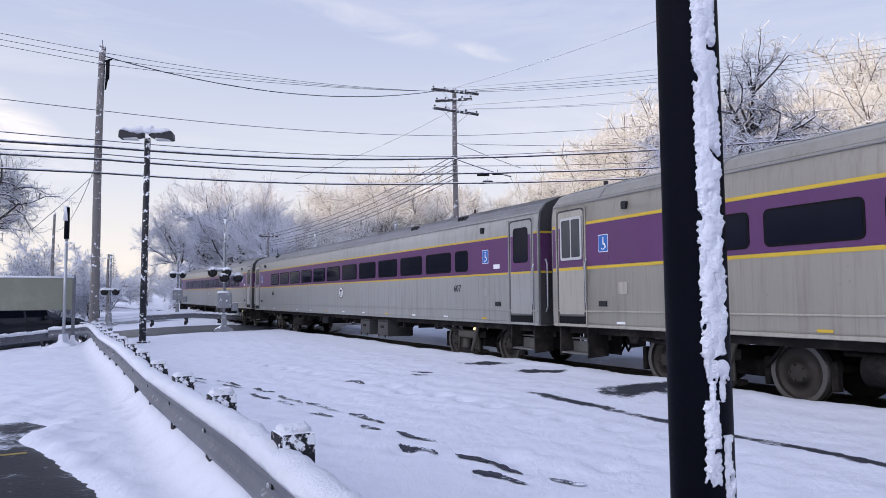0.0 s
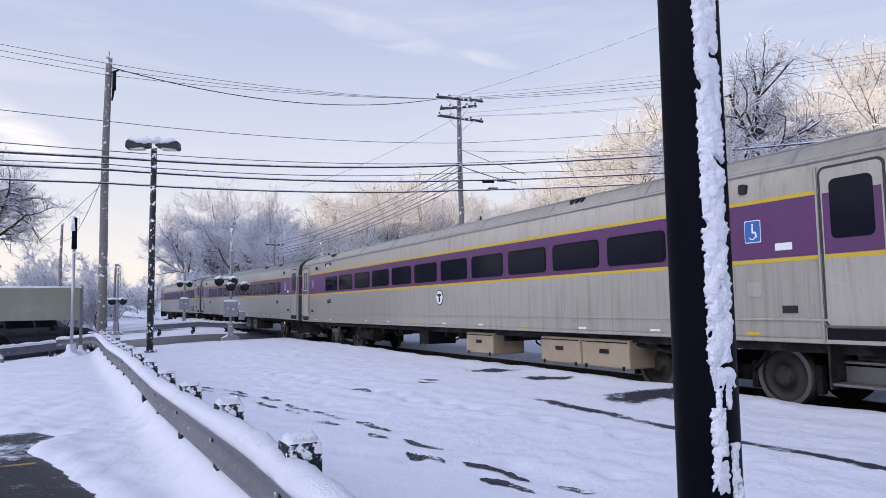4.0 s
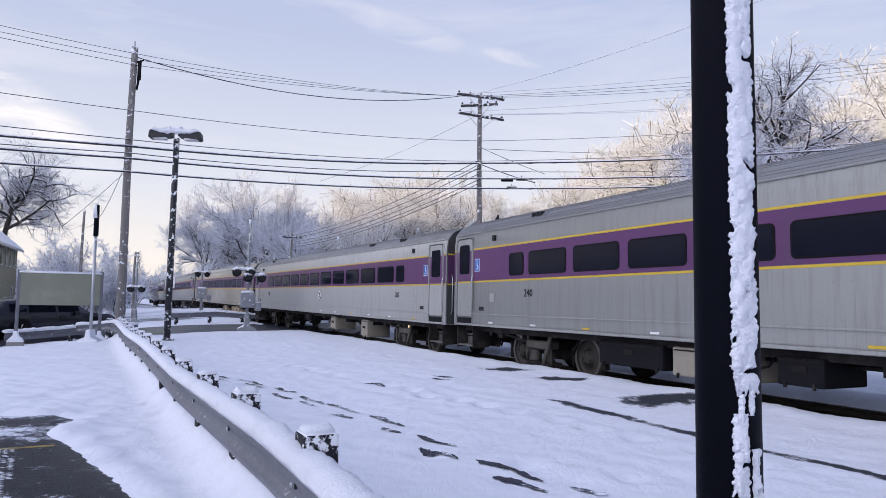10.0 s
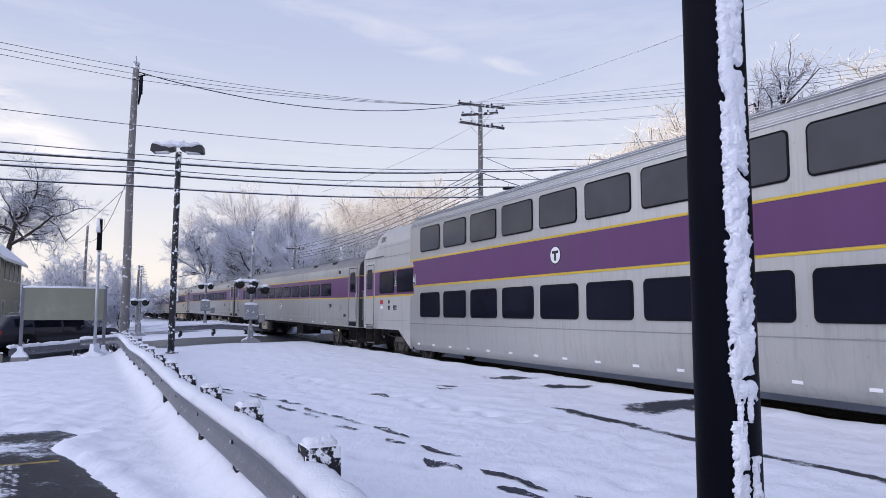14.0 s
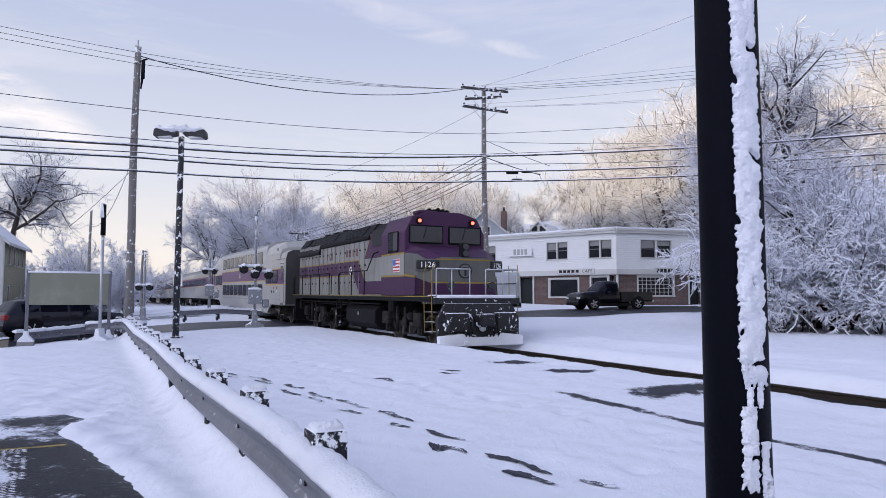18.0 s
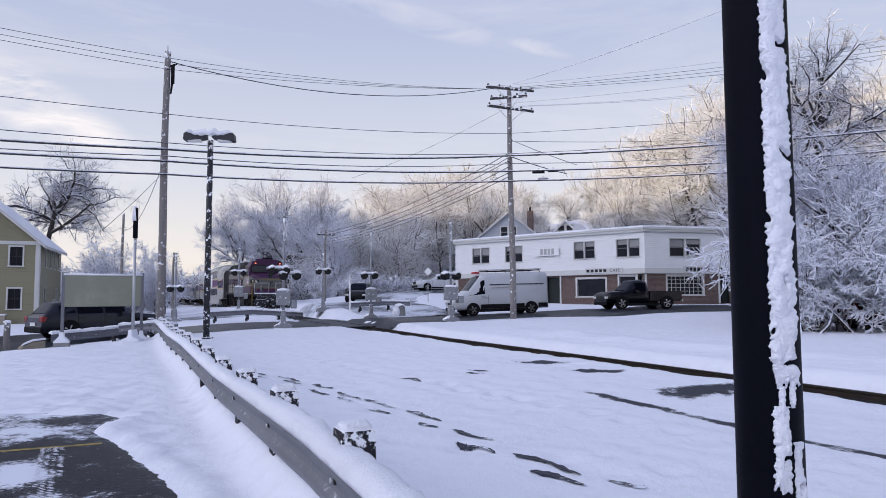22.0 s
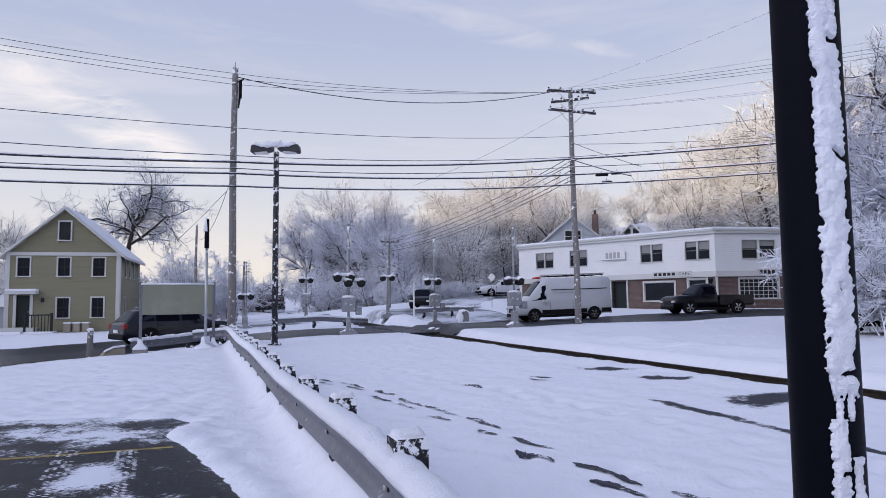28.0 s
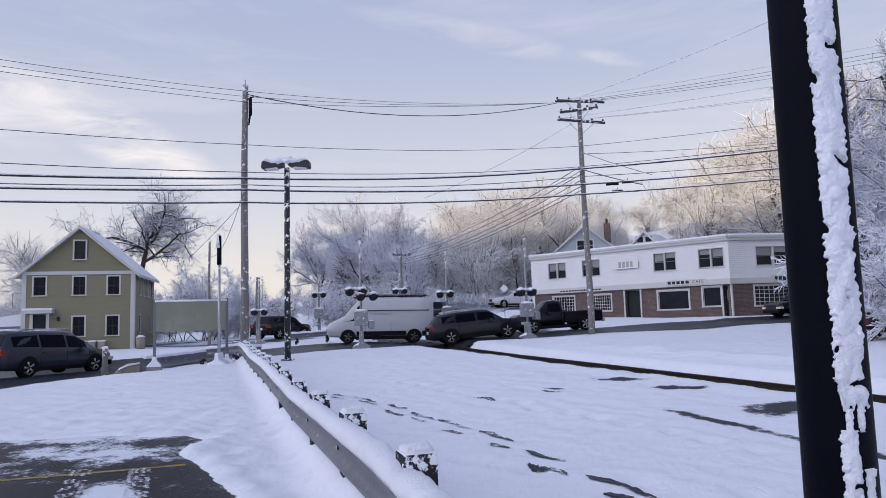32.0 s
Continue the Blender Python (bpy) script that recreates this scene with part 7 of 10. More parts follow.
# side handrails and ladder
for sgn in (1, -1):
    bm = bmesh.new()
    y = 1.52 * sgn
    for k in range(8):
        x = 8.2 - k * 1.5
        rod(bm, (x, y, 1.6), (x, y, 2.55), 0.02, 0.02, 6)
    tube(bm, [(8.4, y, 1.6), (8.4, y, 2.45), (8.1, y, 2.55), (2.2, y, 2.55), (1.9, y, 2.45), (1.9, y, 1.65)], 0.022)
    tube(bm, [(0.9, y, 1.65), (0.9, y, 2.45), (0.6, y, 2.55), (-2.6, y, 2.55), (-3.3, y, 3.15), (-3.6, y * 0.95, 3.2)], 0.022)
    part("handrail", bm, M_black, loco, "dark walkway handrail")
    bm = bmesh.new()
    for x in (0.45, 1.0):
        rod(bm, (x, y, 0.35), (x, y, 1.6), 0.025, 0.025, 6)
    for z in (0.42, 0.75, 1.08, 1.4):
        box(bm, 0.45, 1.0, min(y, y - 0.16 * sgn), max(y, y - 0.16 * sgn), z, z + 0.03)
    part("side_ladder", bm, M_black, loco)
tank = [(1.22, 1.25), (1.42, 1.05), (1.42, 0.62), (1.15, 0.36), (-1.15, 0.36), (-1.42, 0.62), (-1.42, 1.05), (-1.22, 1.25)]
tk = part("fuel_tank", ex(tank, "x", -3.2, 0.1, 0.03), M_black, loco, "black fuel tank")
part("fuel_gauge", ex(disc(-1.4, 0.92, 0.07, 14), "y", 1.41, 1.44), M_galv, tk)
bm = bmesh.new()
for x in (8.3, -4.2, 0.4):
    box(bm, x - 0.25, x + 0.25, -1.2, 1.2, 0.9, 1.46, 0.03)
rod(bm, (-3.4, 1.3, 1.32), (7.5, 1.3, 1.32), 0.04, 0.04, 6)
rod(bm, (-3.4, 1.15, 1.22), (7.5, 1.15, 1.22), 0.03, 0.03, 6)
part("underframe", bm, M_under, loco)
part("end_pilot", ex([(1.42, 0.3), (1.42, 1.4), (-1.42, 1.4), (-1.42, 0.3)], "x", 8.4, 8.55, 0.02), M_black, loco)
bogie(loco, 5.3, 2.75, 0.51, True)
bogie(loco, -5.4, 2.75, 0.51, True)
for bx_ in (5.3, -5.4):
    for k in (-1, 1):
        for sgn in (1, -1):
            bm = bmesh.new()
            box(bm, bx_ + k * 1.37 - 0.3, bx_ + k * 1.37 + 0.3, min(sgn * 1.16, sgn * 1.34), max(sgn * 1.16, sgn * 1.34), 0.62, 1.08, 0.04)
            rod(bm, (bx_ + k * 0.75, sgn * 1.3, 0.95), (bx_ + k * 1.1, sgn * 1.3, 0.95), 0.13, 0.13, 12)
            part("brake_cylinder", bm, M_under, loco)
            part("damper", rd((bx_ + k * 0.35, sgn * 1.28, 0.4), (bx_ + k * 0.35, sgn * 1.28, 1.25), 0.07, 0.07, 8), M_under, loco)

# each car: how far its middle lies from the tail of the second coach, and how far its bogies are from its middle
TRAIN = ((coach_A, 38.55, 9.07), (coach_B, 12.65, 9.07), (coach_C, -13.22, 9.07), (coach_D, -39.10, 9.07), (coach_E, -65.00, 9.07), (coach_F, -90.95, 9.85), (loco, -113.45, 5.35))
TRAIN_T = np.array([0, 2, 4, 6, 8, 10, 12, 14, 16, 18, 20, 23, 28, 32.0])
TRAIN_S = np.array([-18.15, -9.81, 0.39, 11.89, 24.66, 39.09, 55.18, 72.65, 91.2, 110.6, 130.0, 158.0, 201.0, 233.0])


def train_s(t):
    """How far the tail of the second coach has come along the track."""
    m = np.gradient(TRAIN_S, TRAIN_T)
    i = int(np.clip(np.searchsorted(TRAIN_T, t) - 1, 0, len(TRAIN_T) - 2))
    h = TRAIN_T[i + 1] - TRAIN_T[i]
    u = (t - TRAIN_T[i]) / h
    return float((2 * u ** 3 - 3 * u ** 2 + 1) * TRAIN_S[i] + (u ** 3 - 2 * u ** 2 + u) * h * m[i] + (-2 * u ** 3 + 3 * u ** 2) * TRAIN_S[i + 1] + (u ** 3 - u ** 2) * h * m[i + 1])


def on_track(s, half):
    """The pose of a car whose bogies stand at s - half and s + half."""
    ax, ay, az, _ = track(s - half)
    bx0, by0, bz0, _ = track(s + half)
    a, b = Vector((float(ax), float(ay), float(az))), Vector((float(bx0), float(by0), float(bz0)))
    d = (b - a).normalized()
    yv = Vector((0, 0, 1)).cross(d).normalized()
    zv = d.cross(yv)
    m = Matrix((d, yv, zv)).transposed().to_4x4()
    m.translation = (a + b) / 2
    return m


# ---- signals at the crossing ----
M_signal = material("silver_mast", (0.25, 0.26, 0.285), 0.5, 0.3, 0.2, 3, 30, 0.1, snow=0.34, speck=0.06)
M_disc = material("black_lamp_disc", (0.015, 0.015, 0.016), 0.6, 0, 0.2, 5, 30, 0.1, snow=0.35)
M_lens = material("dark_red_lens", (0.12, 0.01, 0.01), 0.25, 0, 0.1, 5, 30, 0.0)


def crossing_signal(x, y, top, turn, lamps=((0.0, 3.0),), buck=True, case=True, gate=True, label="railway crossing signal mast with snow-covered lamps"):
    z = gz(x, y)
    h = top - z
    g = thing("crossing_signal", label, "crossing signal", Matrix.Translation((x, y, z)) @ Matrix.Rotation(radians(turn), 4, "Z"), group="signals at the level crossing")
    part("mast", rd((0, 0, -0.1), (0, 0, h), 0.065, 0.06, 10), M_signal, g)
    part("finial", rd((0, 0, h), (0, 0, h + 0.12), 0.09, 0.03, 10), M_signal, g)
    part("foundation", ex([(-0.48, -0.2), (0.48, -0.2), (0.40, 0.08), (0.15, 0.22), (0.11, 0.26), (0.09, 0.8), (-0.09, 0.8), (-0.11, 0.26), (-0.15, 0.22), (-0.40, 0.08)], "y", -0.26, 0.26, 0.03), M_signal, g, "snow-covered mast foot")
    for dx, zz in lamps:
        arm = part("lamp_arm", rd((dx - 0.58, 0, zz + 0.05), (dx + 0.58, 0, zz + 0.05), 0.045, 0.045, 8), M_signal, g)
        for sx in (-0.31, 0.31):
            for fy in (-1, 1):
                bm = bmesh.new()
                rod(bm, (dx + sx, fy * 0.12, zz - 0.05), (dx + sx, fy * 0.16, zz - 0.05), 0.205, 0.205, 18)
                ld = part("lamp_disc", bm, M_disc, g)
                bm = bmesh.new()
                rod(bm, (dx + sx, fy * 0.15, zz - 0.03), (dx + sx, fy * 0.36, zz + 0.0), 0.13, 0.12, 12)
                part("hood", bm, M_disc, ld)
                part("lens", rd((dx + sx, fy * 0.16, zz - 0.05), (dx + sx, fy * 0.19, zz - 0.05), 0.10, 0.10, 12), M_lens, ld)
            bm = bmesh.new()
            snow_lump(bm, (dx + sx, -0.03, zz + 0.10), 0.20, 0.34, 0.125, dx + sx)
            part("snow_cap", bm, M_snowcap, arm)
        bm = bmesh.new()
        snow_lump(bm, (dx, 0, zz + 0.12), 0.56, 0.09, 0.07, zz)
        part("snow_cap", bm, M_snowcap, arm)
    if buck:
        zc = h - 0.62
        for sg in (1, -1):
            b = part("crossbuck_blade", bx(-0.60, 0.60, -0.095 - 0.012 * sg, -0.075 - 0.012 * sg, -0.11, 0.11, 0.01), M_white, g, "white crossbuck blade edged with snow")
            b.matrix_basis = Matrix.Translation((0, 0, zc)) @ Matrix.Rotation(radians(72), 4, "Z") @ Matrix.Rotation(radians(45 * sg), 4, "Y") @ Matrix.Scale(0.75, 4)
    if case:
        c = part("relay_case", bx(-0.32, 0.32, -0.24, 0.24, 1.05, 1.75, 0.03), M_signal, g, "grey relay case with snow on top")
        bm = bmesh.new()
        snow_lump(bm, (0, 0, 1.78), 0.31, 0.24, 0.08, x)
        part("snow_cap", bm, M_snowcap, c)
    if gate:
        w = part("counterweight", bx(0.35, 0.62, -0.30, 0.30, 0.9, 1.3, 0.05), M_signal, g)
        part("weight_arm", rd((0.1, 0.26, 1.4), (0.55, 0.26, 0.95), 0.04, 0.04, 8), M_signal, w)
    return g


crossing_signal(-4.62, 33.75, 5.45, 12, ((-0.22, 2.75), (0.30, 2.50)), label="double-headed crossing signal mast, lamps buried in snow")
crossing_signal(3.62, 35.6, 5.5, 14, ((0.0, 2.35),), label="crossing signal mast in front of the road, snow on its lamps")
crossing_signal(-0.55, 42.6, 5.6, 8, ((-0.1, 2.6),))
crossing_signal(-10.0, 50.5, 5.2, 10, ((0.0, 2.8),))
crossing_signal(-3.9, 48.4, 4.7, 10, ((0.0, 2.65),), False, False, False, "slim signal post with two snowy lamps")
crossing_signal(-12.9, 45.3, 4.4, 10, ((0.0, 2.1),), False, False, False, "slim signal post with two dark lamps")


def plate_sign(x, y, w, h, zc, turn, kind_, label):
    z = gz(x, y)
    s = thing("road_sign", label, "sign", Matrix.Translation((x, y, z)) @ Matrix.Rotation(radians(turn), 4, "Z"))
    part("post", rd((0, 0, -0.1), (0, 0, zc + h / 2 + 0.1), 0.03, 0.03, 8), M_signal, s)
    pl = part("plate", bx(-w / 2, w / 2, -0.055, -0.035, zc - h / 2, zc + h / 2, 0.006), M_white, s)
    if kind_ == "arrow":
        bm = ex([(-0.15, zc - 0.02), (-0.02, zc + 0.2), (0.02, zc + 0.2), (-0.08, zc - 0.02)], "y", -0.060, -0.056)
        extrude(bm, [(0.02, zc + 0.0), (0.18, zc + 0.24), (0.22, zc + 0.2), (0.08, zc - 0.04)], "y", -0.060, -0.056)
        part("marks", bm, M_ink, pl, "black slanted bars")
        part("bar", bx(-0.2, 0.2, -0.060, -0.056, zc - 0.3, zc - 0.22), M_ink, pl)
    return s


plate_sign(-12.0, 49.9, 0.6, 0.85, 2.35, 5, "arrow", "white road sign with black slanted bars beside the track")
d = plate_sign(4.0, 57.5, 0.5, 0.5, 2.5, 5, "", "small diamond road sign covered in snow")
[o for o in d.children if o.name.startswith("plate")][0].matrix_basis = Matrix.Translation((0, 0, 2.5)) @ Matrix.Rotation(radians(45), 4, "Y") @ Matrix.Translation((0, 0, -2.5))
mk = thing("marker_post", "thin white marker post in the snow", "post", pose(-2.0, 46.6, gz(-2.0, 46.6)))
part("stake", bx(-0.05, 0.05, -0.02, 0.02, -0.1, 2.4, 0.01), M_white, mk)
cb = thing("control_box", "small tilted concrete box half buried in snow", "box", Matrix.Translation((1.2, 43.7, gz(1.2, 43.7) - 0.05)) @ Matrix.Rotation(0.3, 4, "Z"))
part("body", ex([(-0.34, -0.1), (0.36, -0.1), (0.30, 0.62), (0.10, 0.78), (-0.08, 0.70)], "y", -0.28, 0.28, 0.05), M_conc, cb)
bm = bmesh.new()
snow_lump(bm, (0.04, 0, 0.70), 0.30, 0.29, 0.14, 3.0)
snow_lump(bm, (-0.22, -0.06, 0.30), 0.26, 0.30, 0.36, 5.0)
part("snow_cap", bm, M_snowcap, cb)

# stubby wooden post with a bent plate at the end of the bend's rail
M_log = material("weathered_grey_log", (0.15, 0.14, 0.135), 0.85, 0, 0.3, 3, 30, 0.4, stretch=(5, 5, 0.5), snow=0.25, speck=0.06)
sp = thing("bollard", "short frosted wooden bollard with a snow cap", "bollard", pose(-12.30, 24.2, gz(-12.30, 24.2)))
part("log", rd((0, 0, -0.2), (0.02, 0, 0.95), 0.10, 0.095, 12), M_log, sp)
bm = bmesh.new()
snow_lump(bm, (0.02, 0, 0.98), 0.12, 0.12, 0.06, 1.0)
part("snow_cap", bm, M_snowcap, sp)


# ---- buildings ----
def siding(name, rgb, pitch=0.115, rough=0.6):
    """Painted lap boards: a shallow saw-tooth relief up the wall."""
    m, n, l, b = nodes_of(name)
    tc = n.new("ShaderNodeTexCoord")
    sep = n.new("ShaderNodeSeparateXYZ")
    l.new(tc.outputs["Object"], sep.inputs[0])
    saw = math_node(n, l, "FRACT", math_node(n, l, "DIVIDE", sep.outputs["Z"], pitch), 0.0)
    big = noise_node(n, l, 0.8, 5, 0.6)
    fine = noise_node(n, l, 6.0, 4, 0.6, stretch=(0.3, 0.3, 6))
    col = mix_node(n, l, big, tuple(c * 0.90 for c in rgb), tuple(min(1, c * 1.06) for c in rgb))
    col = mix_node(n, l, math_node(n, l, "MULTIPLY", fine, 0.18), col, tuple(c * 0.7 for c in rgb))
    l.new(col, b.inputs["Base Color"])
    b.inputs["Roughness"].default_value = rough
    bp = n.new("ShaderNodeBump")
    bp.inputs["Strength"].default_value, bp.inputs["Distance"].default_value = 1.0, 0.045
    bp.invert = True
    l.new(saw, bp.inputs["Height"])
    l.new(bp.outputs["Normal"], b.inputs["Normal"])
    return m


def brick_wall(name):
    m, n, l, b = nodes_of(name)
    tc = n.new("ShaderNodeTexCoord")
    mp = n.new("ShaderNodeMapping")
    mp.inputs["Rotation"].default_value = (radians(90), 0, 0)
    br = n.new("ShaderNodeTexBrick")
    br.inputs["Scale"].default_value = 1.0
    br.inputs["Brick Width"].default_value, br.inputs["Row Height"].default_value = 0.24, 0.09
    br.inputs["Mortar Size"].default_value = 0.008
    br.inputs["Color1"].default_value = (0.085, 0.050, 0.044, 1)
    br.inputs["Color2"].default_value = (0.135, 0.082, 0.070, 1)
    br.inputs["Mortar"].default_value = (0.17, 0.155, 0.15, 1)
    l.new(tc.outputs["Object"], mp.inputs["Vector"])
    l.new(mp.outputs["Vector"], br.inputs["Vector"])
    big = noise_node(n, l, 1.5, 6, 0.7)
    l.new(mix_node(n, l, math_node(n, l, "MULTIPLY", ramp_node(n, l, big, 0.4, 0.7), 0.5), br.outputs["Color"], (0.055, 0.038, 0.034)), b.inputs["Base Color"])
    b.inputs["Roughness"].default_value = 0.85
    bp = n.new("ShaderNodeBump")
    bp.inputs["Strength"].default_value, bp.inputs["Distance"].default_value, bp.invert = 0.6, 0.01, True
    l.new(br.outputs["Fac"], bp.inputs["Height"])
    l.new(bp.outputs["Normal"], b.inputs["Normal"])
    return m


M_yellowside = siding("pale_yellow_siding", (0.215, 0.20, 0.125))
M_whiteside = siding("white_siding", (0.67, 0.68, 0.70), 0.14)
M_greyside = siding("blue_grey_siding", (0.36, 0.39, 0.44), 0.14)
M_brick = brick_wall("brown_brick")
M_trim = material("white_trim", (0.52, 0.52, 0.51), 0.5, 0, 0.06, 2, 30, 0.05)
M_darkdoor = material("dark_green_door", (0.013, 0.018, 0.019), 0.5, 0, 0.2, 2, 30, 0.1)
M_shade = glass("window_glass", (0.012, 0.013, 0.016), 0.05, 0.10)
M_greyfaint = material("faint_grey_lettering", (0.36, 0.36, 0.36), 0.6, 0, 0.1, 3, 30, 0.0)
M_sash = material("dark_window_sash", (0.030, 0.024, 0.024), 0.5, 0, 0.15, 3, 30, 0.05)
M_greysash = material("grey_window_sash", (0.16, 0.16, 0.16), 0.5, 0, 0.15, 3, 30, 0.05)
M_curtain = material("pale_blind", (0.26, 0.26, 0.26), 0.8, 0, 0.08, 2, 20, 0.1)


def wall_open(bm, w, z0, z1, holes, t):
    """A wall w wide in the xz plane, its front at y = 0, with openings right through it."""
    xs = sorted({0.0, w, *[v for h in holes for v in h[:2]]})
    zs = sorted({z0, z1, *[v for h in holes for v in h[2:4]]})
    for i in range(len(xs) - 1):
        for j in range(len(zs) - 1):
            cx, cz = (xs[i] + xs[i + 1]) / 2, (zs[j] + zs[j + 1]) / 2
            if any(h[0] < cx < h[1] and h[2] < cz < h[3] for h in holes):
                continue
            box(bm, xs[i], xs[i + 1], 0.0, t, zs[j], zs[j + 1])
    bmesh.ops.remove_doubles(bm, verts=bm.verts, dist=0.0005)
    return bm


def sash(parent, m, x0, x1, z0, z1, cols=2, rows=2, frame=0.10, blind=0.0, sill=True, trim=None, bars=None):
    """A sash window set in its opening: casing, sill, bars and panes."""
    w = part("window", bmesh.new(), M_trim, parent)
    w.matrix_basis = m
    tr = trim or M_trim
    bm = bmesh.new()
    f = frame
    box(bm, x0 - f, x0, -0.03, 0.05, z0 - f * 0.5, z1 + f)
    box(bm, x1, x1 + f, -0.03, 0.05, z0 - f * 0.5, z1 + f)
    box(bm, x0, x1, -0.03, 0.05, z1, z1 + f)
    part("casing", bm, tr, w)
    if sill:
        part("sill", bx(x0 - f - 0.03, x1 + f + 0.03, -0.07, 0.05, z0 - 0.07, z0, 0.008), tr, w)
    bm = bmesh.new()
    for k in range(1, cols):
        x = x0 + (x1 - x0) * k / cols
        box(bm, x - 0.014, x + 0.014, 0.055, 0.08, z0, z1)
    for k in range(1, rows):
        z = z0 + (z1 - z0) * k / rows
        hh = 0.025 if k * 2 == rows else 0.014
        box(bm, x0, x1, 0.050, 0.085, z - hh, z + hh)
    box(bm, x0, x1, 0.05, 0.09, z0, z0 + 0.05)
    box(bm, x0, x1, 0.05, 0.09, z1 - 0.04, z1)
    box(bm, x0, x0 + 0.04, 0.05, 0.09, z0 + 0.05, z1 - 0.04)
    box(bm, x1 - 0.04, x1, 0.05, 0.09, z0 + 0.05, z1 - 0.04)
    part("sash", bm, bars or tr, w)
    part("pane", bx(x0, x1, 0.092, 0.10, z0, z1), M_shade, w)
    if blind > 0:
        part("blind", bx(x0, x1, 0.0905, 0.0915, z1 - (z1 - z0) * blind, z1), M_curtain, w)
    return w


# yellow house beyond the bend
HX, HY = -28.0, 44.25
HM = Matrix.Translation((HX, HY, 0.0)) @ Matrix.Rotation(math.atan2(0.26, 0.966), 4, "Z")
house = thing("house", "pale yellow clapboard house with white trim and a snowy gable roof", "house", HM)
HWD, HD, HE, HA = 6.75, 8.0, 5.15, 8.1
fw = [(0.67, 1.37, 3.70, 4.88), (3.02, 3.72, 3.70, 4.88), (5.10, 5.80, 3.70, 4.88), (3.02, 3.72, 1.0, 2.26), (5.07, 5.77, 1.0, 2.26), (0.68, 1.45, 0.45, 2.45)]
part("wall", wall_open(bmesh.new(), HWD, -0.3, HE, fw, 0.2), M_yellowside, house)
bm = ex([(0, HE), (HWD, HE), (HWD / 2, HA)], "y", 0.0, 0.2)
part("gable", bm, M_yellowside, house)
sw = [(1.4 + 1.6 * k, 1.95 + 1.6 * k, 3.7, 4.85) for k in range(4)] + [(1.4, 1.95, 1.1, 2.3), (6.0, 6.55, 1.1, 2.3)]
side_wall = part("wall", wall_open(bmesh.new(), HD - 0.2, -0.3, HE, sw, 0.2), M_yellowside, house)
SM = Matrix.Translation((HWD, 0.2, 0)) @ Matrix.Rotation(radians(90), 4, "Z")
side_wall.matrix_basis = SM
part("wall", bx(0, 0.2, 0.2, HD, -0.3, HE), M_yellowside, house)
part("wall", bx(0.2, HWD - 0.2, HD - 0.2, HD, -0.3, HE), M_yellowside, house)
part("floor_slab", bx(0.2, HWD - 0.2, 0.2, HD - 0.2, 2.7, 2.9), M_trim, house)
for sg in (1, -1):
    c = HWD / 2
    pitch = (HA - HE) / c
    e = c + 0.35
    top = HA + 0.12
    o = [(c, top), (c + sg * e, top - pitch * e), (c + sg * e, top - pitch * e - 0.16), (c, top - 0.18)]
    rf = part("roof", ex(o, "y", -0.35, HD + 0.3), M_trim, house, "white-edged gable roof")
    o2 = [(c, top + 0.06), (c + sg * (e - 0.05), top - pitch * (e - 0.05) + 0.05), (c + sg * e, top - pitch * e + 0.01), (c, top + 0.005)]
    part("roof_snow", ex(o2, "y", -0.22, HD + 0.25, 0.015), M_snowcap, rf, "layer of snow on the roof")
part("frieze", bx(-0.02, HWD + 0.02, -0.05, 0.0, HE - 0.12, HE + 0.10), M_trim, house)
for x in (-0.02, HWD - 0.24):
    part("corner_board", bx(x, x + 0.26, -0.03, 0.0, -0.3, HE - 0.12), M_trim, house)
part("corner_board", bx(HWD, HWD + 0.03, -0.03, 0.22, -0.3, HE - 0.12), M_trim, house)
for h in fw[:5]:
    sash(house, Matrix.Identity(4), *h, 2, 2, 0.09, bars=M_sash)
sash(house, Matrix.Translation((0, -0.06, 0)), 3.04, 3.72, 6.05, 7.25, 2, 2, 0.09, bars=M_sash)
part("attic_backing", bx(3.04, 3.72, -0.004, 0.0, 6.05, 7.25), M_ink, house)
for h in sw:
    sash(house, SM, *h, 2, 2, 0.05, bars=M_sash)
dr = part("door", bx(0.70, 1.43, 0.08, 0.13, 0.45, 2.43, 0.01), M_darkdoor, house, "dark front door")
part("knob", rd((1.35, 0.08, 1.4), (1.35, 0.02, 1.4), 0.03, 0.03, 8), M_galv, dr)
for x in (0.50, 1.45):
    part("door_jamb", bx(x, x + 0.18, -0.05, 0.02, 0.3, 2.5), M_trim, house)
hd = part("door_hood", bx(0.22, 1.95, -0.65, 0.0, 2.52, 2.72, 0.02), M_trim, house, "white door hood with snow")
part("hood_snow", bx(0.2, 1.97, -0.67, 0.0, 2.715, 2.86, 0.05), M_snowcap, hd)
st = part("steps", bx(0.1, 2.0, -1.1, -0.02, -0.2, 0.40, 0.02), M_trim, house, "white front steps with snow")
part("tread", bx(0.1, 1.4, -1.5, -1.1, -0.2, 0.18, 0.02), M_snowcap, st)
part("tread", bx(0.1, 1.4, -1.9, -1.5, -0.3, 0.02, 0.02), M_snowcap, st)
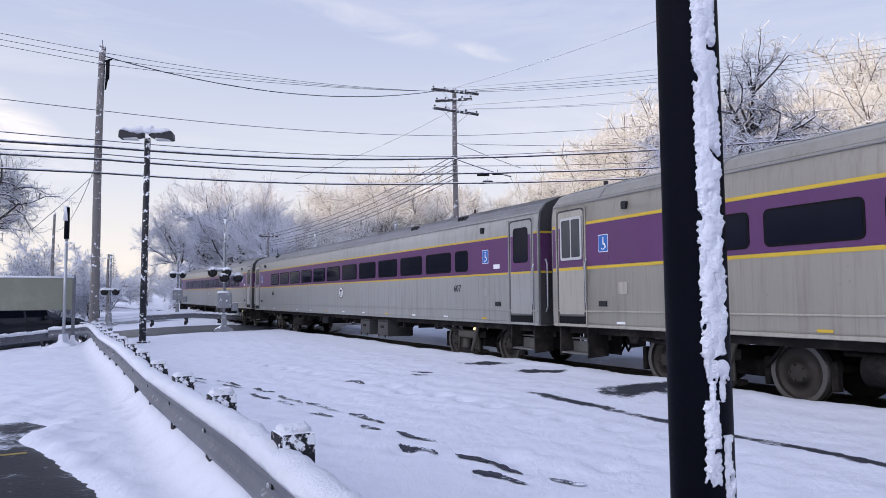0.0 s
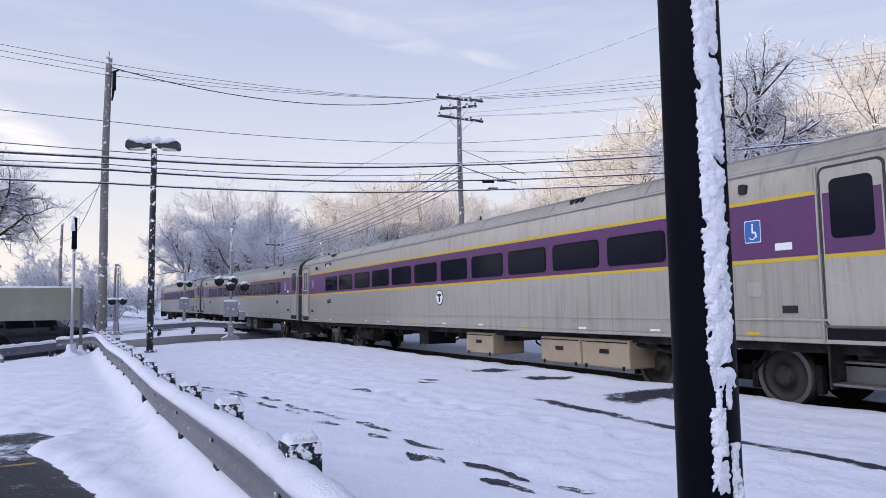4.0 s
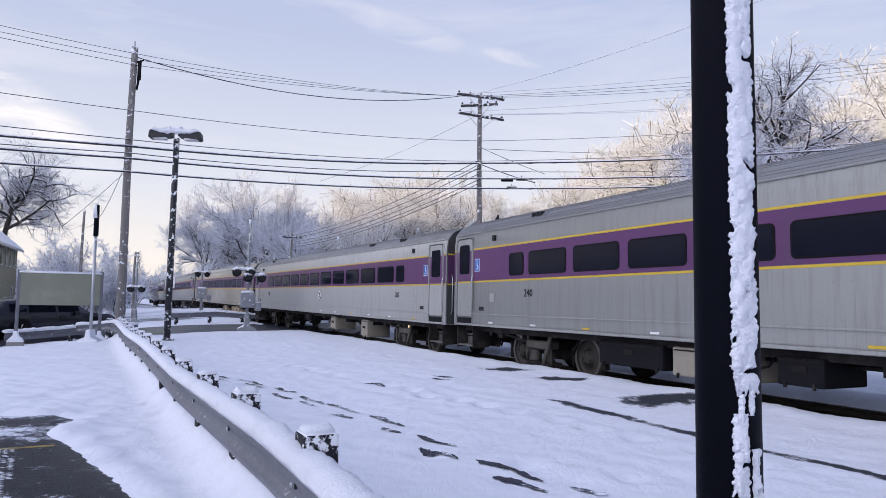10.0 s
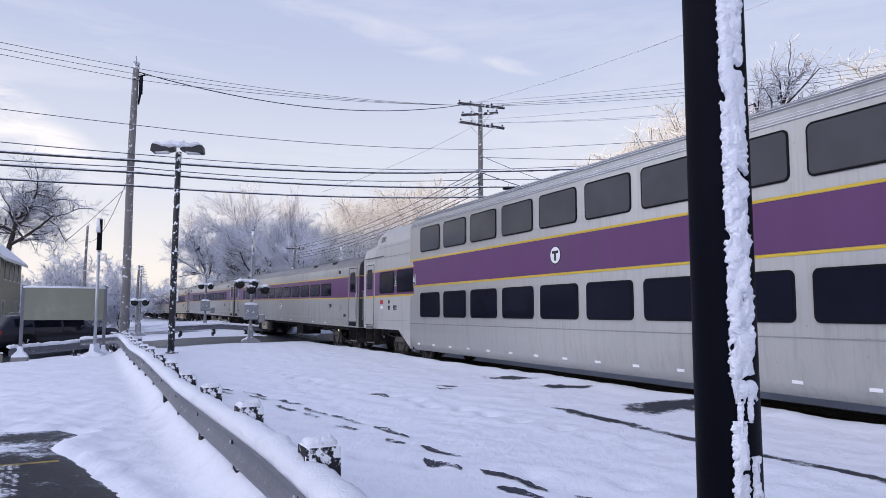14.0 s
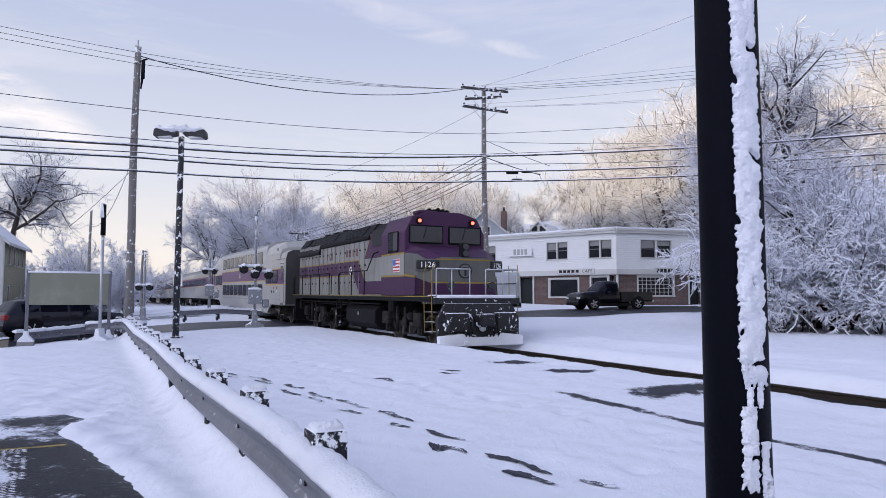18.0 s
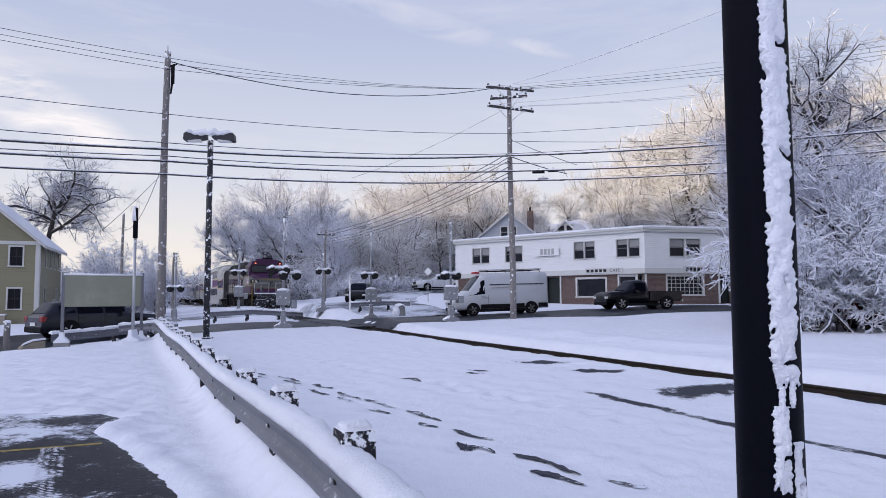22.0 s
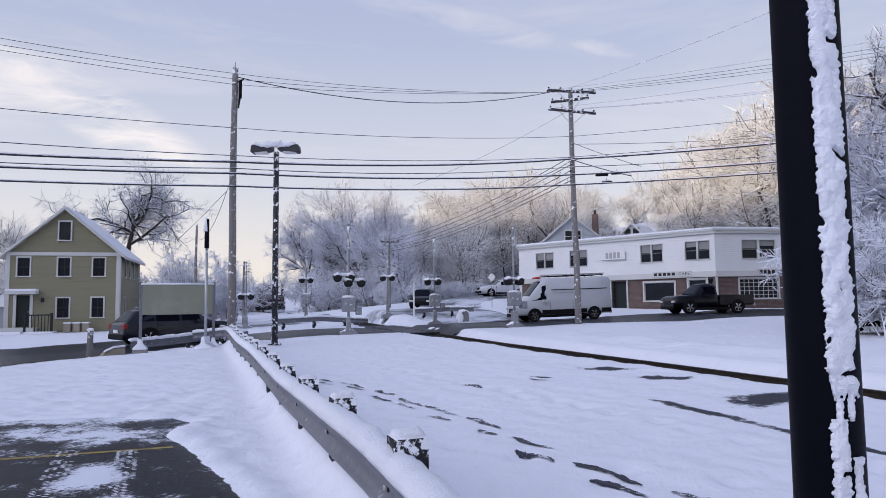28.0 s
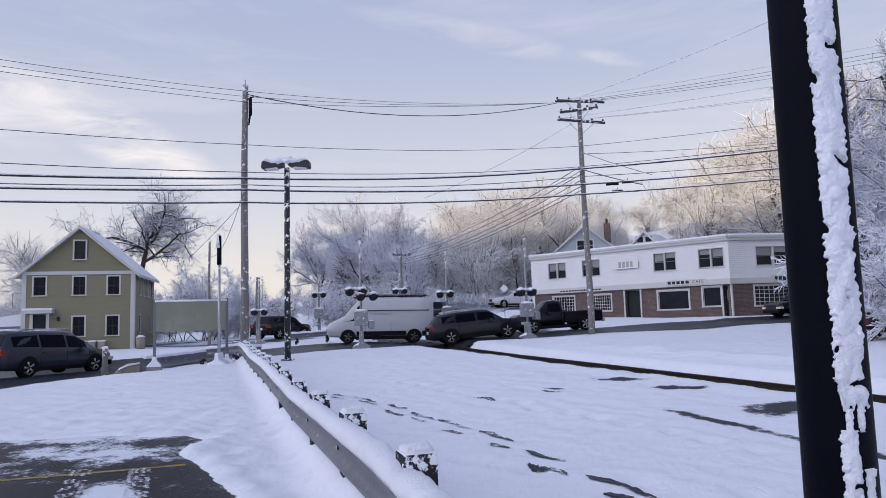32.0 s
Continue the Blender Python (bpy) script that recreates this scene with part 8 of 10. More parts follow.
for x0, x1 in ((1.5, 3.0), (-1.3, -0.1)):
    rl = part("porch_rail", bx(x0, x1, -1.08, -1.02, 1.15, 1.23, 0.01), M_ink, house, "dark porch railing with snow")
    for k in range(9):
        x = x0 + (x1 - x0) * k / 8
        part("baluster", bx(x - 0.02, x + 0.02, -1.07, -1.03, 0.15, 1.15), M_ink, rl)
    for x in (x0, x1):
        part("newel", bx(x - 0.07, x + 0.07, -1.12, -0.98, -0.2, 1.3, 0.01), M_ink, rl)
    part("porch_deck", bx(x0 - 0.1, x1 + 0.1, -1.15, -0.02, -0.2, 0.15), M_snowcap, rl)
part("wall_lamp", bx(2.1, 2.25, -0.14, 0.0, 2.0, 2.3, 0.03), M_ink, house)
for x in (3.6, 4.15, 4.7):
    ac = part("air_conditioner", bx(x, x + 0.42, -0.75, -0.35, 0.05, 0.62, 0.04), M_box, house, "grey outdoor air unit with snow")
    part("snow_cap", bx(x - 0.02, x + 0.44, -0.78, -0.33, 0.61, 0.70, 0.03), M_snowcap, ac)
annex = part("annex", bx(-3.6, -0.02, 1.2, 4.5, -0.3, 1.75), M_greyside, house, "low side annex with snow roof")
part("annex_roof", ex([(-3.8, 1.75), (-0.02, 1.75), (-0.02, 2.6), (-3.8, 2.0)], "y", 0.9, 4.6), M_snowcap, annex)
part("annex_window", bx(-2.4, -1.3, 1.17, 1.2, 0.5, 1.5), M_glass, annex)
bn = thing("trash_bin", "small grey lidded bin beside the house, snow on top", "bin", pose(-20.7, 45.3, gz(-20.7, 45.3)))
part("body", rd((0, 0, 0), (0, 0, 0.75), 0.25, 0.28, 12), M_box, bn)
part("lid", rd((0, 0, 0.75), (0, 0, 0.9), 0.30, 0.12, 12), M_snowcap, bn)


# long white shop building: two fronts that meet at a blunt corner
ZB, ZM, ZT = 1.0, 3.55, 6.45
shop = thing("shop_building", "long white clapboard building over brown brick shop fronts", "building")
LX, LY, BX_, BY_ = 6.8, 62.0, 19.2, 48.8
M_A = Matrix.Translation((LX, LY, 0)) @ Matrix.Rotation(math.atan2(BY_ - LY, BX_ - LX), 4, "Z")
LA = math.hypot(BX_ - LX, BY_ - LY)
M_B = Matrix.Translation((BX_, BY_, 0)) @ Matrix.Rotation(math.atan2(0.17, 0.985), 4, "Z")
LB = 24.0
upA = [(2.0, 2.86, 4.55, 5.85), (2.98, 3.84, 4.55, 5.85), (5.6, 6.4, 4.55, 5.85), (6.5, 7.3, 4.55, 5.85), (12.25, 13.1, 4.55, 5.85), (13.2, 14.05, 4.55, 5.85), (15.9, 16.75, 4.55, 5.85), (16.87, 17.72, 4.55, 5.85)]
upB = [(2.1, 3.3, 4.55, 5.85), (3.48, 4.68, 4.55, 5.85), (9.6, 10.6, 4.55, 5.85), (10.8, 11.8, 4.55, 5.85), (17, 18, 4.55, 5.85), (18.2, 19.2, 4.55, 5.85)]
loA = [(2.3, 4.5, 1.65, 2.95), (6.4, 8.15, 1.65, 2.95), (9.5, 10.85, 1.0, 3.15), (12.4, 14.85, 1.6, 2.98), (16.0, 17.3, 1.75, 3.1), (17.5, 18.05, 1.05, 3.15)]
loB = [(1.9, 4.9, 1.7, 3.1), (6.35, 7.35, 1.05, 3.05), (9, 12, 1.7, 3.1)]
for m, ln, up, lo in ((M_A, LA, upA, loA), (M_B, LB, upB, loB)):
    w = part("upper_wall", wall_open(bmesh.new(), ln, ZM, ZT, up, 0.25), M_whiteside, shop, "white clapboard upper storey")
    w.matrix_basis = m
    w = part("brick_wall", wall_open(bmesh.new(), ln, ZB - 0.4, ZM - 0.25, lo, 0.25), M_brick, shop, "brown brick shop front")
    w.matrix_basis = m @ Matrix.Translation((0, 0.12, 0))
    for nm, z0, z1, y0 in (("fascia", ZM - 0.28, ZM + 0.12, -0.10), ("cornice", ZT - 0.12, ZT + 0.06, -0.16), ("cornice_cap", ZT + 0.062, ZT + 0.2, -0.24)):
        w = part(nm, bx(-0.06, ln + 0.04, y0, 0.0 if nm != "fascia" else 0.11, z0, z1, 0.01), M_trim, shop)
        w.matrix_basis = m
    w = part("cornice_snow", bx(-0.06, ln + 0.04, -0.26, 0.6, ZT + 0.202, ZT + 0.33, 0.04), M_snowcap, shop)
    w.matrix_basis = m
    for h in up:
        sash(shop, m, *h, 1, 2, 0.055, 0.45 if h[0] % 2 < 1 else 0.3, bars=M_greysash)
for i, h in enumerate(loA):
    if i in (0, 1):
        sash(shop, M_A @ Matrix.Translation((0, 0.12, 0)), *h, 8, 5, 0.12)
    elif i == 3:
        sash(shop, M_A @ Matrix.Translation((0, 0.12, 0)), *h, 1, 1, 0.13)
    elif i == 4:
        sash(shop, M_A @ Matrix.Translation((0, 0.12, 0)), *h, 1, 1, 0.13)
sash(shop, M_B @ Matrix.Translation((0, 0.12, 0)), *loB[0], 8, 5, 0.13)
sash(shop, M_B @ Matrix.Translation((0, 0.12, 0)), *loB[2], 8, 5, 0.13)
for m, h, lab in ((M_A, loA[2], "dark recessed entrance"), (M_A, loA[5], "dark green shop door with a pale notice"), (M_B, loB[1], "dark green shop door with a paned light")):
    r = part("shop_door", bx(h[0], h[1], 0.42, 0.48, h[2], h[3]), M_darkdoor, shop, lab)
    r.matrix_basis = m
    c = part("door_casing", bx(h[0] - 0.12, h[0], 0.05, 0.2, h[2], h[3] + 0.1), M_trim, shop)
    c.matrix_basis = m
    c = part("door_casing", bx(h[1], h[1] + 0.12, 0.05, 0.2, h[2], h[3] + 0.1), M_trim, shop)
    c.matrix_basis = m
    if h is not loA[2]:
        part("door_light", bx(h[0] + 0.15, h[1] - 0.15, 0.40, 0.42, h[2] + 1.1, h[3] - 0.25), M_curtain if h is loA[5] else M_shade, r)
# closing walls, roof and floors
bm = bmesh.new()
foot = [(LX, LY), (BX_, BY_), (BX_ + LB * 0.985, BY_ + LB * 0.17), (BX_ + LB * 0.985 - 2.2, BY_ + LB * 0.17 + 13), (LX + 5, LY + 11)]
inner = [(x * 0.995 + 0.005 * 22, y * 0.995 + 0.005 * 60) for x, y in foot]
part("flat_roof", extrude(bm, inner, "z", ZT - 0.15, ZT + 0.05), M_snowcap, shop, "flat roof under snow")
for a, b in ((2, 3), (3, 4), (4, 0)):
    p, q = Vector((*foot[a], 0)), Vector((*foot[b], 0))
    w = part("back_wall", bx(0, (q - p).length, 0.0, 0.25, ZB - 0.8, ZT - 0.16), M_whiteside, shop)
    w.matrix_basis = Matrix.Translation(p) @ Matrix.Rotation(math.atan2(q.y - p.y, q.x - p.x), 4, "Z")
part("inner_floor", extrude(bmesh.new(), [(x * 0.97 + 0.03 * 22, y * 0.97 + 0.03 * 60) for x, y in foot], "z", ZM - 0.2, ZM - 0.05), M_trim, shop)
# signs over the shops
def shop_sign(m, x0, x1, z0, z1, label, words="", bars=(), at=0.5, mat=None, ink=None):
    s = part("shop_sign", bx(x0, x1, -0.16, -0.105, z0, z1, 0.01), mat or M_trim, shop, label)
    s.matrix_basis = m
    for a, b in bars:
        n = max(2, int((b - a) / 0.3))
        for k in range(n):
            u0 = a + (b - a) * k / n
            part("bar", bx(u0, u0 + (b - a) / n * 0.72, -0.168, -0.16, z0 + 0.10, z1 - 0.08), ink or M_ink, s)
    if words:
        lettering("letters", words, (z1 - z0) * 0.85, Matrix.Translation((at, -0.162, (z0 + z1) / 2)) @ Matrix.Rotation(math.pi / 2, 4, "X"), M_ink, s, 0.004, 1.2)


shop_sign(M_A, 13.3, 16.4, 3.36, 3.75, "white cafe sign with dark letters", "CAFE", ((13.4, 15.2),), 15.8)
shop_sign(M_A, 3.2, 7.6, 3.25, 3.55, "long white shop sign with dark bars", "", ((3.3, 7.5),))
shop_sign(M_A, 8.65, 10.95, 4.9, 5.55, "pale blank sign with faint bars", "", ((9.2, 10.6),), mat=M_whiteside, ink=M_greyfaint)
shop_sign(M_B, 3.1, 8.6, 3.34, 3.80, "white pizza shop sign with dark letters", "PIZZA", ((3.3, 6.5),), 7.5)


def hill_house(x, y, turn, w, dpt, eave, apex, mat, label, chimney=False):
    z = gz(x, y)
    h = thing("house", label, "house", Matrix.Translation((x, y, z)) @ Matrix.Rotation(radians(turn), 4, "Z"))
    hole = [(w / 2 - 0.95, w / 2 - 0.1, eave - 0.2, eave + 1.15), (w / 2 + 0.1, w / 2 + 0.95, eave - 0.2, eave + 1.15)]
    part("wall", bx(0, w, 0, dpt, -1.0, eave), mat, h)
    part("gable", ex([(0, eave), (w, eave), (w / 2, apex)], "y", 0, dpt), mat, h)
    for a in hole:
        sash(h, Matrix.Translation((0, -0.1, 0)), *a, 1, 2, 0.12)
    for k in range(2):
        sash(h, Matrix.Translation((0, -0.1, 0)), w * 0.2 + k * w * 0.45, w * 0.2 + k * w * 0.45 + 0.9, eave - 2.4, eave - 1.0, 1, 2, 0.12)
    c, pitch = w / 2, (apex - eave) / (w / 2)
    for sg in (1, -1):
        e = c + 0.4
        rf = part("roof", ex([(c, apex + 0.15), (c + sg * e, apex + 0.15 - pitch * e), (c + sg * e, apex - pitch * e), (c, apex - 0.03)], "y", -0.4, dpt + 0.3), M_trim, h)
        part("roof_snow", ex([(c, apex + 0.22), (c + sg * e, apex + 0.20 - pitch * e), (c + sg * e, apex + 0.155 - pitch * e), (c, apex + 0.155)], "y", -0.36, dpt + 0.25, 0.02), M_snowcap, rf)
    if chimney:
        ch = part("chimney", bx(w * 0.82, w * 0.82 + 0.8, dpt * 0.3, dpt * 0.3 + 0.8, eave - 0.5, apex + 0.6, 0.02), M_brick, h, "dark brick chimney")
        part("pot", rd((w * 0.82 + 0.4, dpt * 0.3 + 0.4, apex + 0.6), (w * 0.82 + 0.4, dpt * 0.3 + 0.4, apex + 1.1), 0.16, 0.14, 10), M_ink, ch)
    return h


hz = gz(14.0, 84)
hill_house(12.4, 84.0, -14, 6.8, 9, 9.2 - hz, 12.0 - hz, M_greyside, "blue-grey gabled house behind the shops, snow on its roof", True)
hz = gz(2, 100)
hill_house(1.6, 100.0, -20, 4.2, 7, 6.9 - hz, 9.6 - hz, M_whiteside, "small white gabled house among the trees")
hz = gz(25, 86)
hill_house(21.4, 84.0, -32, 3.3, 8, 10.1 - hz, 11.7 - hz, M_greyside, "grey house roof showing above the shops")


# ---- road vehicles ----
def car_paint(name, rgb, rough=0.2):
    return material(name, rgb, rough, 0.0, 0.06, 1.5, 30, 0.01, dirt=tuple(0.7 * c + 0.004 for c in rgb), dirt_amount=0.3, shine=0.35)


M_p_grey = car_paint("dark_grey_paint", (0.014, 0.015, 0.023))
M_p_black = car_paint("black_car_paint", (0.0022, 0.0022, 0.0058))
M_p_white = car_paint("white_van_paint", (0.50, 0.52, 0.56), 0.3)
M_p_blue = car_paint("slate_blue_paint", (0.032, 0.035, 0.055))
M_p_red = car_paint("dark_red_paint", (0.22, 0.015, 0.02))
M_p_silver = car_paint("silver_grey_paint", (0.20, 0.205, 0.22))
M_alloy = material("alloy_rim", (0.45, 0.45, 0.46), 0.35, 0.8, 0.1, 4, 30, 0.05)
M_tail = glow("tail_lamp", (0.22, 0.012, 0.012), 0.06)
M_headlamp = material("clear_headlamp", (0.62, 0.62, 0.60), 0.2, 0.2, 0.05, 3, 30, 0.0)
M_headglow = glow("lit_headlamp", (1.0, 0.93, 0.8), 0.5)
TURNING = []


def ring(x, sill, belt, roof, wb, wr):
    """One cross-section of a car body, from the sill over the roof, right side to left."""
    half = [(wb * 0.90, sill), (wb * 0.985, sill + 0.14), (wb, sill + (belt - sill) * 0.55), (wb * 0.975, belt), (wr + (wb * 0.97 - wr) * 0.12, belt + (roof - belt) * 0.86), (wr * 0.86, roof - 0.025 * (roof > belt + 0.2)), (wr * 0.45, roof)]
    return [(x, -y, z) for y, z in half] + [(x, y, z) for y, z in half[::-1]]


def loft(stations):
    bm = bmesh.new()
    rings = [[bm.verts.new(p) for p in ring(*s)] for s in stations]
    k = len(rings[0])
    for a, b in zip(rings[:-1], rings[1:]):
        for i in range(k):
            f = bm.faces.new((a[i], b[i], b[(i + 1) % k], a[(i + 1) % k]))
            f.smooth = True
    bm.faces.new(rings[0])
    bm.faces.new(rings[-1][::-1])
    bmesh.ops.recalc_face_normals(bm, faces=bm.faces)
    return bm


def mid_station(stations, x):
    for a, b in zip(stations[:-1], stations[1:]):
        if a[0] <= x <= b[0]:
            u = (x - a[0]) / (b[0] - a[0])
            return tuple(p + (q - p) * u for p, q in zip(a, b))
    return stations[-1]


def side_glass(stations, x0, x1, lo, hi, out=0.008):
    """A pane on both flanks between two places along the car, from lo to hi between belt and roof."""
    res = []
    for sgn in (1, -1):
        bm = bmesh.new()
        rows = []
        n = 6
        for i in range(n + 1):
            st = mid_station(stations, x0 + (x1 - x0) * i / n)
            r = ring(*st)
            k = len(r) // 2
            r = r[:k]
            a, b = r[3], r[4]
            row = []
            for u in (lo, hi):
                y = -(a[1] + (b[1] - a[1]) * u)
                z = a[2] + (b[2] - a[2]) * u
                row.append((st[0], sgn * (y + out), z))
            rows.append([bm.verts.new(p) for p in row])
        for p, q in zip(rows[:-1], rows[1:]):
            bm.faces.new((p[0], q[0], q[1], p[1]) if sgn > 0 else (p[0], p[1], q[1], q[0]))
        bmesh.ops.solidify(bm, geom=bm.faces[:], thickness=0.006)
        res.append(bm)
    return res


def end_glass(stations, i, inset=0.08, out=0.012):
    """The windscreen or rear window between station i and i + 1."""
    a, b = ring(*stations[i]), ring(*stations[i + 1])
    k = len(a) // 2
    bm = bmesh.new()
    pa = [Vector(p) for p in (a[4], a[5], a[6], a[k], a[k + 1], a[k + 2])]
    pb = [Vector(p) for p in (b[4], b[5], b[6], b[k], b[k + 1], b[k + 2])]
    up = Vector((stations[i + 1][0] - stations[i][0], 0, stations[i + 1][3] - stations[i][3])).normalized()
    nrm = Vector((-up.z, 0, up.x))
    if nrm.z < 0:
        nrm = -nrm
    va, vb = [], []
    for p, q in zip(pa, pb):
        lo = p + (q - p) * inset + nrm * out
        hi = p + (q - p) * (1 - inset) + nrm * out
        lo.y *= 0.94
        hi.y *= 0.94
        va.append(bm.verts.new(lo))
        vb.append(bm.verts.new(hi))
    for j in range(5):
        bm.faces.new((va[j], va[j + 1], vb[j + 1], vb[j]))
    bmesh.ops.recalc_face_normals(bm, faces=bm.faces)
    bmesh.ops.solidify(bm, geom=bm.faces[:], thickness=0.006)
    return bm


def road_wheel(parent, x, y, r, w=0.23, alloy=True):
    """A tyre and a spoked rim; the wheel turns about its own middle."""
    sg = 1 if y > 0 else -1
    wh = part("wheel", rd((0, -w / 2, 0), (0, w / 2, 0), r, r, 26), M_rubber, parent)
    wh.matrix_basis = Matrix.Translation((x, y, r))
    bm = bmesh.new()
    rod(bm, (0, sg * (w / 2 - 0.01), 0), (0, sg * (w / 2 + 0.006), 0), r * 0.66, r * 0.62, 22)
    part("rim_well", bm, M_black, wh)
    bm = bmesh.new()
    for k in range(5):
        a = 2 * math.pi * k / 5
        c, s = math.cos(a), math.sin(a)
        rod(bm, (0.04 * c, sg * (w / 2 + 0.012), 0.04 * s), (r * 0.6 * c, sg * (w / 2 + 0.010), r * 0.6 * s), 0.038, 0.05, 6)
    rod(bm, (0, sg * (w / 2), 0), (0, sg * (w / 2 + 0.02), 0), 0.07, 0.06, 12)
    n = 22
    for k in range(n):
        a0, a1 = 2 * math.pi * k / n, 2 * math.pi * (k + 1) / n
        rod(bm, (r * 0.64 * math.cos(a0), sg * (w / 2 + 0.008), r * 0.64 * math.sin(a0)), (r * 0.64 * math.cos(a1), sg * (w / 2 + 0.008), r * 0.64 * math.sin(a1)), 0.016, 0.016, 5)
    part("rim", bm, M_alloy if alloy else M_galvdull, wh)
    TURNING.append((wh, r, parent))
    return wh


def arch(parent, x, r, w):
    for sg in (1, -1):
        pts = [(x + (r + 0.055) * math.cos(radians(a)), r + (r + 0.055) * math.sin(radians(a))) for a in range(-25, 206, 11)]
        a, b = sorted((sg * (w - 0.02), sg * (w + 0.006)))
        part("wheel_arch", ex(pts, "y", a, b), M_black, parent)


def vehicle(name, label, paint, stations, wheels, r, track_w, panes, screens, alloy=True, lit=False, brake=False, bars=True, seams=()):
    v = thing(name, label, name.split("_")[-1] if name != "pickup_truck" else "pickup truck", group="")
    part("body", loft(stations), paint, v)
    for x0, x1, lo, hi in panes:
        for bm in side_glass(stations, x0, x1, lo, hi):
            part("side_window", bm, M_glass, v)
    for i in screens:
        part("windscreen", end_glass(stations, i), M_glass, v)
    wmax = max(s[4] for s in stations)
    for x in wheels:
        arch(v, x, r, wmax)
        for y in (track_w, -track_w):
            road_wheel(v, x, y, r, alloy=alloy)
    xf, xr = stations[-1][0], stations[0][0]
    for sg in (1, -1):
        y0, y1 = sorted((sg * wmax * 0.55, sg * wmax * 0.93))
        zf = stations[-2][2] - 0.16
        part("headlight", bx(xf - 0.30, xf + 0.012, y0, y1, zf - 0.08, zf + 0.06, 0.03), M_headglow if lit else M_headlamp, v)
        y0, y1 = sorted((sg * wmax * 0.60, sg * wmax * 0.95))
        zr = stations[1][2] - 0.10
        part("tail_light", bx(xr - 0.012, xr + 0.25, y0, y1, zr - 0.12, zr + 0.10, 0.03), M_tail, v)
        xm = [s[0] for s in stations if s[3] > s[2] + 0.3]
        m = part("mirror", bx(max(xm) - 0.05, max(xm) + 0.12, min(sg * wmax, sg * (wmax + 0.2)), max(sg * wmax, sg * (wmax + 0.2)), stations[-3][2] + 0.02, stations[-3][2] + 0.18, 0.03), paint, v)
    part("front_bumper", bx(xf - 0.06, xf + 0.03, -wmax * 0.85, wmax * 0.85, 0.28, 0.50, 0.04), M_black, v)
    part("rear_bumper", bx(xr - 0.04, xr + 0.06, -wmax * 0.88, wmax * 0.88, 0.34, 0.58, 0.04), M_black, v)
    part("grille", bx(xf - 0.04, xf + 0.018, -wmax * 0.42, wmax * 0.42, 0.55, 0.80, 0.02), M_ink, v)
    part("plate_bars", bx(xr - 0.03, xr - 0.012, -0.26, 0.26, 0.62, 0.76), M_white, v, "plain pale plate")
    for x in seams:
        for sg in (1, -1):
            st = mid_station(stations, x)
            a, b = sorted((sg * st[4] * 0.99, sg * (st[4] + 0.004)))
            part("door_seam", bx(x - 0.008, x + 0.008, a, b, st[1] + 0.12, st[2] - 0.02), M_ink, v)
            a, b = sorted((sg * st[4] * 0.985, sg * (st[4] + 0.03)))
            part("door_handle", bx(x + 0.08, x + 0.28, a, b, st[2] - 0.14, st[2] - 0.10, 0.008), paint, v)
    part("rocker", bx(wheels[0] + r + 0.1, wheels[-1] - r - 0.1, -wmax * 0.96, wmax * 0.96, 0.22, 0.40, 0.03), M_black, v)
    if bars:
        for sg in (1, -1):
            st = mid_station(stations, 0.0)
            part("roof_rail", tube(bmesh.new(), [(-1.6, sg * st[5] * 0.8, st[3] - 0.01), (-1.5, sg * st[5] * 0.8, st[3] + 0.06), (0.5, sg * st[5] * 0.8, st[3] + 0.06), (0.65, sg * st[5] * 0.8, st[3] - 0.02)], 0.02, 6), M_galv, v)
    return v


SUV = [(-2.54, 0.45, 0.98, 1.00, 0.86, 0.70), (-2.46, 0.32, 1.02, 1.10, 0.94, 0.72), (-2.36, 0.30, 1.04, 1.14, 0.96, 0.70), (-1.95, 0.28, 1.05, 1.68, 0.985, 0.66), (-0.9, 0.28, 1.03, 1.74, 0.99, 0.69), (0.2, 0.28, 1.02, 1.73, 0.99, 0.69), (0.62, 0.28, 1.01, 1.68, 0.99, 0.67), (1.38, 0.28, 1.00, 1.06, 0.985, 0.76), (2.15, 0.30, 0.92, 0.96, 0.95, 0.70), (2.46, 0.34, 0.78, 0.82, 0.86, 0.62), (2.54, 0.42, 0.66, 0.70, 0.76, 0.55)]
SUV = [(x, a, 0.06 + 0.93 * b, 0.06 + 0.90 * c, d, e) for x, a, b, c, d, e in SUV]
SUV_P = ((-1.88, -1.25, 0.16, 0.84), (-1.17, -0.12, 0.10, 0.90), (-0.02, 0.85, 0.10, 0.88))
suv_grey = vehicle("sport_utility", "dark grey sport utility car with silver rims", M_p_grey, SUV, (-1.50, 1.50), 0.39, 0.84, SUV_P, (6, 2), seams=(-1.15, -0.05, 1.05))
tagged(suv_grey, category="car")
SUV2 = [(x * 0.90, a, b * 0.98, c * 0.98, d * 0.95, e * 0.95) for x, a, b, c, d, e in SUV]
suv_dark = vehicle("sport_utility", "small dark sport utility car seen from behind", M_p_black, SUV2, (-1.33, 1.33), 0.37, 0.80, tuple((a * 0.9, b * 0.9, c, d) for a, b, c, d in SUV_P), (6, 2), seams=(-1.0, 0.0))
tagged(suv_dark, category="car")
suv_right = vehicle("sport_utility", "black sport utility car with chrome wheels", M_p_black, SUV, (-1.50, 1.50), 0.39, 0.84, SUV_P, (6, 2), seams=(-1.15, -0.05, 1.05))
tagged(suv_right, category="car")
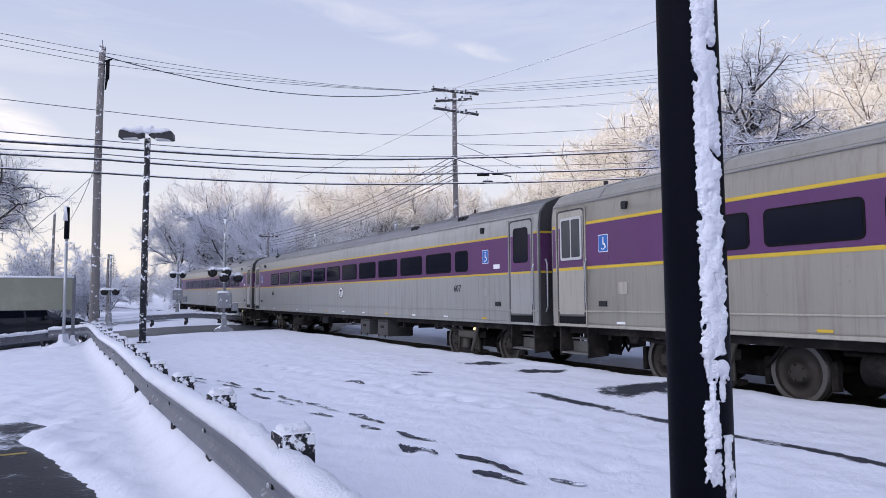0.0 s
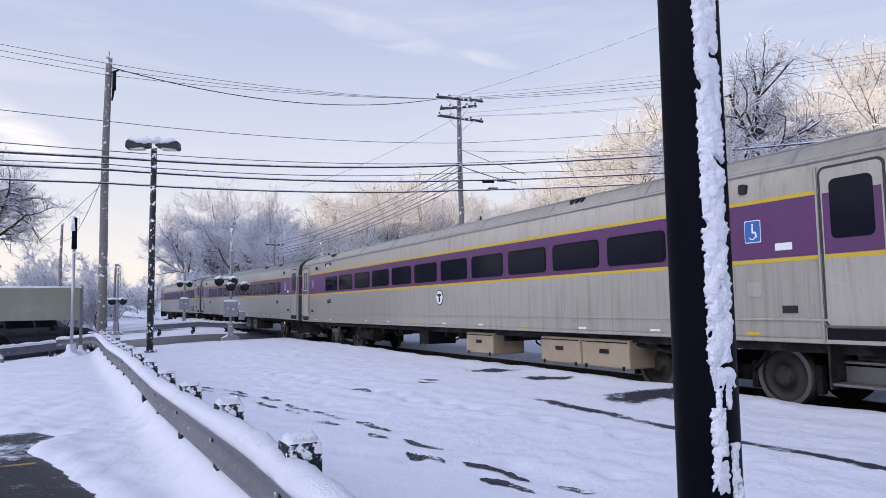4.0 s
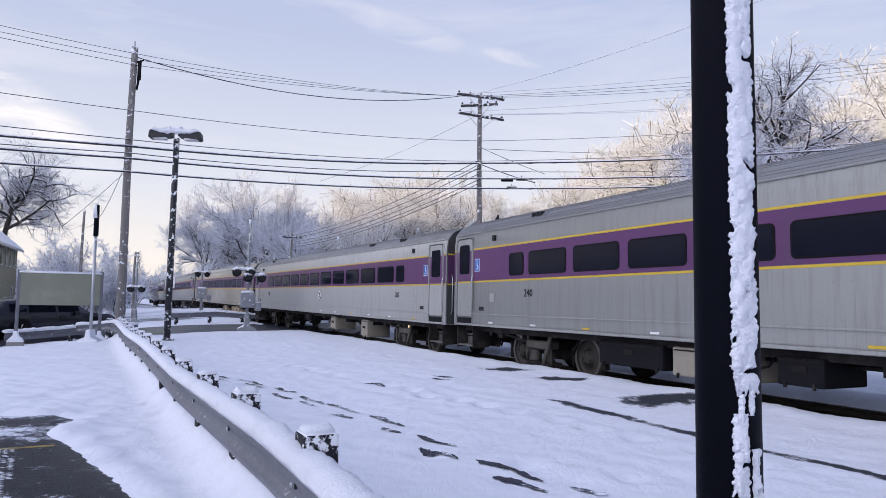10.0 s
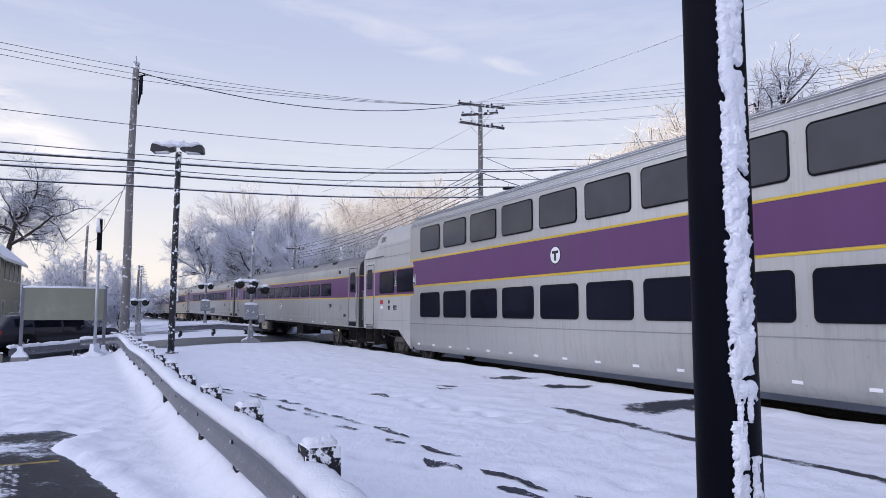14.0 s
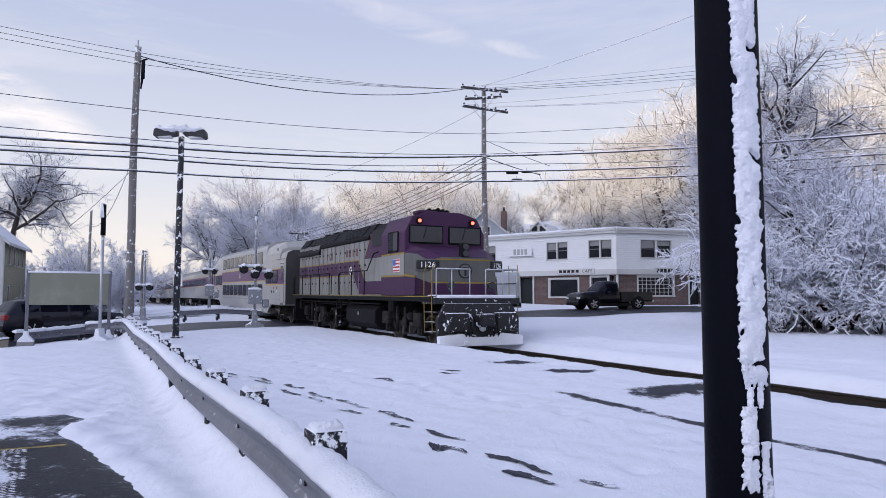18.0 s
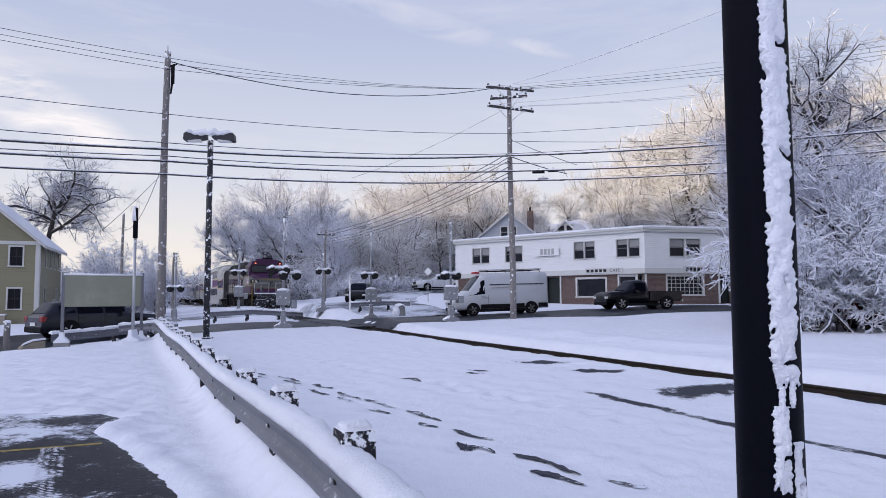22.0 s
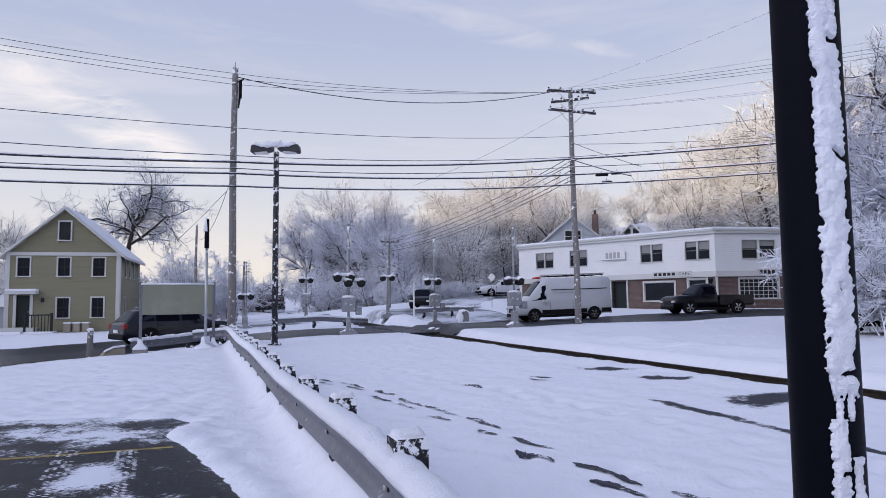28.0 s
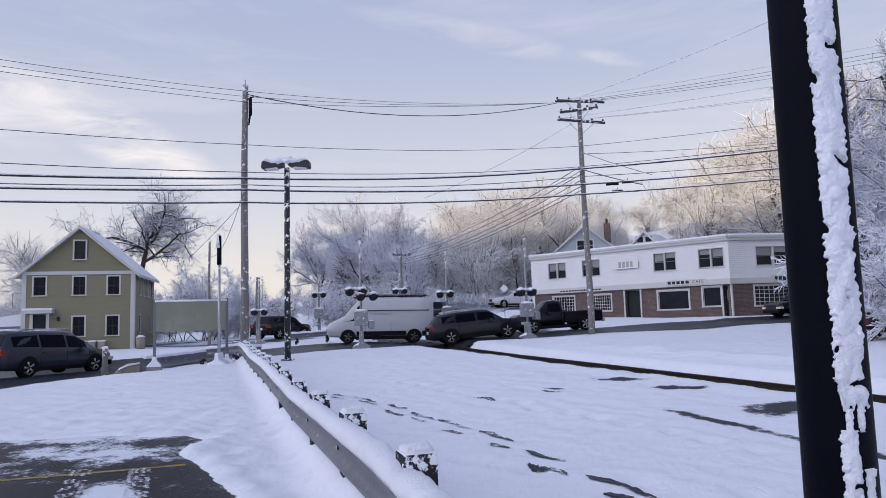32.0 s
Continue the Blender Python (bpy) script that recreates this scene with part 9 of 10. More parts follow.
MINI = [(-2.56, 0.45, 1.0, 1.02, 0.84, 0.74), (-2.48, 0.30, 1.03, 1.12, 0.93, 0.74), (-2.40, 0.28, 1.04, 1.16, 0.96, 0.74), (-2.20, 0.27, 1.05, 1.70, 0.98, 0.70), (-1.0, 0.26, 1.02, 1.78, 0.985, 0.72), (0.3, 0.26, 0.99, 1.76, 0.985, 0.70), (0.72, 0.26, 0.98, 1.70, 0.985, 0.67), (1.72, 0.26, 0.95, 1.02, 0.975, 0.74), (2.28, 0.28, 0.84, 0.88, 0.92, 0.68), (2.50, 0.33, 0.72, 0.76, 0.82, 0.60), (2.56, 0.42, 0.62, 0.66, 0.72, 0.50)]
MINI = [(x, a, 0.04 + 0.93 * b, 0.04 + 0.91 * c, d, e) for x, a, b, c, d, e in MINI]
minivan = vehicle("minivan", "slate blue minivan with snow on its roof rails", M_p_blue, MINI, (-1.48, 1.55), 0.35, 0.84, ((-2.1, -1.05, 0.14, 0.86), (-0.95, 0.15, 0.10, 0.90), (0.25, 1.15, 0.10, 0.86)), (6, 2), seams=(-1.0, 0.18, 1.25))
for x in (-1.5, 0.1):
    bm = bmesh.new()
    snow_lump(bm, (x, 0.0, 1.655), 0.5, 0.52, 0.06, x)
    part("roof_snow", bm, M_snowcap, minivan)
VAN = [(-2.96, 0.50, 1.20, 2.40, 0.94, 0.86), (-2.92, 0.36, 1.20, 2.50, 0.985, 0.90), (-2.0, 0.34, 1.20, 2.52, 0.99, 0.90), (0.9, 0.34, 1.20, 2.50, 0.99, 0.90), (1.22, 0.34, 1.19, 2.42, 0.985, 0.86), (2.10, 0.34, 1.18, 1.42, 0.97, 0.82), (2.62, 0.36, 1.08, 1.20, 0.94, 0.78), (2.86, 0.38, 0.94, 1.04, 0.90, 0.72), (2.96, 0.46, 0.80, 0.88, 0.84, 0.64)]
van = vehicle("van", "white panel van with a ladder rack and black sills", M_p_white, VAN, (-1.85, 1.81), 0.36, 0.86, ((1.05, 2.02, 0.06, 0.82),), (4,), alloy=False, bars=False, seams=(0.85, -0.55))
for sg in (1, -1):
    a, b = sorted((sg * 0.985, sg * 1.012))
    part("side_cladding", bx(-1.4, 1.35, a, b, 0.42, 0.66, 0.02), M_black, van, "black plastic side strip")
    part("side_cladding", bx(-2.9, -2.3, a, b, 0.42, 0.66, 0.02), M_black, van)
    a, b = sorted((sg * 0.978, sg * 0.992))
    part("side_groove", bx(-2.7, 0.75, a, b, 1.78, 1.83, 0.01), M_ink, van)
    for k in range(9):
        a, b = sorted((sg * 0.982, sg * 0.995))
        part("lettering_bar", bx(0.55 - k * 0.14, 0.64 - k * 0.14, a, b, 1.60, 1.67), M_silver2, van)
rk = part("roof_rack", tube(bmesh.new(), [(-2.6, 0.7, 2.62), (0.9, 0.7, 2.62)], 0.025, 6), M_black, van, "black ladder rack")
part("rack_rail", tube(bmesh.new(), [(-2.6, -0.7, 2.62), (0.9, -0.7, 2.62)], 0.025, 6), M_black, rk)
for x in (-2.5, -1.4, -0.3, 0.8):
    part("rack_bar", tube(bmesh.new(), [(x, -0.86, 2.50), (x, -0.8, 2.64), (x, 0.8, 2.64), (x, 0.86, 2.50)], 0.022, 6), M_black, rk)
ld = part("ladder", tube(bmesh.new(), [(-2.7, 0.25, 2.70), (1.2, 0.25, 2.70)], 0.03, 6), M_galv, van, "ladder lying on the rack with snow")
part("ladder_rail", tube(bmesh.new(), [(-2.7, 0.62, 2.70), (1.2, 0.62, 2.70)], 0.03, 6), M_galv, ld)
for k in range(12):
    part("rung", tube(bmesh.new(), [(-2.6 + k * 0.33, 0.25, 2.70), (-2.6 + k * 0.33, 0.62, 2.70)], 0.018, 6), M_galv, ld)
part("beacon", bx(1.15, 1.45, -0.35, 0.35, 2.50, 2.60, 0.02), M_red, van)
CABT = [(-0.30, 0.42, 1.10, 1.20, 0.96, 0.74), (-0.22, 0.38, 1.10, 1.78, 0.985, 0.70), (0.1, 0.38, 1.10, 1.86, 0.99, 0.72), (0.62, 0.38, 1.09, 1.82, 0.99, 0.70), (1.25, 0.38, 1.08, 1.16, 0.985, 0.80), (2.30, 0.40, 1.02, 1.10, 0.97, 0.78), (2.56, 0.44, 0.92, 0.98, 0.93, 0.72), (2.62, 0.5, 0.80, 0.84, 0.86, 0.66)]
pickup = vehicle("pickup_truck", "black pickup truck with an open bed", M_p_black, CABT, (-1.55, 1.62), 0.40, 0.86, ((-0.12, 0.92, 0.10, 0.86),), (3,), bars=False, seams=(-0.2,))
for sg in (1, -1):
    a, b = sorted((sg * 0.90, sg * 0.985))
    part("bed_side", bx(-2.62, -0.32, a, b, 0.55, 1.14, 0.03), M_p_black, pickup)
    a, b = sorted((sg * 0.62, sg * 0.975))
    part("tail_light", bx(-2.635, -2.50, sg * 0.86 if sg > 0 else -0.975, 0.975 if sg > 0 else -0.86, 0.70, 1.05, 0.02), M_tail, pickup)
part("tailgate", bx(-2.63, -2.56, -0.86, 0.86, 0.55, 1.12, 0.02), M_p_black, pickup)
part("bed_floor", bx(-2.56, -0.32, -0.9, 0.9, 0.50, 0.60), M_p_black, pickup)
part("bed_snow", bx(-2.5, -0.36, -0.88, 0.88, 0.602, 0.74, 0.05), M_snowcap, pickup, "snow lying in the bed")
part("bed_front", bx(-0.34, -0.28, -0.9, 0.9, 0.55, 1.12), M_p_black, pickup)
part("rear_step", bx(-2.78, -2.63, -0.9, 0.9, 0.46, 0.62, 0.03), M_alloy, pickup)

SEDAN = [(-2.35, 0.45, 0.92, 0.95, 0.78, 0.62), (-2.25, 0.30, 0.98, 1.02, 0.88, 0.66), (-1.75, 0.26, 1.0, 1.06, 0.91, 0.70), (-0.95, 0.25, 0.98, 1.42, 0.92, 0.60), (-0.2, 0.25, 0.96, 1.46, 0.92, 0.62), (0.35, 0.25, 0.95, 1.42, 0.92, 0.60), (1.05, 0.25, 0.93, 0.98, 0.915, 0.68), (1.95, 0.27, 0.82, 0.86, 0.88, 0.64), (2.28, 0.32, 0.70, 0.74, 0.80, 0.56), (2.35, 0.40, 0.6, 0.64, 0.70, 0.50)]
SED_P = ((-1.05, -0.25, 0.12, 0.86), (-0.15, 0.62, 0.12, 0.86))


def parked(name, label, paint, stations, wheels, r, tw, panes, screens, x, y, turn, snow=True, lit=False):
    v = vehicle(name, label, paint, stations, wheels, r, tw, panes, screens, bars=False, seams=(-0.2, 0.9), lit=lit)
    tagged(v, category="car", group="parked cars")
    v.matrix_world = Matrix.Translation((x, y, gz(x, y) + 0.02)) @ Matrix.Rotation(radians(turn), 4, "Z")
    if snow:
        bm = bmesh.new()
        snow_lump(bm, (-0.3, 0, max(s[3] for s in stations)), 0.8, 0.55, 0.07, x)
        part("roof_snow", bm, M_snowcap, v)
        bm = bmesh.new()
        snow_lump(bm, (1.45, 0, stations[-3][3] + 0.02), 0.45, 0.6, 0.05, y)
        part("bonnet_snow", bm, M_snowcap, v)
    return v


parked("sport_utility", "black sport utility car waiting on the side street", M_p_black, SUV2, (-1.33, 1.33), 0.37, 0.80, tuple((a * 0.9, b * 0.9, c, d) for a, b, c, d in SUV_P), (6, 2), -1.6, 57.5, -98, False, False)
parked("parked_car", "white parked car under snow beside the side street", M_p_white, SEDAN, (-1.4, 1.4), 0.33, 0.78, SED_P, (5, 2), 5.4, 63.5, 195)
parked("parked_car", "white parked car further up the side street", M_p_white, SEDAN, (-1.4, 1.4), 0.33, 0.78, SED_P, (5, 2), 5.9, 69.5, 190)
parked("parked_car", "dark red parked car behind the snowy bushes", M_p_red, SEDAN, (-1.4, 1.4), 0.33, 0.78, SED_P, (5, 2), 17.2, 26.2, 205)
parked("parked_car", "dark red parked car with snow on it", M_p_red, SUV2, (-1.33, 1.33), 0.37, 0.80, tuple((a * 0.9, b * 0.9, c, d) for a, b, c, d in SUV_P), (6, 2), 20.8, 27.8, 215)
parked("parked_car", "grey parked car with snow on its bonnet", M_p_silver, SEDAN, (-1.4, 1.4), 0.33, 0.78, SED_P, (5, 2), 22.4, 24.0, 200)
parked("sport_utility", "black parked car in front of the shops", M_p_black, SUV, (-1.5, 1.5), 0.39, 0.84, SUV_P, (6, 2), 29.5, 47.0, 190)

# lanes of the main road
LANE_P = [Vector((*p, 0)) for p in ROAD]
lane_mid = []
for i in range(len(LANE_P) - 1):
    a, b, c, d = LANE_P[max(i - 1, 0)], LANE_P[i], LANE_P[i + 1], LANE_P[min(i + 2, len(LANE_P) - 1)]
    for j in range(60):
        u = j / 60
        q = 0.5 * ((2 * b) + (c - a) * u + (2 * a - 5 * b + 4 * c - d) * u * u + (3 * b - a - 3 * c + d) * u ** 3)
        lane_mid.append((q.x, q.y))
lane_mid = np.array(lane_mid)
lane_t = np.gradient(lane_mid, axis=0)
lane_t /= np.linalg.norm(lane_t, axis=1)[:, None]


def lane(off):
    p = lane_mid + np.stack([lane_t[:, 1], -lane_t[:, 0]], 1) * off
    s = np.concatenate([[0], np.cumsum(np.linalg.norm(np.diff(p, axis=0), axis=1))])
    return p, s


def on_lane(off, s, half, back=False):
    """The pose of a car whose axles stand at s - half and s + half on a lane; back: it drives the other way."""
    p, ss = lane(off)
    pts = []
    for q in (s - half, s + half):
        x, y = float(np.interp(q, ss, p[:, 0])), float(np.interp(q, ss, p[:, 1]))
        side, along = near_track(x, y)
        z = gz(x, y)
        if abs(float(side)) < 2.4:
            z = max(z, float(track(along)[2]) - 0.01)
        pts.append(Vector((x, y, z + 0.035)))
    a, b = pts if not back else pts[::-1]
    d = (b - a).normalized()
    yv = Vector((0, 0, 1)).cross(d).normalized()
    m = Matrix((d, yv, d.cross(yv))).transposed().to_4x4()
    m.translation = (a + b) / 2
    return m


# ---- trees ----
def prisms(name, segs, mat, sides=3, snow=None, load=0.9, seed=1):
    """Joins tapered twigs (from, to, radius, radius) into one mesh, with snow lying along the flatter ones."""
    A = np.array([s[0] for s in segs], float)
    B = np.array([s[1] for s in segs], float)
    R0 = np.array([s[2] for s in segs], float)
    R1 = np.array([s[3] for s in segs], float)
    n0 = len(segs)
    if snow is not None:
        rs = np.random.RandomState(seed)
        flat = 1 - np.abs((B - A)[:, 2]) / (np.linalg.norm(B - A, axis=1) + 1e-9)
        on = (flat > 0.12) & (rs.rand(n0) < 0.92)
        lift = (np.minimum(R0, 0.06) * 0.75 + 0.006)[on]
        up = np.stack([0 * lift, 0 * lift, lift], 1)
        thick = load * (0.75 + 0.5 * rs.rand(on.sum()))
        A = np.concatenate([A, A[on] + up])
        B = np.concatenate([B, B[on] + up])
        R0 = np.concatenate([R0, np.minimum(R0[on], 0.06) * thick + 0.004])
        R1 = np.concatenate([R1, np.minimum(R1[on], 0.06) * thick + 0.004])
    D = B - A
    L = np.linalg.norm(D, axis=1, keepdims=True) + 1e-9
    D = D / L
    ref = np.where(np.abs(D[:, 2:3]) < 0.9, np.array([[0, 0, 1.0]]), np.array([[1.0, 0, 0]]))
    U = np.cross(D, ref)
    U /= np.linalg.norm(U, axis=1, keepdims=True)
    V = np.cross(U, D)
    vs = []
    for C, R in ((A, R0), (B, R1)):
        for k in range(sides):
            a = 2 * math.pi * k / sides + math.pi / 2
            vs.append(C + (U * math.cos(a) + V * math.sin(a)) * R[:, None])
    n = len(A)
    verts = np.stack(vs, 1).reshape(-1, 3)
    base = np.arange(n)[:, None] * (2 * sides)
    faces = []
    for k in range(sides):
        j = (k + 1) % sides
        faces.append(np.concatenate([base + k, base + j, base + sides + j, base + sides + k], 1))
    F = np.concatenate(faces)
    me = bpy.data.meshes.new(name)
    me.vertices.add(len(verts))
    me.vertices.foreach_set("co", verts.ravel())
    me.loops.add(F.size)
    me.loops.foreach_set("vertex_index", F.ravel().astype(np.int32))
    me.polygons.add(len(F))
    me.polygons.foreach_set("loop_start", (np.arange(len(F)) * 4).astype(np.int32))
    me.materials.append(mat)
    if snow is not None:
        me.materials.append(snow)
        me.polygons.foreach_set("material_index", np.tile((np.arange(n) >= n0).astype(np.int32), sides))
    me.update()
    return me


def grow(rng, p, d, length, r, level, top, out, kids, droop, wander, thin, spread, ratio, last):
    """One branch and what it bears."""
    n = 4 if level < 2 else 3
    if level >= top - 1:
        n = 2
    if level == top:
        n = last
    step = length / n
    for i in range(n):
        wd = wander if level < 3 else wander * 0.8
        d = (d + Vector((rng.gauss(0, wd), rng.gauss(0, wd), rng.gauss(0, wd) + (droop if level else 0.02)))).normalized()
        q = p + d * step
        r1 = max(thin, r * (1 - 0.62 * (i + 1) / n)) if level else r * (1 - 0.55 * (i + 1) / n)
        r0 = max(thin, r * (1 - 0.62 * i / n)) if level else r * (1 - 0.55 * i / n)
        out.append((level, tuple(p), tuple(q), r0, r1 if level < top else r1 * 0.6))
        if level < top:
            m = kids[level]
            share = (i + 1) / n
            if level == 0 and share < 0.45:
                m = 0
            for _ in range(m):
                ax = d.cross(Vector((rng.gauss(0, 1), rng.gauss(0, 1), rng.gauss(0, 1)))).normalized()
                ang = radians(rng.uniform(spread[0], spread[1]))
                nd = (Matrix.Rotation(ang, 3, ax) @ d).normalized()
                if level == 0:
                    nd.z = abs(nd.z) * 0.8 + 0.12
                    nd.normalize()
                at = p + (q - p) * rng.uniform(0.2, 1.0)
                lo, hi = ratio if level >= 1 else (0.42, 0.68)
                grow(rng, at, nd, length * rng.uniform(lo, hi), max(thin, r1 * rng.uniform(0.55, 0.8)), level + 1, top, out, kids, droop, wander, thin, spread, ratio, last)
        p = q


def tree_meshes(seed, height, kids=(3, 3, 3, 3), top=4, r=0.22, droop=0.05, wander=0.12, thin=0.016, spread=(28, 62), trunk=0.55, split=2, load=0.9, stems=1, far=False, twig=None, ratio=(0.40, 0.64), last=2, splay=0.4):
    rng = random.Random(seed)
    out = []
    for k in range(stems):
        d = Vector((0, 0, 1)) if stems == 1 else Vector((rng.gauss(0, splay), rng.gauss(0, splay), 1)).normalized()
        o = Vector((0, 0, -0.2)) if stems == 1 else Vector((rng.gauss(0, 0.5), rng.gauss(0, 0.5), -0.2))
        grow(rng, o, d, height * trunk * (1 if stems == 1 else rng.uniform(0.6, 1.1)), r, 0, top, out, kids, droop, wander, thin, spread, ratio, last)
    zmax = max(s[2][2] for s in out)
    k = height / zmax
    sc = lambda v: tuple(c * k for c in v)
    low = [(sc(a), sc(b), r0, r1) for lv, a, b, r0, r1 in out if lv < split]
    high = [(sc(a), sc(b), r0, r1) for lv, a, b, r0, r1 in out if lv >= split]
    if far:
        return prisms("trunk", low, M_bark, 3), prisms("crown", high, M_fartwig, 3)
    return prisms("trunk", low, M_bark, 6, M_frost, 0.8), prisms("crown", high, twig or M_twig, 3, M_frost, load)


def tree(meshes, x, y, turn=0.0, size=1.0, label="", group="", name="tree", sink=0.0, category="tree"):
    wide, tall = size if isinstance(size, tuple) else (size, size)
    t = thing(name, label, category, Matrix.Translation((x, y, gz(x, y) - sink)) @ Matrix.Rotation(radians(turn), 4, "Z") @ Matrix.Diagonal((wide, wide, tall, 1)), group)
    for nm, me in zip(("trunk", "crown"), meshes):
        ob = new(nm, me)
        ob.parent = t
    return t


def oak_meshes(seed, limbs, r=0.34):
    """A broad old oak: a bent trunk and a few long winding limbs that end in fine twigs."""
    rng = random.Random(seed)
    out = []
    p, top_z = Vector((0, 0, -0.2)), max(h for h, d, ln, q in limbs)
    for i in range(8):
        q = Vector((0.22 * math.sin(i * 1.1), 0.18 * math.cos(i * 0.8), top_z * (i + 1) / 8))
        out.append((0, tuple(p), tuple(q), r * (1 - 0.055 * i), r * (1 - 0.055 * (i + 1))))
        p = q
    for h, d, ln, lr in limbs:
        k = h / top_z * 8 - 1
        at = Vector((0.22 * math.sin(k * 1.1), 0.18 * math.cos(k * 0.8), h))
        grow(rng, at, Vector(d).normalized(), ln, lr, 1, 4, out, (0, 3, 3, 3), 0.015, 0.27, 0.010, (35, 80), (0.36, 0.60), 2)
    low = [o[1:] for o in out if o[0] < 3]
    high = [o[1:] for o in out if o[0] >= 3]
    return prisms("trunk", low, M_bark, 6, M_frost, 0.75), prisms("crown", high, M_twig, 3, M_frost, 0.9)


OAK = oak_meshes(5, ((8.6, (-0.85, 0.1, 0.42), 6.5, 0.17), (9.4, (-0.40, -0.3, 0.85), 5.0, 0.16), (9.6, (0.25, 0.2, 0.95), 5.2, 0.17), (9.0, (0.62, -0.2, 0.62), 5.2, 0.15), (7.4, (0.95, 0.1, 0.22), 6.2, 0.16), (8.2, (0.1, 0.9, 0.4), 5.0, 0.14)))
WOOD_A = tree_meshes(3, 15.0, (3, 3, 3, 2), 4, 0.22, 0.07, 0.12, 0.012, (22, 55), 0.46, 2, 1.5, twig=M_rime)
WOOD_B = tree_meshes(5, 16.0, (3, 3, 3, 2), 4, 0.24, 0.07, 0.12, 0.012, (22, 55), 0.44, 2, 1.5, twig=M_rime)
ROUND_A = tree_meshes(21, 15.0, (3, 3, 3, 3), 4, 0.26, 0.05, 0.14, 0.012, (24, 52), 0.42, 3, 1.25, twig=M_rime, ratio=(0.36, 0.60))
ROUND_B = tree_meshes(27, 15.0, (3, 3, 3, 3), 4, 0.26, 0.05, 0.14, 0.012, (24, 52), 0.40, 3, 1.25, twig=M_rime, ratio=(0.36, 0.60))
FAR_A = tree_meshes(31, 15.0, (4, 4, 5), 3, 0.20, 0.02, 0.15, 0.030, (30, 75), 0.50, 3, far=True, last=1)
FAR_B = tree_meshes(35, 16.0, (4, 4, 5), 3, 0.22, 0.02, 0.15, 0.030, (32, 78), 0.46, 3, far=True, last=1)
FAR_C = tree_meshes(38, 14.0, (4, 4, 5), 3, 0.18, 0.03, 0.15, 0.030, (28, 72), 0.52, 3, far=True, last=1)
BUSH = tree_meshes(14, 6.0, (1, 2, 2, 2), 4, 0.040, 0.0, 0.20, 0.009, (30, 75), 0.60, 1, 2.4, stems=8, ratio=(0.36, 0.60), last=1)
THICKET = tree_meshes(19, 4.5, (2, 2, 2), 3, 0.05, 0.02, 0.16, 0.020, (25, 65), 0.62, 2, 1.0, stems=7, twig=M_rime, ratio=(0.36, 0.60), last=1, splay=0.6)
SHRUB = tree_meshes(17, 4.0, (2, 2, 3), 3, 0.03, 0.0, 0.16, 0.012, (25, 65), 0.62, 1, 1.7, stems=8, ratio=(0.34, 0.58), last=1)


def conifer_meshes(seed, height):
    """A spruce: a straight stem with drooping whorls of snow-laden boughs."""
    rng = random.Random(seed)
    low, high = [((0, 0, -0.2), (0, 0, height * 0.97), 0.22, 0.02)], []
    z = height * 0.10
    while z < height * 0.98:
        reach = (height - z) * 0.24 + 0.3
        for k in range(7):
            a = rng.uniform(0, 2 * math.pi)
            ln = reach * rng.uniform(0.75, 1.1)
            p = Vector((0, 0, z))
            d = Vector((math.cos(a), math.sin(a), 0.25))
            for i in range(5):
                d = (d + Vector((rng.gauss(0, 0.1), rng.gauss(0, 0.1), -0.12))).normalized()
                q = p + d * (ln / 5)
                high.append((tuple(p), tuple(q), 0.06, 0.045))
                for sg in (-1, 1):
                    for _ in range(3):
                        w = (d * 0.6 + Vector((-d.y, d.x, 0)) * sg * rng.uniform(0.5, 1.0) + Vector((0, 0, -0.15))).normalized()
                        e = p + (q - p) * rng.random()
                        tip = e + w * ln * 0.22 * rng.uniform(0.5, 1.1) * (1.2 - i * 0.12)
                        high.append((tuple(e), tuple(tip), 0.055, 0.02))
                p = q
        z += height * 0.030
    return prisms("trunk", low, M_bark, 6), prisms("crown", high, M_needles, 3, M_frost, 1.1)


SPRUCE = conifer_meshes(4, 18.0)


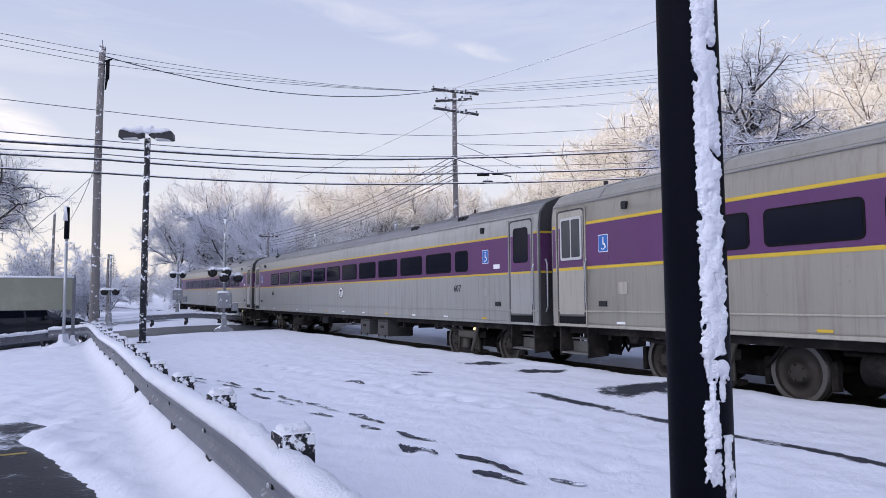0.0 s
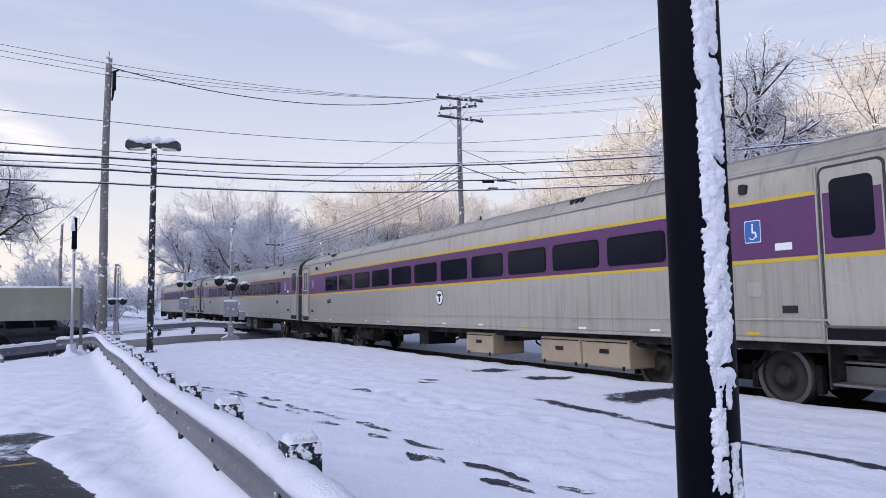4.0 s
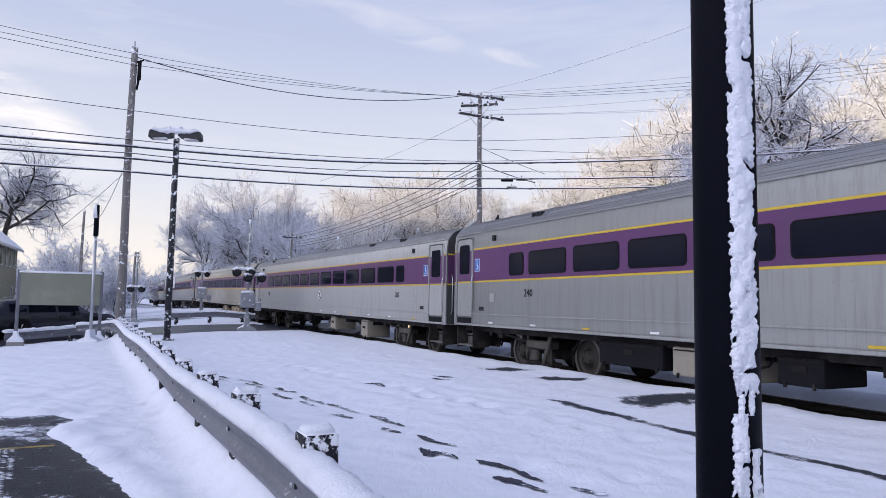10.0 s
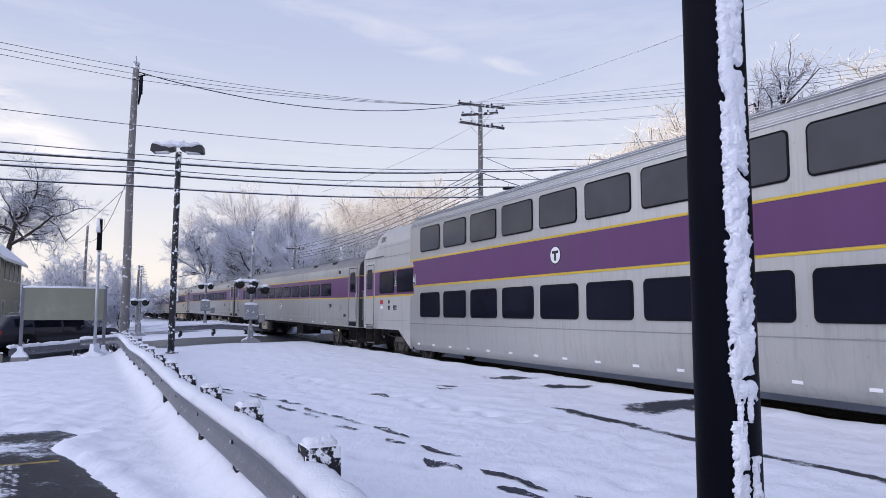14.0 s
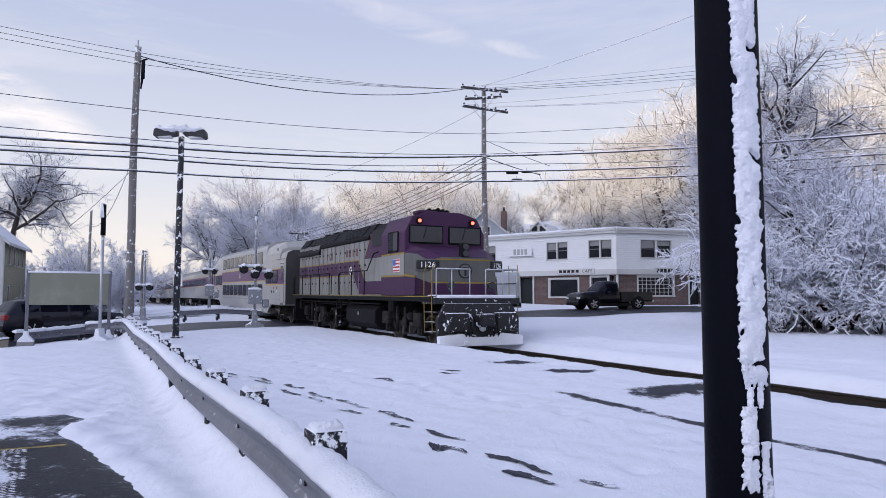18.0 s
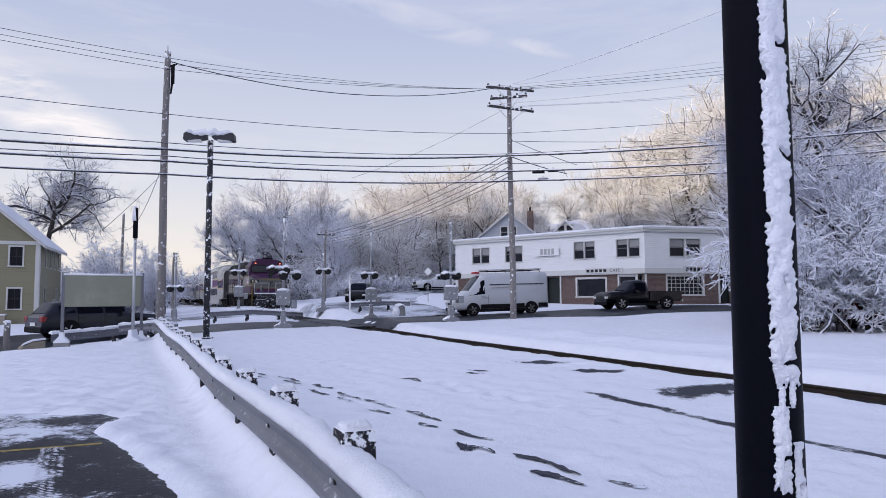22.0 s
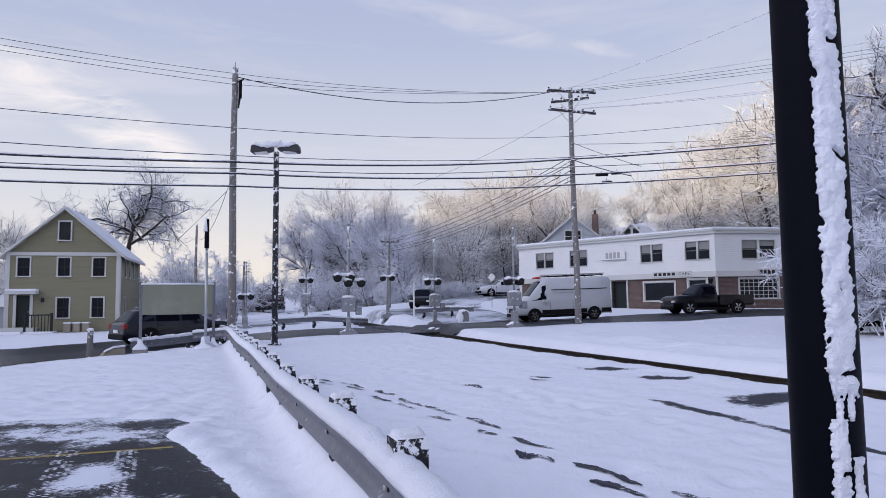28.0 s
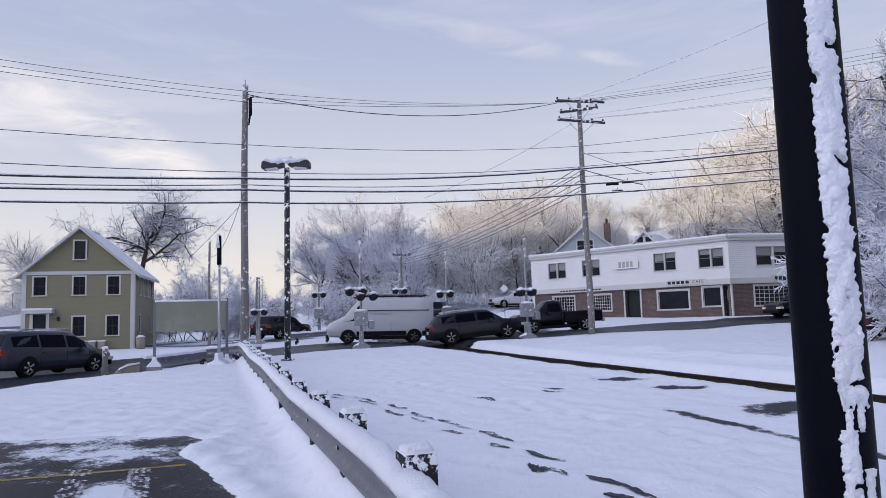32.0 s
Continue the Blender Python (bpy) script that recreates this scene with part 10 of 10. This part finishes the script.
def feathery_meshes(seed, height):
    """A tall tree with long plume-like boughs that sweep outwards and up, thick with snowy side twigs."""
    rng = random.Random(seed)
    low, high = [((0, 0, -0.2), (0.1, 0, height * 0.5), 0.24, 0.15), ((0.1, 0, height * 0.5), (0, 0.1, height * 0.98), 0.15, 0.02)], []
    z = height * 0.16
    while z < height * 0.97:
        u = (z / height - 0.16) / 0.84
        reach = 4.3 * (1 - u) ** 0.6 * (0.55 + 0.45 * min(1.0, u * 5)) + 0.3
        for k in range(4):
            a = rng.uniform(0, 2 * math.pi)
            ln = reach * rng.uniform(0.65, 1.1)
            p, d = Vector((0, 0, z)), Vector((math.cos(a), math.sin(a), 0.18 + 0.4 * u))
            for i in range(6):
                d = (d + Vector((rng.gauss(0, 0.09), rng.gauss(0, 0.09), 0.05 + rng.gauss(0, 0.06)))).normalized()
                q = p + d * (ln / 6)
                low.append((tuple(p), tuple(q), 0.045 * (1 - i * 0.13), 0.045 * (0.87 - i * 0.13)))
                for sg in (-1, 1):
                    for _ in range(3):
                        w = (d * 0.75 + Vector((-d.y, d.x, 0)) * sg * rng.uniform(0.4, 0.9) + Vector((0, 0, rng.uniform(-0.1, 0.3)))).normalized()
                        e = p + (q - p) * rng.random()
                        m = e + w * ln * 0.13 * rng.uniform(0.6, 1.2)
                        tip = m + (w + Vector((rng.gauss(0, 0.2), rng.gauss(0, 0.2), 0.12))).normalized() * ln * 0.10
                        high += [(tuple(e), tuple(m), 0.013, 0.011), (tuple(m), tuple(tip), 0.011, 0.007)]
                p = q
        z += height * 0.024
    return prisms("trunk", low, M_bark, 5, M_frost, 0.8), prisms("crown", high, M_twig, 3, M_frost, 1.5)


FEATHER = feathery_meshes(9, 16.5)
OAK_SLIM = oak_meshes(7, ((6.6, (-0.35, 0.1, 0.80), 4.4, 0.14), (8.0, (-0.22, -0.3, 0.95), 4.0, 0.15), (8.5, (0.22, 0.2, 0.95), 4.3, 0.15), (7.6, (0.50, -0.2, 0.75), 4.0, 0.13), (6.2, (0.65, 0.1, 0.50), 4.2, 0.13)))

tree(OAK, -28.5, 63.0, 0, 0.97, "large bare oak with snow along its limbs, behind the house")
tree(FAR_A, -49, 80, 40, 0.85, "bare frosted tree beyond the house")
tree(FAR_C, -44, 74, 10, 0.7, "bare frosted tree beyond the house")
tree(BUSH, -20.6, 55.5, 0, 1.05, "round frosted bush behind the board", name="bush", category="bush")
tree(BUSH, -17.4, 56.5, 70, 0.85, "round frosted bush behind the board", name="bush", category="bush")
tree(BUSH, -23.0, 58.0, 140, 0.95, "round frosted bush behind the board", name="bush", category="bush")
for x, y, a, s, m in ((-22.5, 112, 0, 1.25, ROUND_A), (-15.8, 103, 120, 1.30, ROUND_B), (-11.2, 98, 200, 1.24, ROUND_A), (-8.0, 92, 300, 1.06, ROUND_B), (-19.5, 120, 80, 1.2, WOOD_A), (-5.0, 84, 45, 0.80, WOOD_B), (-18.0, 94, 45, 1.0, BUSH), (-13.6, 90, 145, 1.0, BUSH), (-9.6, 86, 15, 0.9, BUSH), (-6.0, 80, 215, 0.85, BUSH)):
    tree(m, x, y, a, s, "frosted tree beside the track, thick with snow-covered twigs", "trees by the crossing", name="tree" if m is not BUSH else "bush", category="tree" if m is not BUSH else "bush")
for k in range(11):
    tree(SHRUB, -1.4 + k * 0.95, 66.5 + k * 1.9, k * 50, 0.55, "low snowy hedge bush along the side street", "hedge along the side street", name="bush", category="bush")
tree(FEATHER, 21.9, 37.6, 0, 0.82, "tall frosted tree with feathery snowy branches beside the shops")
tree(OAK_SLIM, 21.4, 31.8, 0, 1.0, "dark bare oak with snow on its limbs")
tree(WOOD_B, 19.6, 27.2, 30, 0.62, "snowy tree above the parked cars")
tree(WOOD_A, 26.0, 31.0, 250, 0.75, "snowy tree above the parked cars")
for k, (x, y, s) in enumerate(((15.0, 23.6, 0.72), (17.2, 23.2, 0.9), (19.6, 22.8, 0.95), (22.4, 22.9, 0.85), (18.2, 25.4, 1.15))):
    tree(BUSH, x, y, k * 77, s, "dense snow-covered bush in front of parked cars", "bushes by the parked cars", name="bush", category="bush")

# woods on the hill, behind the shops and along the valley
rng = random.Random(6)
spots = []
for k in range(900):
    x, y = rng.uniform(-30, 120), rng.uniform(74, 200)
    side, s = near_track(x, y)
    if float(side) > -14 or len(spots) >= 125:
        continue
    if y < 95 and (-4 < x < 34):
        continue
    if abs(x - 8 - (y - 80) * 0.12) < (5 if y < 96 else 2.5) and y < 125:
        continue
    if any((x - a) ** 2 + (y - b) ** 2 < 30 + (y - 70) * 0.25 for a, b in spots):
        continue
    spots.append((x, y))
for x, y in ((3, 88), (19, 93), (23, 96), (31, 92), (36, 88), (-1, 92), (14, 104), (38, 76), (43, 72), (36, 68), (50, 70), (44, 82), (52, 60), (46, 62), (58, 66), (31, 82), (9.0, 101), (5.5, 105), (12.5, 109), (9.5, 117), (4, 97)):
    spots.append((x, y))
for k, (x, y) in enumerate(spots):
    tree((FAR_A, FAR_B, FAR_C)[k % 3], x, y, rng.uniform(0, 360), rng.uniform(0.85, 1.15) * float(np.interp(x / y, (0.06, 0.10, 0.18, 0.21, 0.32, 0.36, 0.42, 0.48), (0.92, 1.06, 1.10, 0.50, 0.50, 0.80, 1.08, 1.30))), "frosted bare tree on the wooded hill", "trees on the hill")
for k in range(44):
    x, y = rng.uniform(-165, -30), rng.uniform(120, 260)
    side, s = near_track(x, y)
    if abs(float(side)) < 7:
        continue
    tree((FAR_A, FAR_C, FAR_B)[k % 3], x, y, rng.uniform(0, 360), rng.uniform(0.55, 0.9), "far frosted tree along the valley", "far trees in the valley", sink=0.5)
for x, y, s in ((-78, 240, 1.0), (-66, 235, 0.95), (-84, 250, 0.8), (-60, 250, 0.8)):
    tree(SPRUCE, x, y, x, s, "far dark pine on the horizon", "far trees in the valley", name="pine")
# undergrowth on the slope and beside the track
for k in range(64):
    if k < 22:
        y = rng.uniform(82, 106)
        x = y * (-0.20 + 0.0066 * k)
    elif k < 30:
        x, y = 13.5 + 1.5 * (k - 22), 66 + rng.uniform(0, 6)
        x += 14
    else:
        x, y = rng.uniform(-6, 16), rng.uniform(86, 122)
    if float(near_track(x, y)[0]) > -3.5 or abs(x - np.interp(y, [56, 66, 77, 94, 120], [-0.5, 2.5, 6.5, 11, 14])) < 4.5:
        continue
    tree(THICKET, x, y, k * 67, rng.uniform(0.75, 1.25), "tangled frosted undergrowth under the trees", "undergrowth", name="bush", category="bush", sink=0.2)
for k in range(30):
    s_ = 62 + 4.0 * k
    tx_, ty_, _tz, th_ = track(s_)
    o = 5.5 + 3.2 * (k % 4) + rng.uniform(0, 1.5)
    x, y = float(tx_ - math.cos(th_) * o), float(ty_ - math.sin(th_) * o)
    tree(THICKET, x, y, k * 71, rng.uniform(1.0, 1.5), "tangled frosted undergrowth beside the far track", "undergrowth", name="bush", category="bush", sink=0.2)
# added trees on the unseen rise behind the viewer, to keep the low sun off the street
for k in range(26):
    x = -120 + k * 10
    tree((FAR_B, FAR_A)[k % 2], x, -118 - (k % 5) * 6, k * 40, 1.0, "unseen bare tree added behind the lot to block low sun", "trees on the ridge")


# ---- the lot: cleared asphalt, painted line, footprints, slush ----
def patch_material(name, base, lo, hi, snow_rgb=(0.70, 0.73, 0.80), swept=()):
    m, n, l, b = nodes_of(name)
    big = noise_node(n, l, 1.3, 6, 0.7)
    fine = noise_node(n, l, 22.0, 5, 0.75)
    mixed = math_node(n, l, "ADD", math_node(n, l, "MULTIPLY", big, 0.62), math_node(n, l, "MULTIPLY", fine, 0.38))
    if swept:
        drift = ramp_node(n, l, ellipses(n, l, swept), -0.3, 0.9)
        streak = noise_node(n, l, 2.6, 6, 0.7, "Object", (1.0, 0.35, 1.0))
        mixed = math_node(n, l, "ADD", math_node(n, l, "ADD", mixed, math_node(n, l, "MULTIPLY", drift, 0.17)), math_node(n, l, "MULTIPLY", math_node(n, l, "SUBTRACT", streak, 0.5), 0.30))
    fac = ramp_node(n, l, mixed, lo, hi)
    l.new(mix_node(n, l, fac, mix_node(n, l, fine, base, tuple(c * 1.9 for c in base)), snow_rgb), b.inputs["Base Color"])
    l.new(math_node(n, l, "ADD", math_node(n, l, "MULTIPLY", fac, 0.4), 0.4), b.inputs["Roughness"])
    b.inputs["Specular IOR Level"].default_value = 0.04
    bp = n.new("ShaderNodeBump")
    bp.inputs["Strength"].default_value, bp.inputs["Distance"].default_value = 0.5, 0.012
    l.new(fine, bp.inputs["Height"])
    l.new(bp.outputs["Normal"], b.inputs["Normal"])
    return m


M_lot = patch_material("swept_asphalt", (0.012, 0.013, 0.019), 0.53, 0.64, swept=((-3.15, 6.3, 0.75, 0.32, -62), (-4.4, 8.6, 1.6, 0.55, -20), (-2.2, 5.0, 1.0, 0.5, 10), (-6.2, 7.6, 1.6, 0.7, 10), (-4.6, 6.3, 0.5, 0.25, 0), (-6.5, 9.9, 4.5, 0.75, 0), (-3.1, 9.0, 0.5, 0.4, 40)))
# cleared bay to the left
bm = bmesh.new()
rows = []
for j in range(29):
    y = 2.2 + 7.95 * j / 28
    edge = float(bay_edge(y)) + 0.25
    row = []
    for i in range(25):
        x = -11.0 + (edge + 11.0) * i / 24
        yy = y
        row.append(bm.verts.new((x, yy, gz(x, yy) + 0.004 - (0.08 if i == 24 or j == 28 else 0))))
    rows.append(row)
for a, b in zip(rows[:-1], rows[1:]):
    for i in range(24):
        q = bm.faces.new((a[i], a[i + 1], b[i + 1], b[i]))
        q.smooth = True
lot_bay = part("pavement", bm, M_lot, None)
tagged(lot_bay, "partly cleared asphalt parking bay with tyre marks and swept snow", "pavement", kind="structure")
M_line = material("worn_yellow_line", (0.34, 0.25, 0.06), 0.6, 0, 0.2, 4, 30, 0.1, dirt=(0.05, 0.05, 0.055), dirt_amount=0.9)
for (xa, ya), (xb, yb) in (((-7.6, 6.22), (-2.98, 7.72)), ((-6.0, 3.7), (-1.3, 4.75))):
    bm = bmesh.new()
    n = 24
    d = Vector((xb - xa, yb - ya, 0)).normalized()
    w = Vector((-d.y, d.x, 0)) * 0.042
    prev = None
    for i in range(n + 1):
        x, y = xa + (xb - xa) * i / n, ya + (yb - ya) * i / n
        z = gz(x, y) + 0.008
        cur = (bm.verts.new((x - w.x, y - w.y, z)), bm.verts.new((x + w.x, y + w.y, z)))
        if prev:
            bm.faces.new((prev[0], cur[0], cur[1], prev[1]))
        prev = cur
    tagged(part("painted_line", bm, M_line, None), "worn yellow bay line on the asphalt", "line", kind="structure")
# tyre marks in the thin snow of the bay
bm = bmesh.new()
for (xa, ya), (xb, yb) in (((-4.05, 7.6), (-3.05, 5.2)), ((-3.42, 7.6), (-2.42, 5.2))):
    d = Vector((xb - xa, yb - ya, 0)).normalized()
    w = Vector((-d.y, d.x, 0))
    for k in range(46):
        c = Vector((xa, ya, 0)) + d * (k * 0.056)
        for o in (-0.085, -0.03, 0.03, 0.085):
            if noise.noise((k * 0.35, o * 30, xa)) > 0.0:
                continue
            q = c + w * (o + 0.006 * math.sin(k * 1.7))
            z = gz(q.x, q.y) + 0.005
            a = d * 0.013 + w * 0.012 * (1 if o > 0 else -1)
            e = w * 0.018
            vs = [bm.verts.new((q + a + e).to_2d().to_3d() + Vector((0, 0, z))), bm.verts.new((q + a - e).to_2d().to_3d() + Vector((0, 0, z))), bm.verts.new((q - a - e).to_2d().to_3d() + Vector((0, 0, z))), bm.verts.new((q - a + e).to_2d().to_3d() + Vector((0, 0, z)))]
            bm.faces.new(vs)
bmesh.ops.recalc_face_normals(bm, faces=bm.faces)
bmesh.ops.translate(bm, verts=bm.verts, vec=(0, 0, 0.003))
tagged(part("tyre_tracks", bm, M_snowbank, None), "tread marks of packed snow on the asphalt", "tyre tracks", kind="stuff")


# footprints: dragging steps in two staggered lines, place, half-length and heading
FP = ((-2.31, 13.56, 0.21, -51), (-2.24, 13.11, 0.20, -50), (-1.68, 12.89, 0.45, -56), (-1.57, 12.44, 0.33, -51), (-1.02, 11.73, 0.36, -58), (-1.02, 11.11, 0.36, -61), (-0.53, 10.64, 0.40, -62), (-0.56, 10.32, 0.26, -65), (-0.05, 9.83, 0.50, -65), (-0.08, 9.20, 0.34, -63), (0.46, 8.57, 0.51, -71), (0.46, 7.82, 0.23, -68), (0.87, 7.14, 0.33, -62), (0.83, 6.57, 0.28, -61), (1.35, 5.93, 0.44, -63), (1.35, 5.53, 0.30, -55), (0.45, 12.45, 0.36, -61), (1.72, 12.91, 0.26, -53), (1.82, 5.26, 0.18, -61))
M_print = patch_material("trodden_slush", (0.030, 0.032, 0.044), 0.485, 0.545)
bm = bmesh.new()
for k, (x, y, half, a) in enumerate(FP):
    c, s = math.cos(radians(a)), math.sin(radians(a))
    for piece, (u0, u1) in enumerate(((-1.0, 0.25), (-0.05, 1.0))):
        n, vs = 34, []
        for i in range(n):
            t = 2 * math.pi * i / n
            e = 1 + 0.45 * noise.noise((math.cos(t) * 3 + k, math.sin(t) * 3, k * 0.3 + piece)) + 0.5 * noise.noise((math.cos(t) * 14 + k, math.sin(t) * 14, k + piece))
            u = half * ((u0 + u1) / 2 + (u1 - u0) / 2 * (1 + 0.3 * (e - 1)) * math.cos(t))
            w = (0.048 - 0.014 * piece) * e * math.sin(t) + 0.02 * math.sin(u * 9 + k)
            px, py = x + u * c - w * s, y + u * s + w * c
            vs.append(bm.verts.new((px, py, float(ground_surface(px, py)) + 0.010 + 0.002 * piece)))
        bm.faces.new(vs)
tagged(part("footprints", bm, M_print, None), "dark slushy footprints across the snow", "footprints", kind="stuff")


# ---- what moves ----
def motions():
    ts = [0.5 * i for i in range(65)]
    for car, off, half in TRAIN:
        walk(car, [(t, on_track(train_s(t) + off, half)) for t in ts])
    drives = (
        (suv_grey, 1.75, 1.5, False, ((0, 92.6), (28.2, 93.0), (28.6, 93.6), (29, 94.8), (29.5, 96.0), (30, 97.6), (30.5, 99.6), (31, 102.0), (31.5, 104.6), (32, 107.6))),
        (van, -1.75, 1.83, True, ((0, 119.3), (27.9, 119.1), (28.4, 118.5), (29, 117.5), (29.5, 116.6), (30, 115.4), (30.5, 113.8), (31, 111.9), (31.5, 109.8), (32, 107.5))),
        (pickup, -1.75, 1.6, True, ((0, 128.8), (27.9, 128.7), (28.4, 128.2), (29, 127.4), (29.5, 126.5), (30, 125.3), (30.5, 123.7), (31, 121.9), (31.5, 119.9), (32, 117.9))),
        (minivan, 1.75, 1.5, False, ((0, 20.8), (25, 36.8), (28, 65.8), (30, 77.0), (31, 81.7), (31.2, 82.7), (31.6, 84.4), (32, 86.2))),
        (suv_right, -1.75, 1.5, True, ((0, 203.0), (25, 189.0), (28, 162.5), (30, 147.5), (31, 140.7), (32, 134.5))),
    )
    for v, off, half, back, plan in drives:
        pt, ps = [p[0] for p in plan], [p[1] for p in plan]
        rows = []
        for t in [0.0] + [25 + 0.25 * i for i in range(29)]:
            rows.append((t, on_lane(off, float(np.interp(t, pt, ps)), half, back)))
        walk(v, rows)
        for wh, r, owner in TURNING:
            if owner is not v:
                continue
            home = wh.matrix_basis.copy()
            turn, last = 0.0, ps[0]
            wrows = [(0.0, home)]
            t = 27.9
            last = float(np.interp(t, pt, ps))
            wrows.append((t, home))
            while t < 31.95:
                t += 1 / 15
                s = float(np.interp(t, pt, ps))
                turn += abs(s - last) / r
                last = s
                wrows.append((t, home @ Matrix.Rotation(turn, 4, "Y")))
            walk(wh, wrows)
    # wheelsets of the train roll while it is near
    s0 = train_s(0.0)
    steps_ = [i / 16 for i in range(16 * 20 + 1)]
    ways = [train_s(t) - s0 for t in steps_]
    for w, r, car, dx in WHEELS:
        home = w.matrix_basis.copy()
        walk(w, [(t, home @ Matrix.Rotation(d / r, 4, "Y")) for t, d in zip(steps_, ways)] + [(32.0, home @ Matrix.Rotation(ways[-1] / r, 4, "Y"))])
    # the dark car on the street beyond the track
    rows = []
    for t in (0, 27, 28, 29, 30, 31, 32):
        x = float(np.interp(t, [0, 27, 28, 29, 30, 31, 32], [-55, -34, -29, -22.5, -17.3, -14.6, -12.4]))
        y = float(np.interp(x, [-60, -34, -24, -17, -12], [66, 56.4, 51.6, 49.2, 49.2]))
        y2 = float(np.interp(x + 1, [-60, -34, -24, -17, -12], [66, 56.4, 51.6, 49.2, 49.2]))
        turn = math.degrees(math.atan2(y2 - y, 1.0)) + float(np.interp(t, [29, 30, 31, 32], [0, 16, 42, 64]))
        rows.append((t, Matrix.Translation((x, y, gz(x, y) + 0.03)) @ Matrix.Rotation(radians(turn), 4, "Z")))
    walk(suv_dark, rows)


motions()
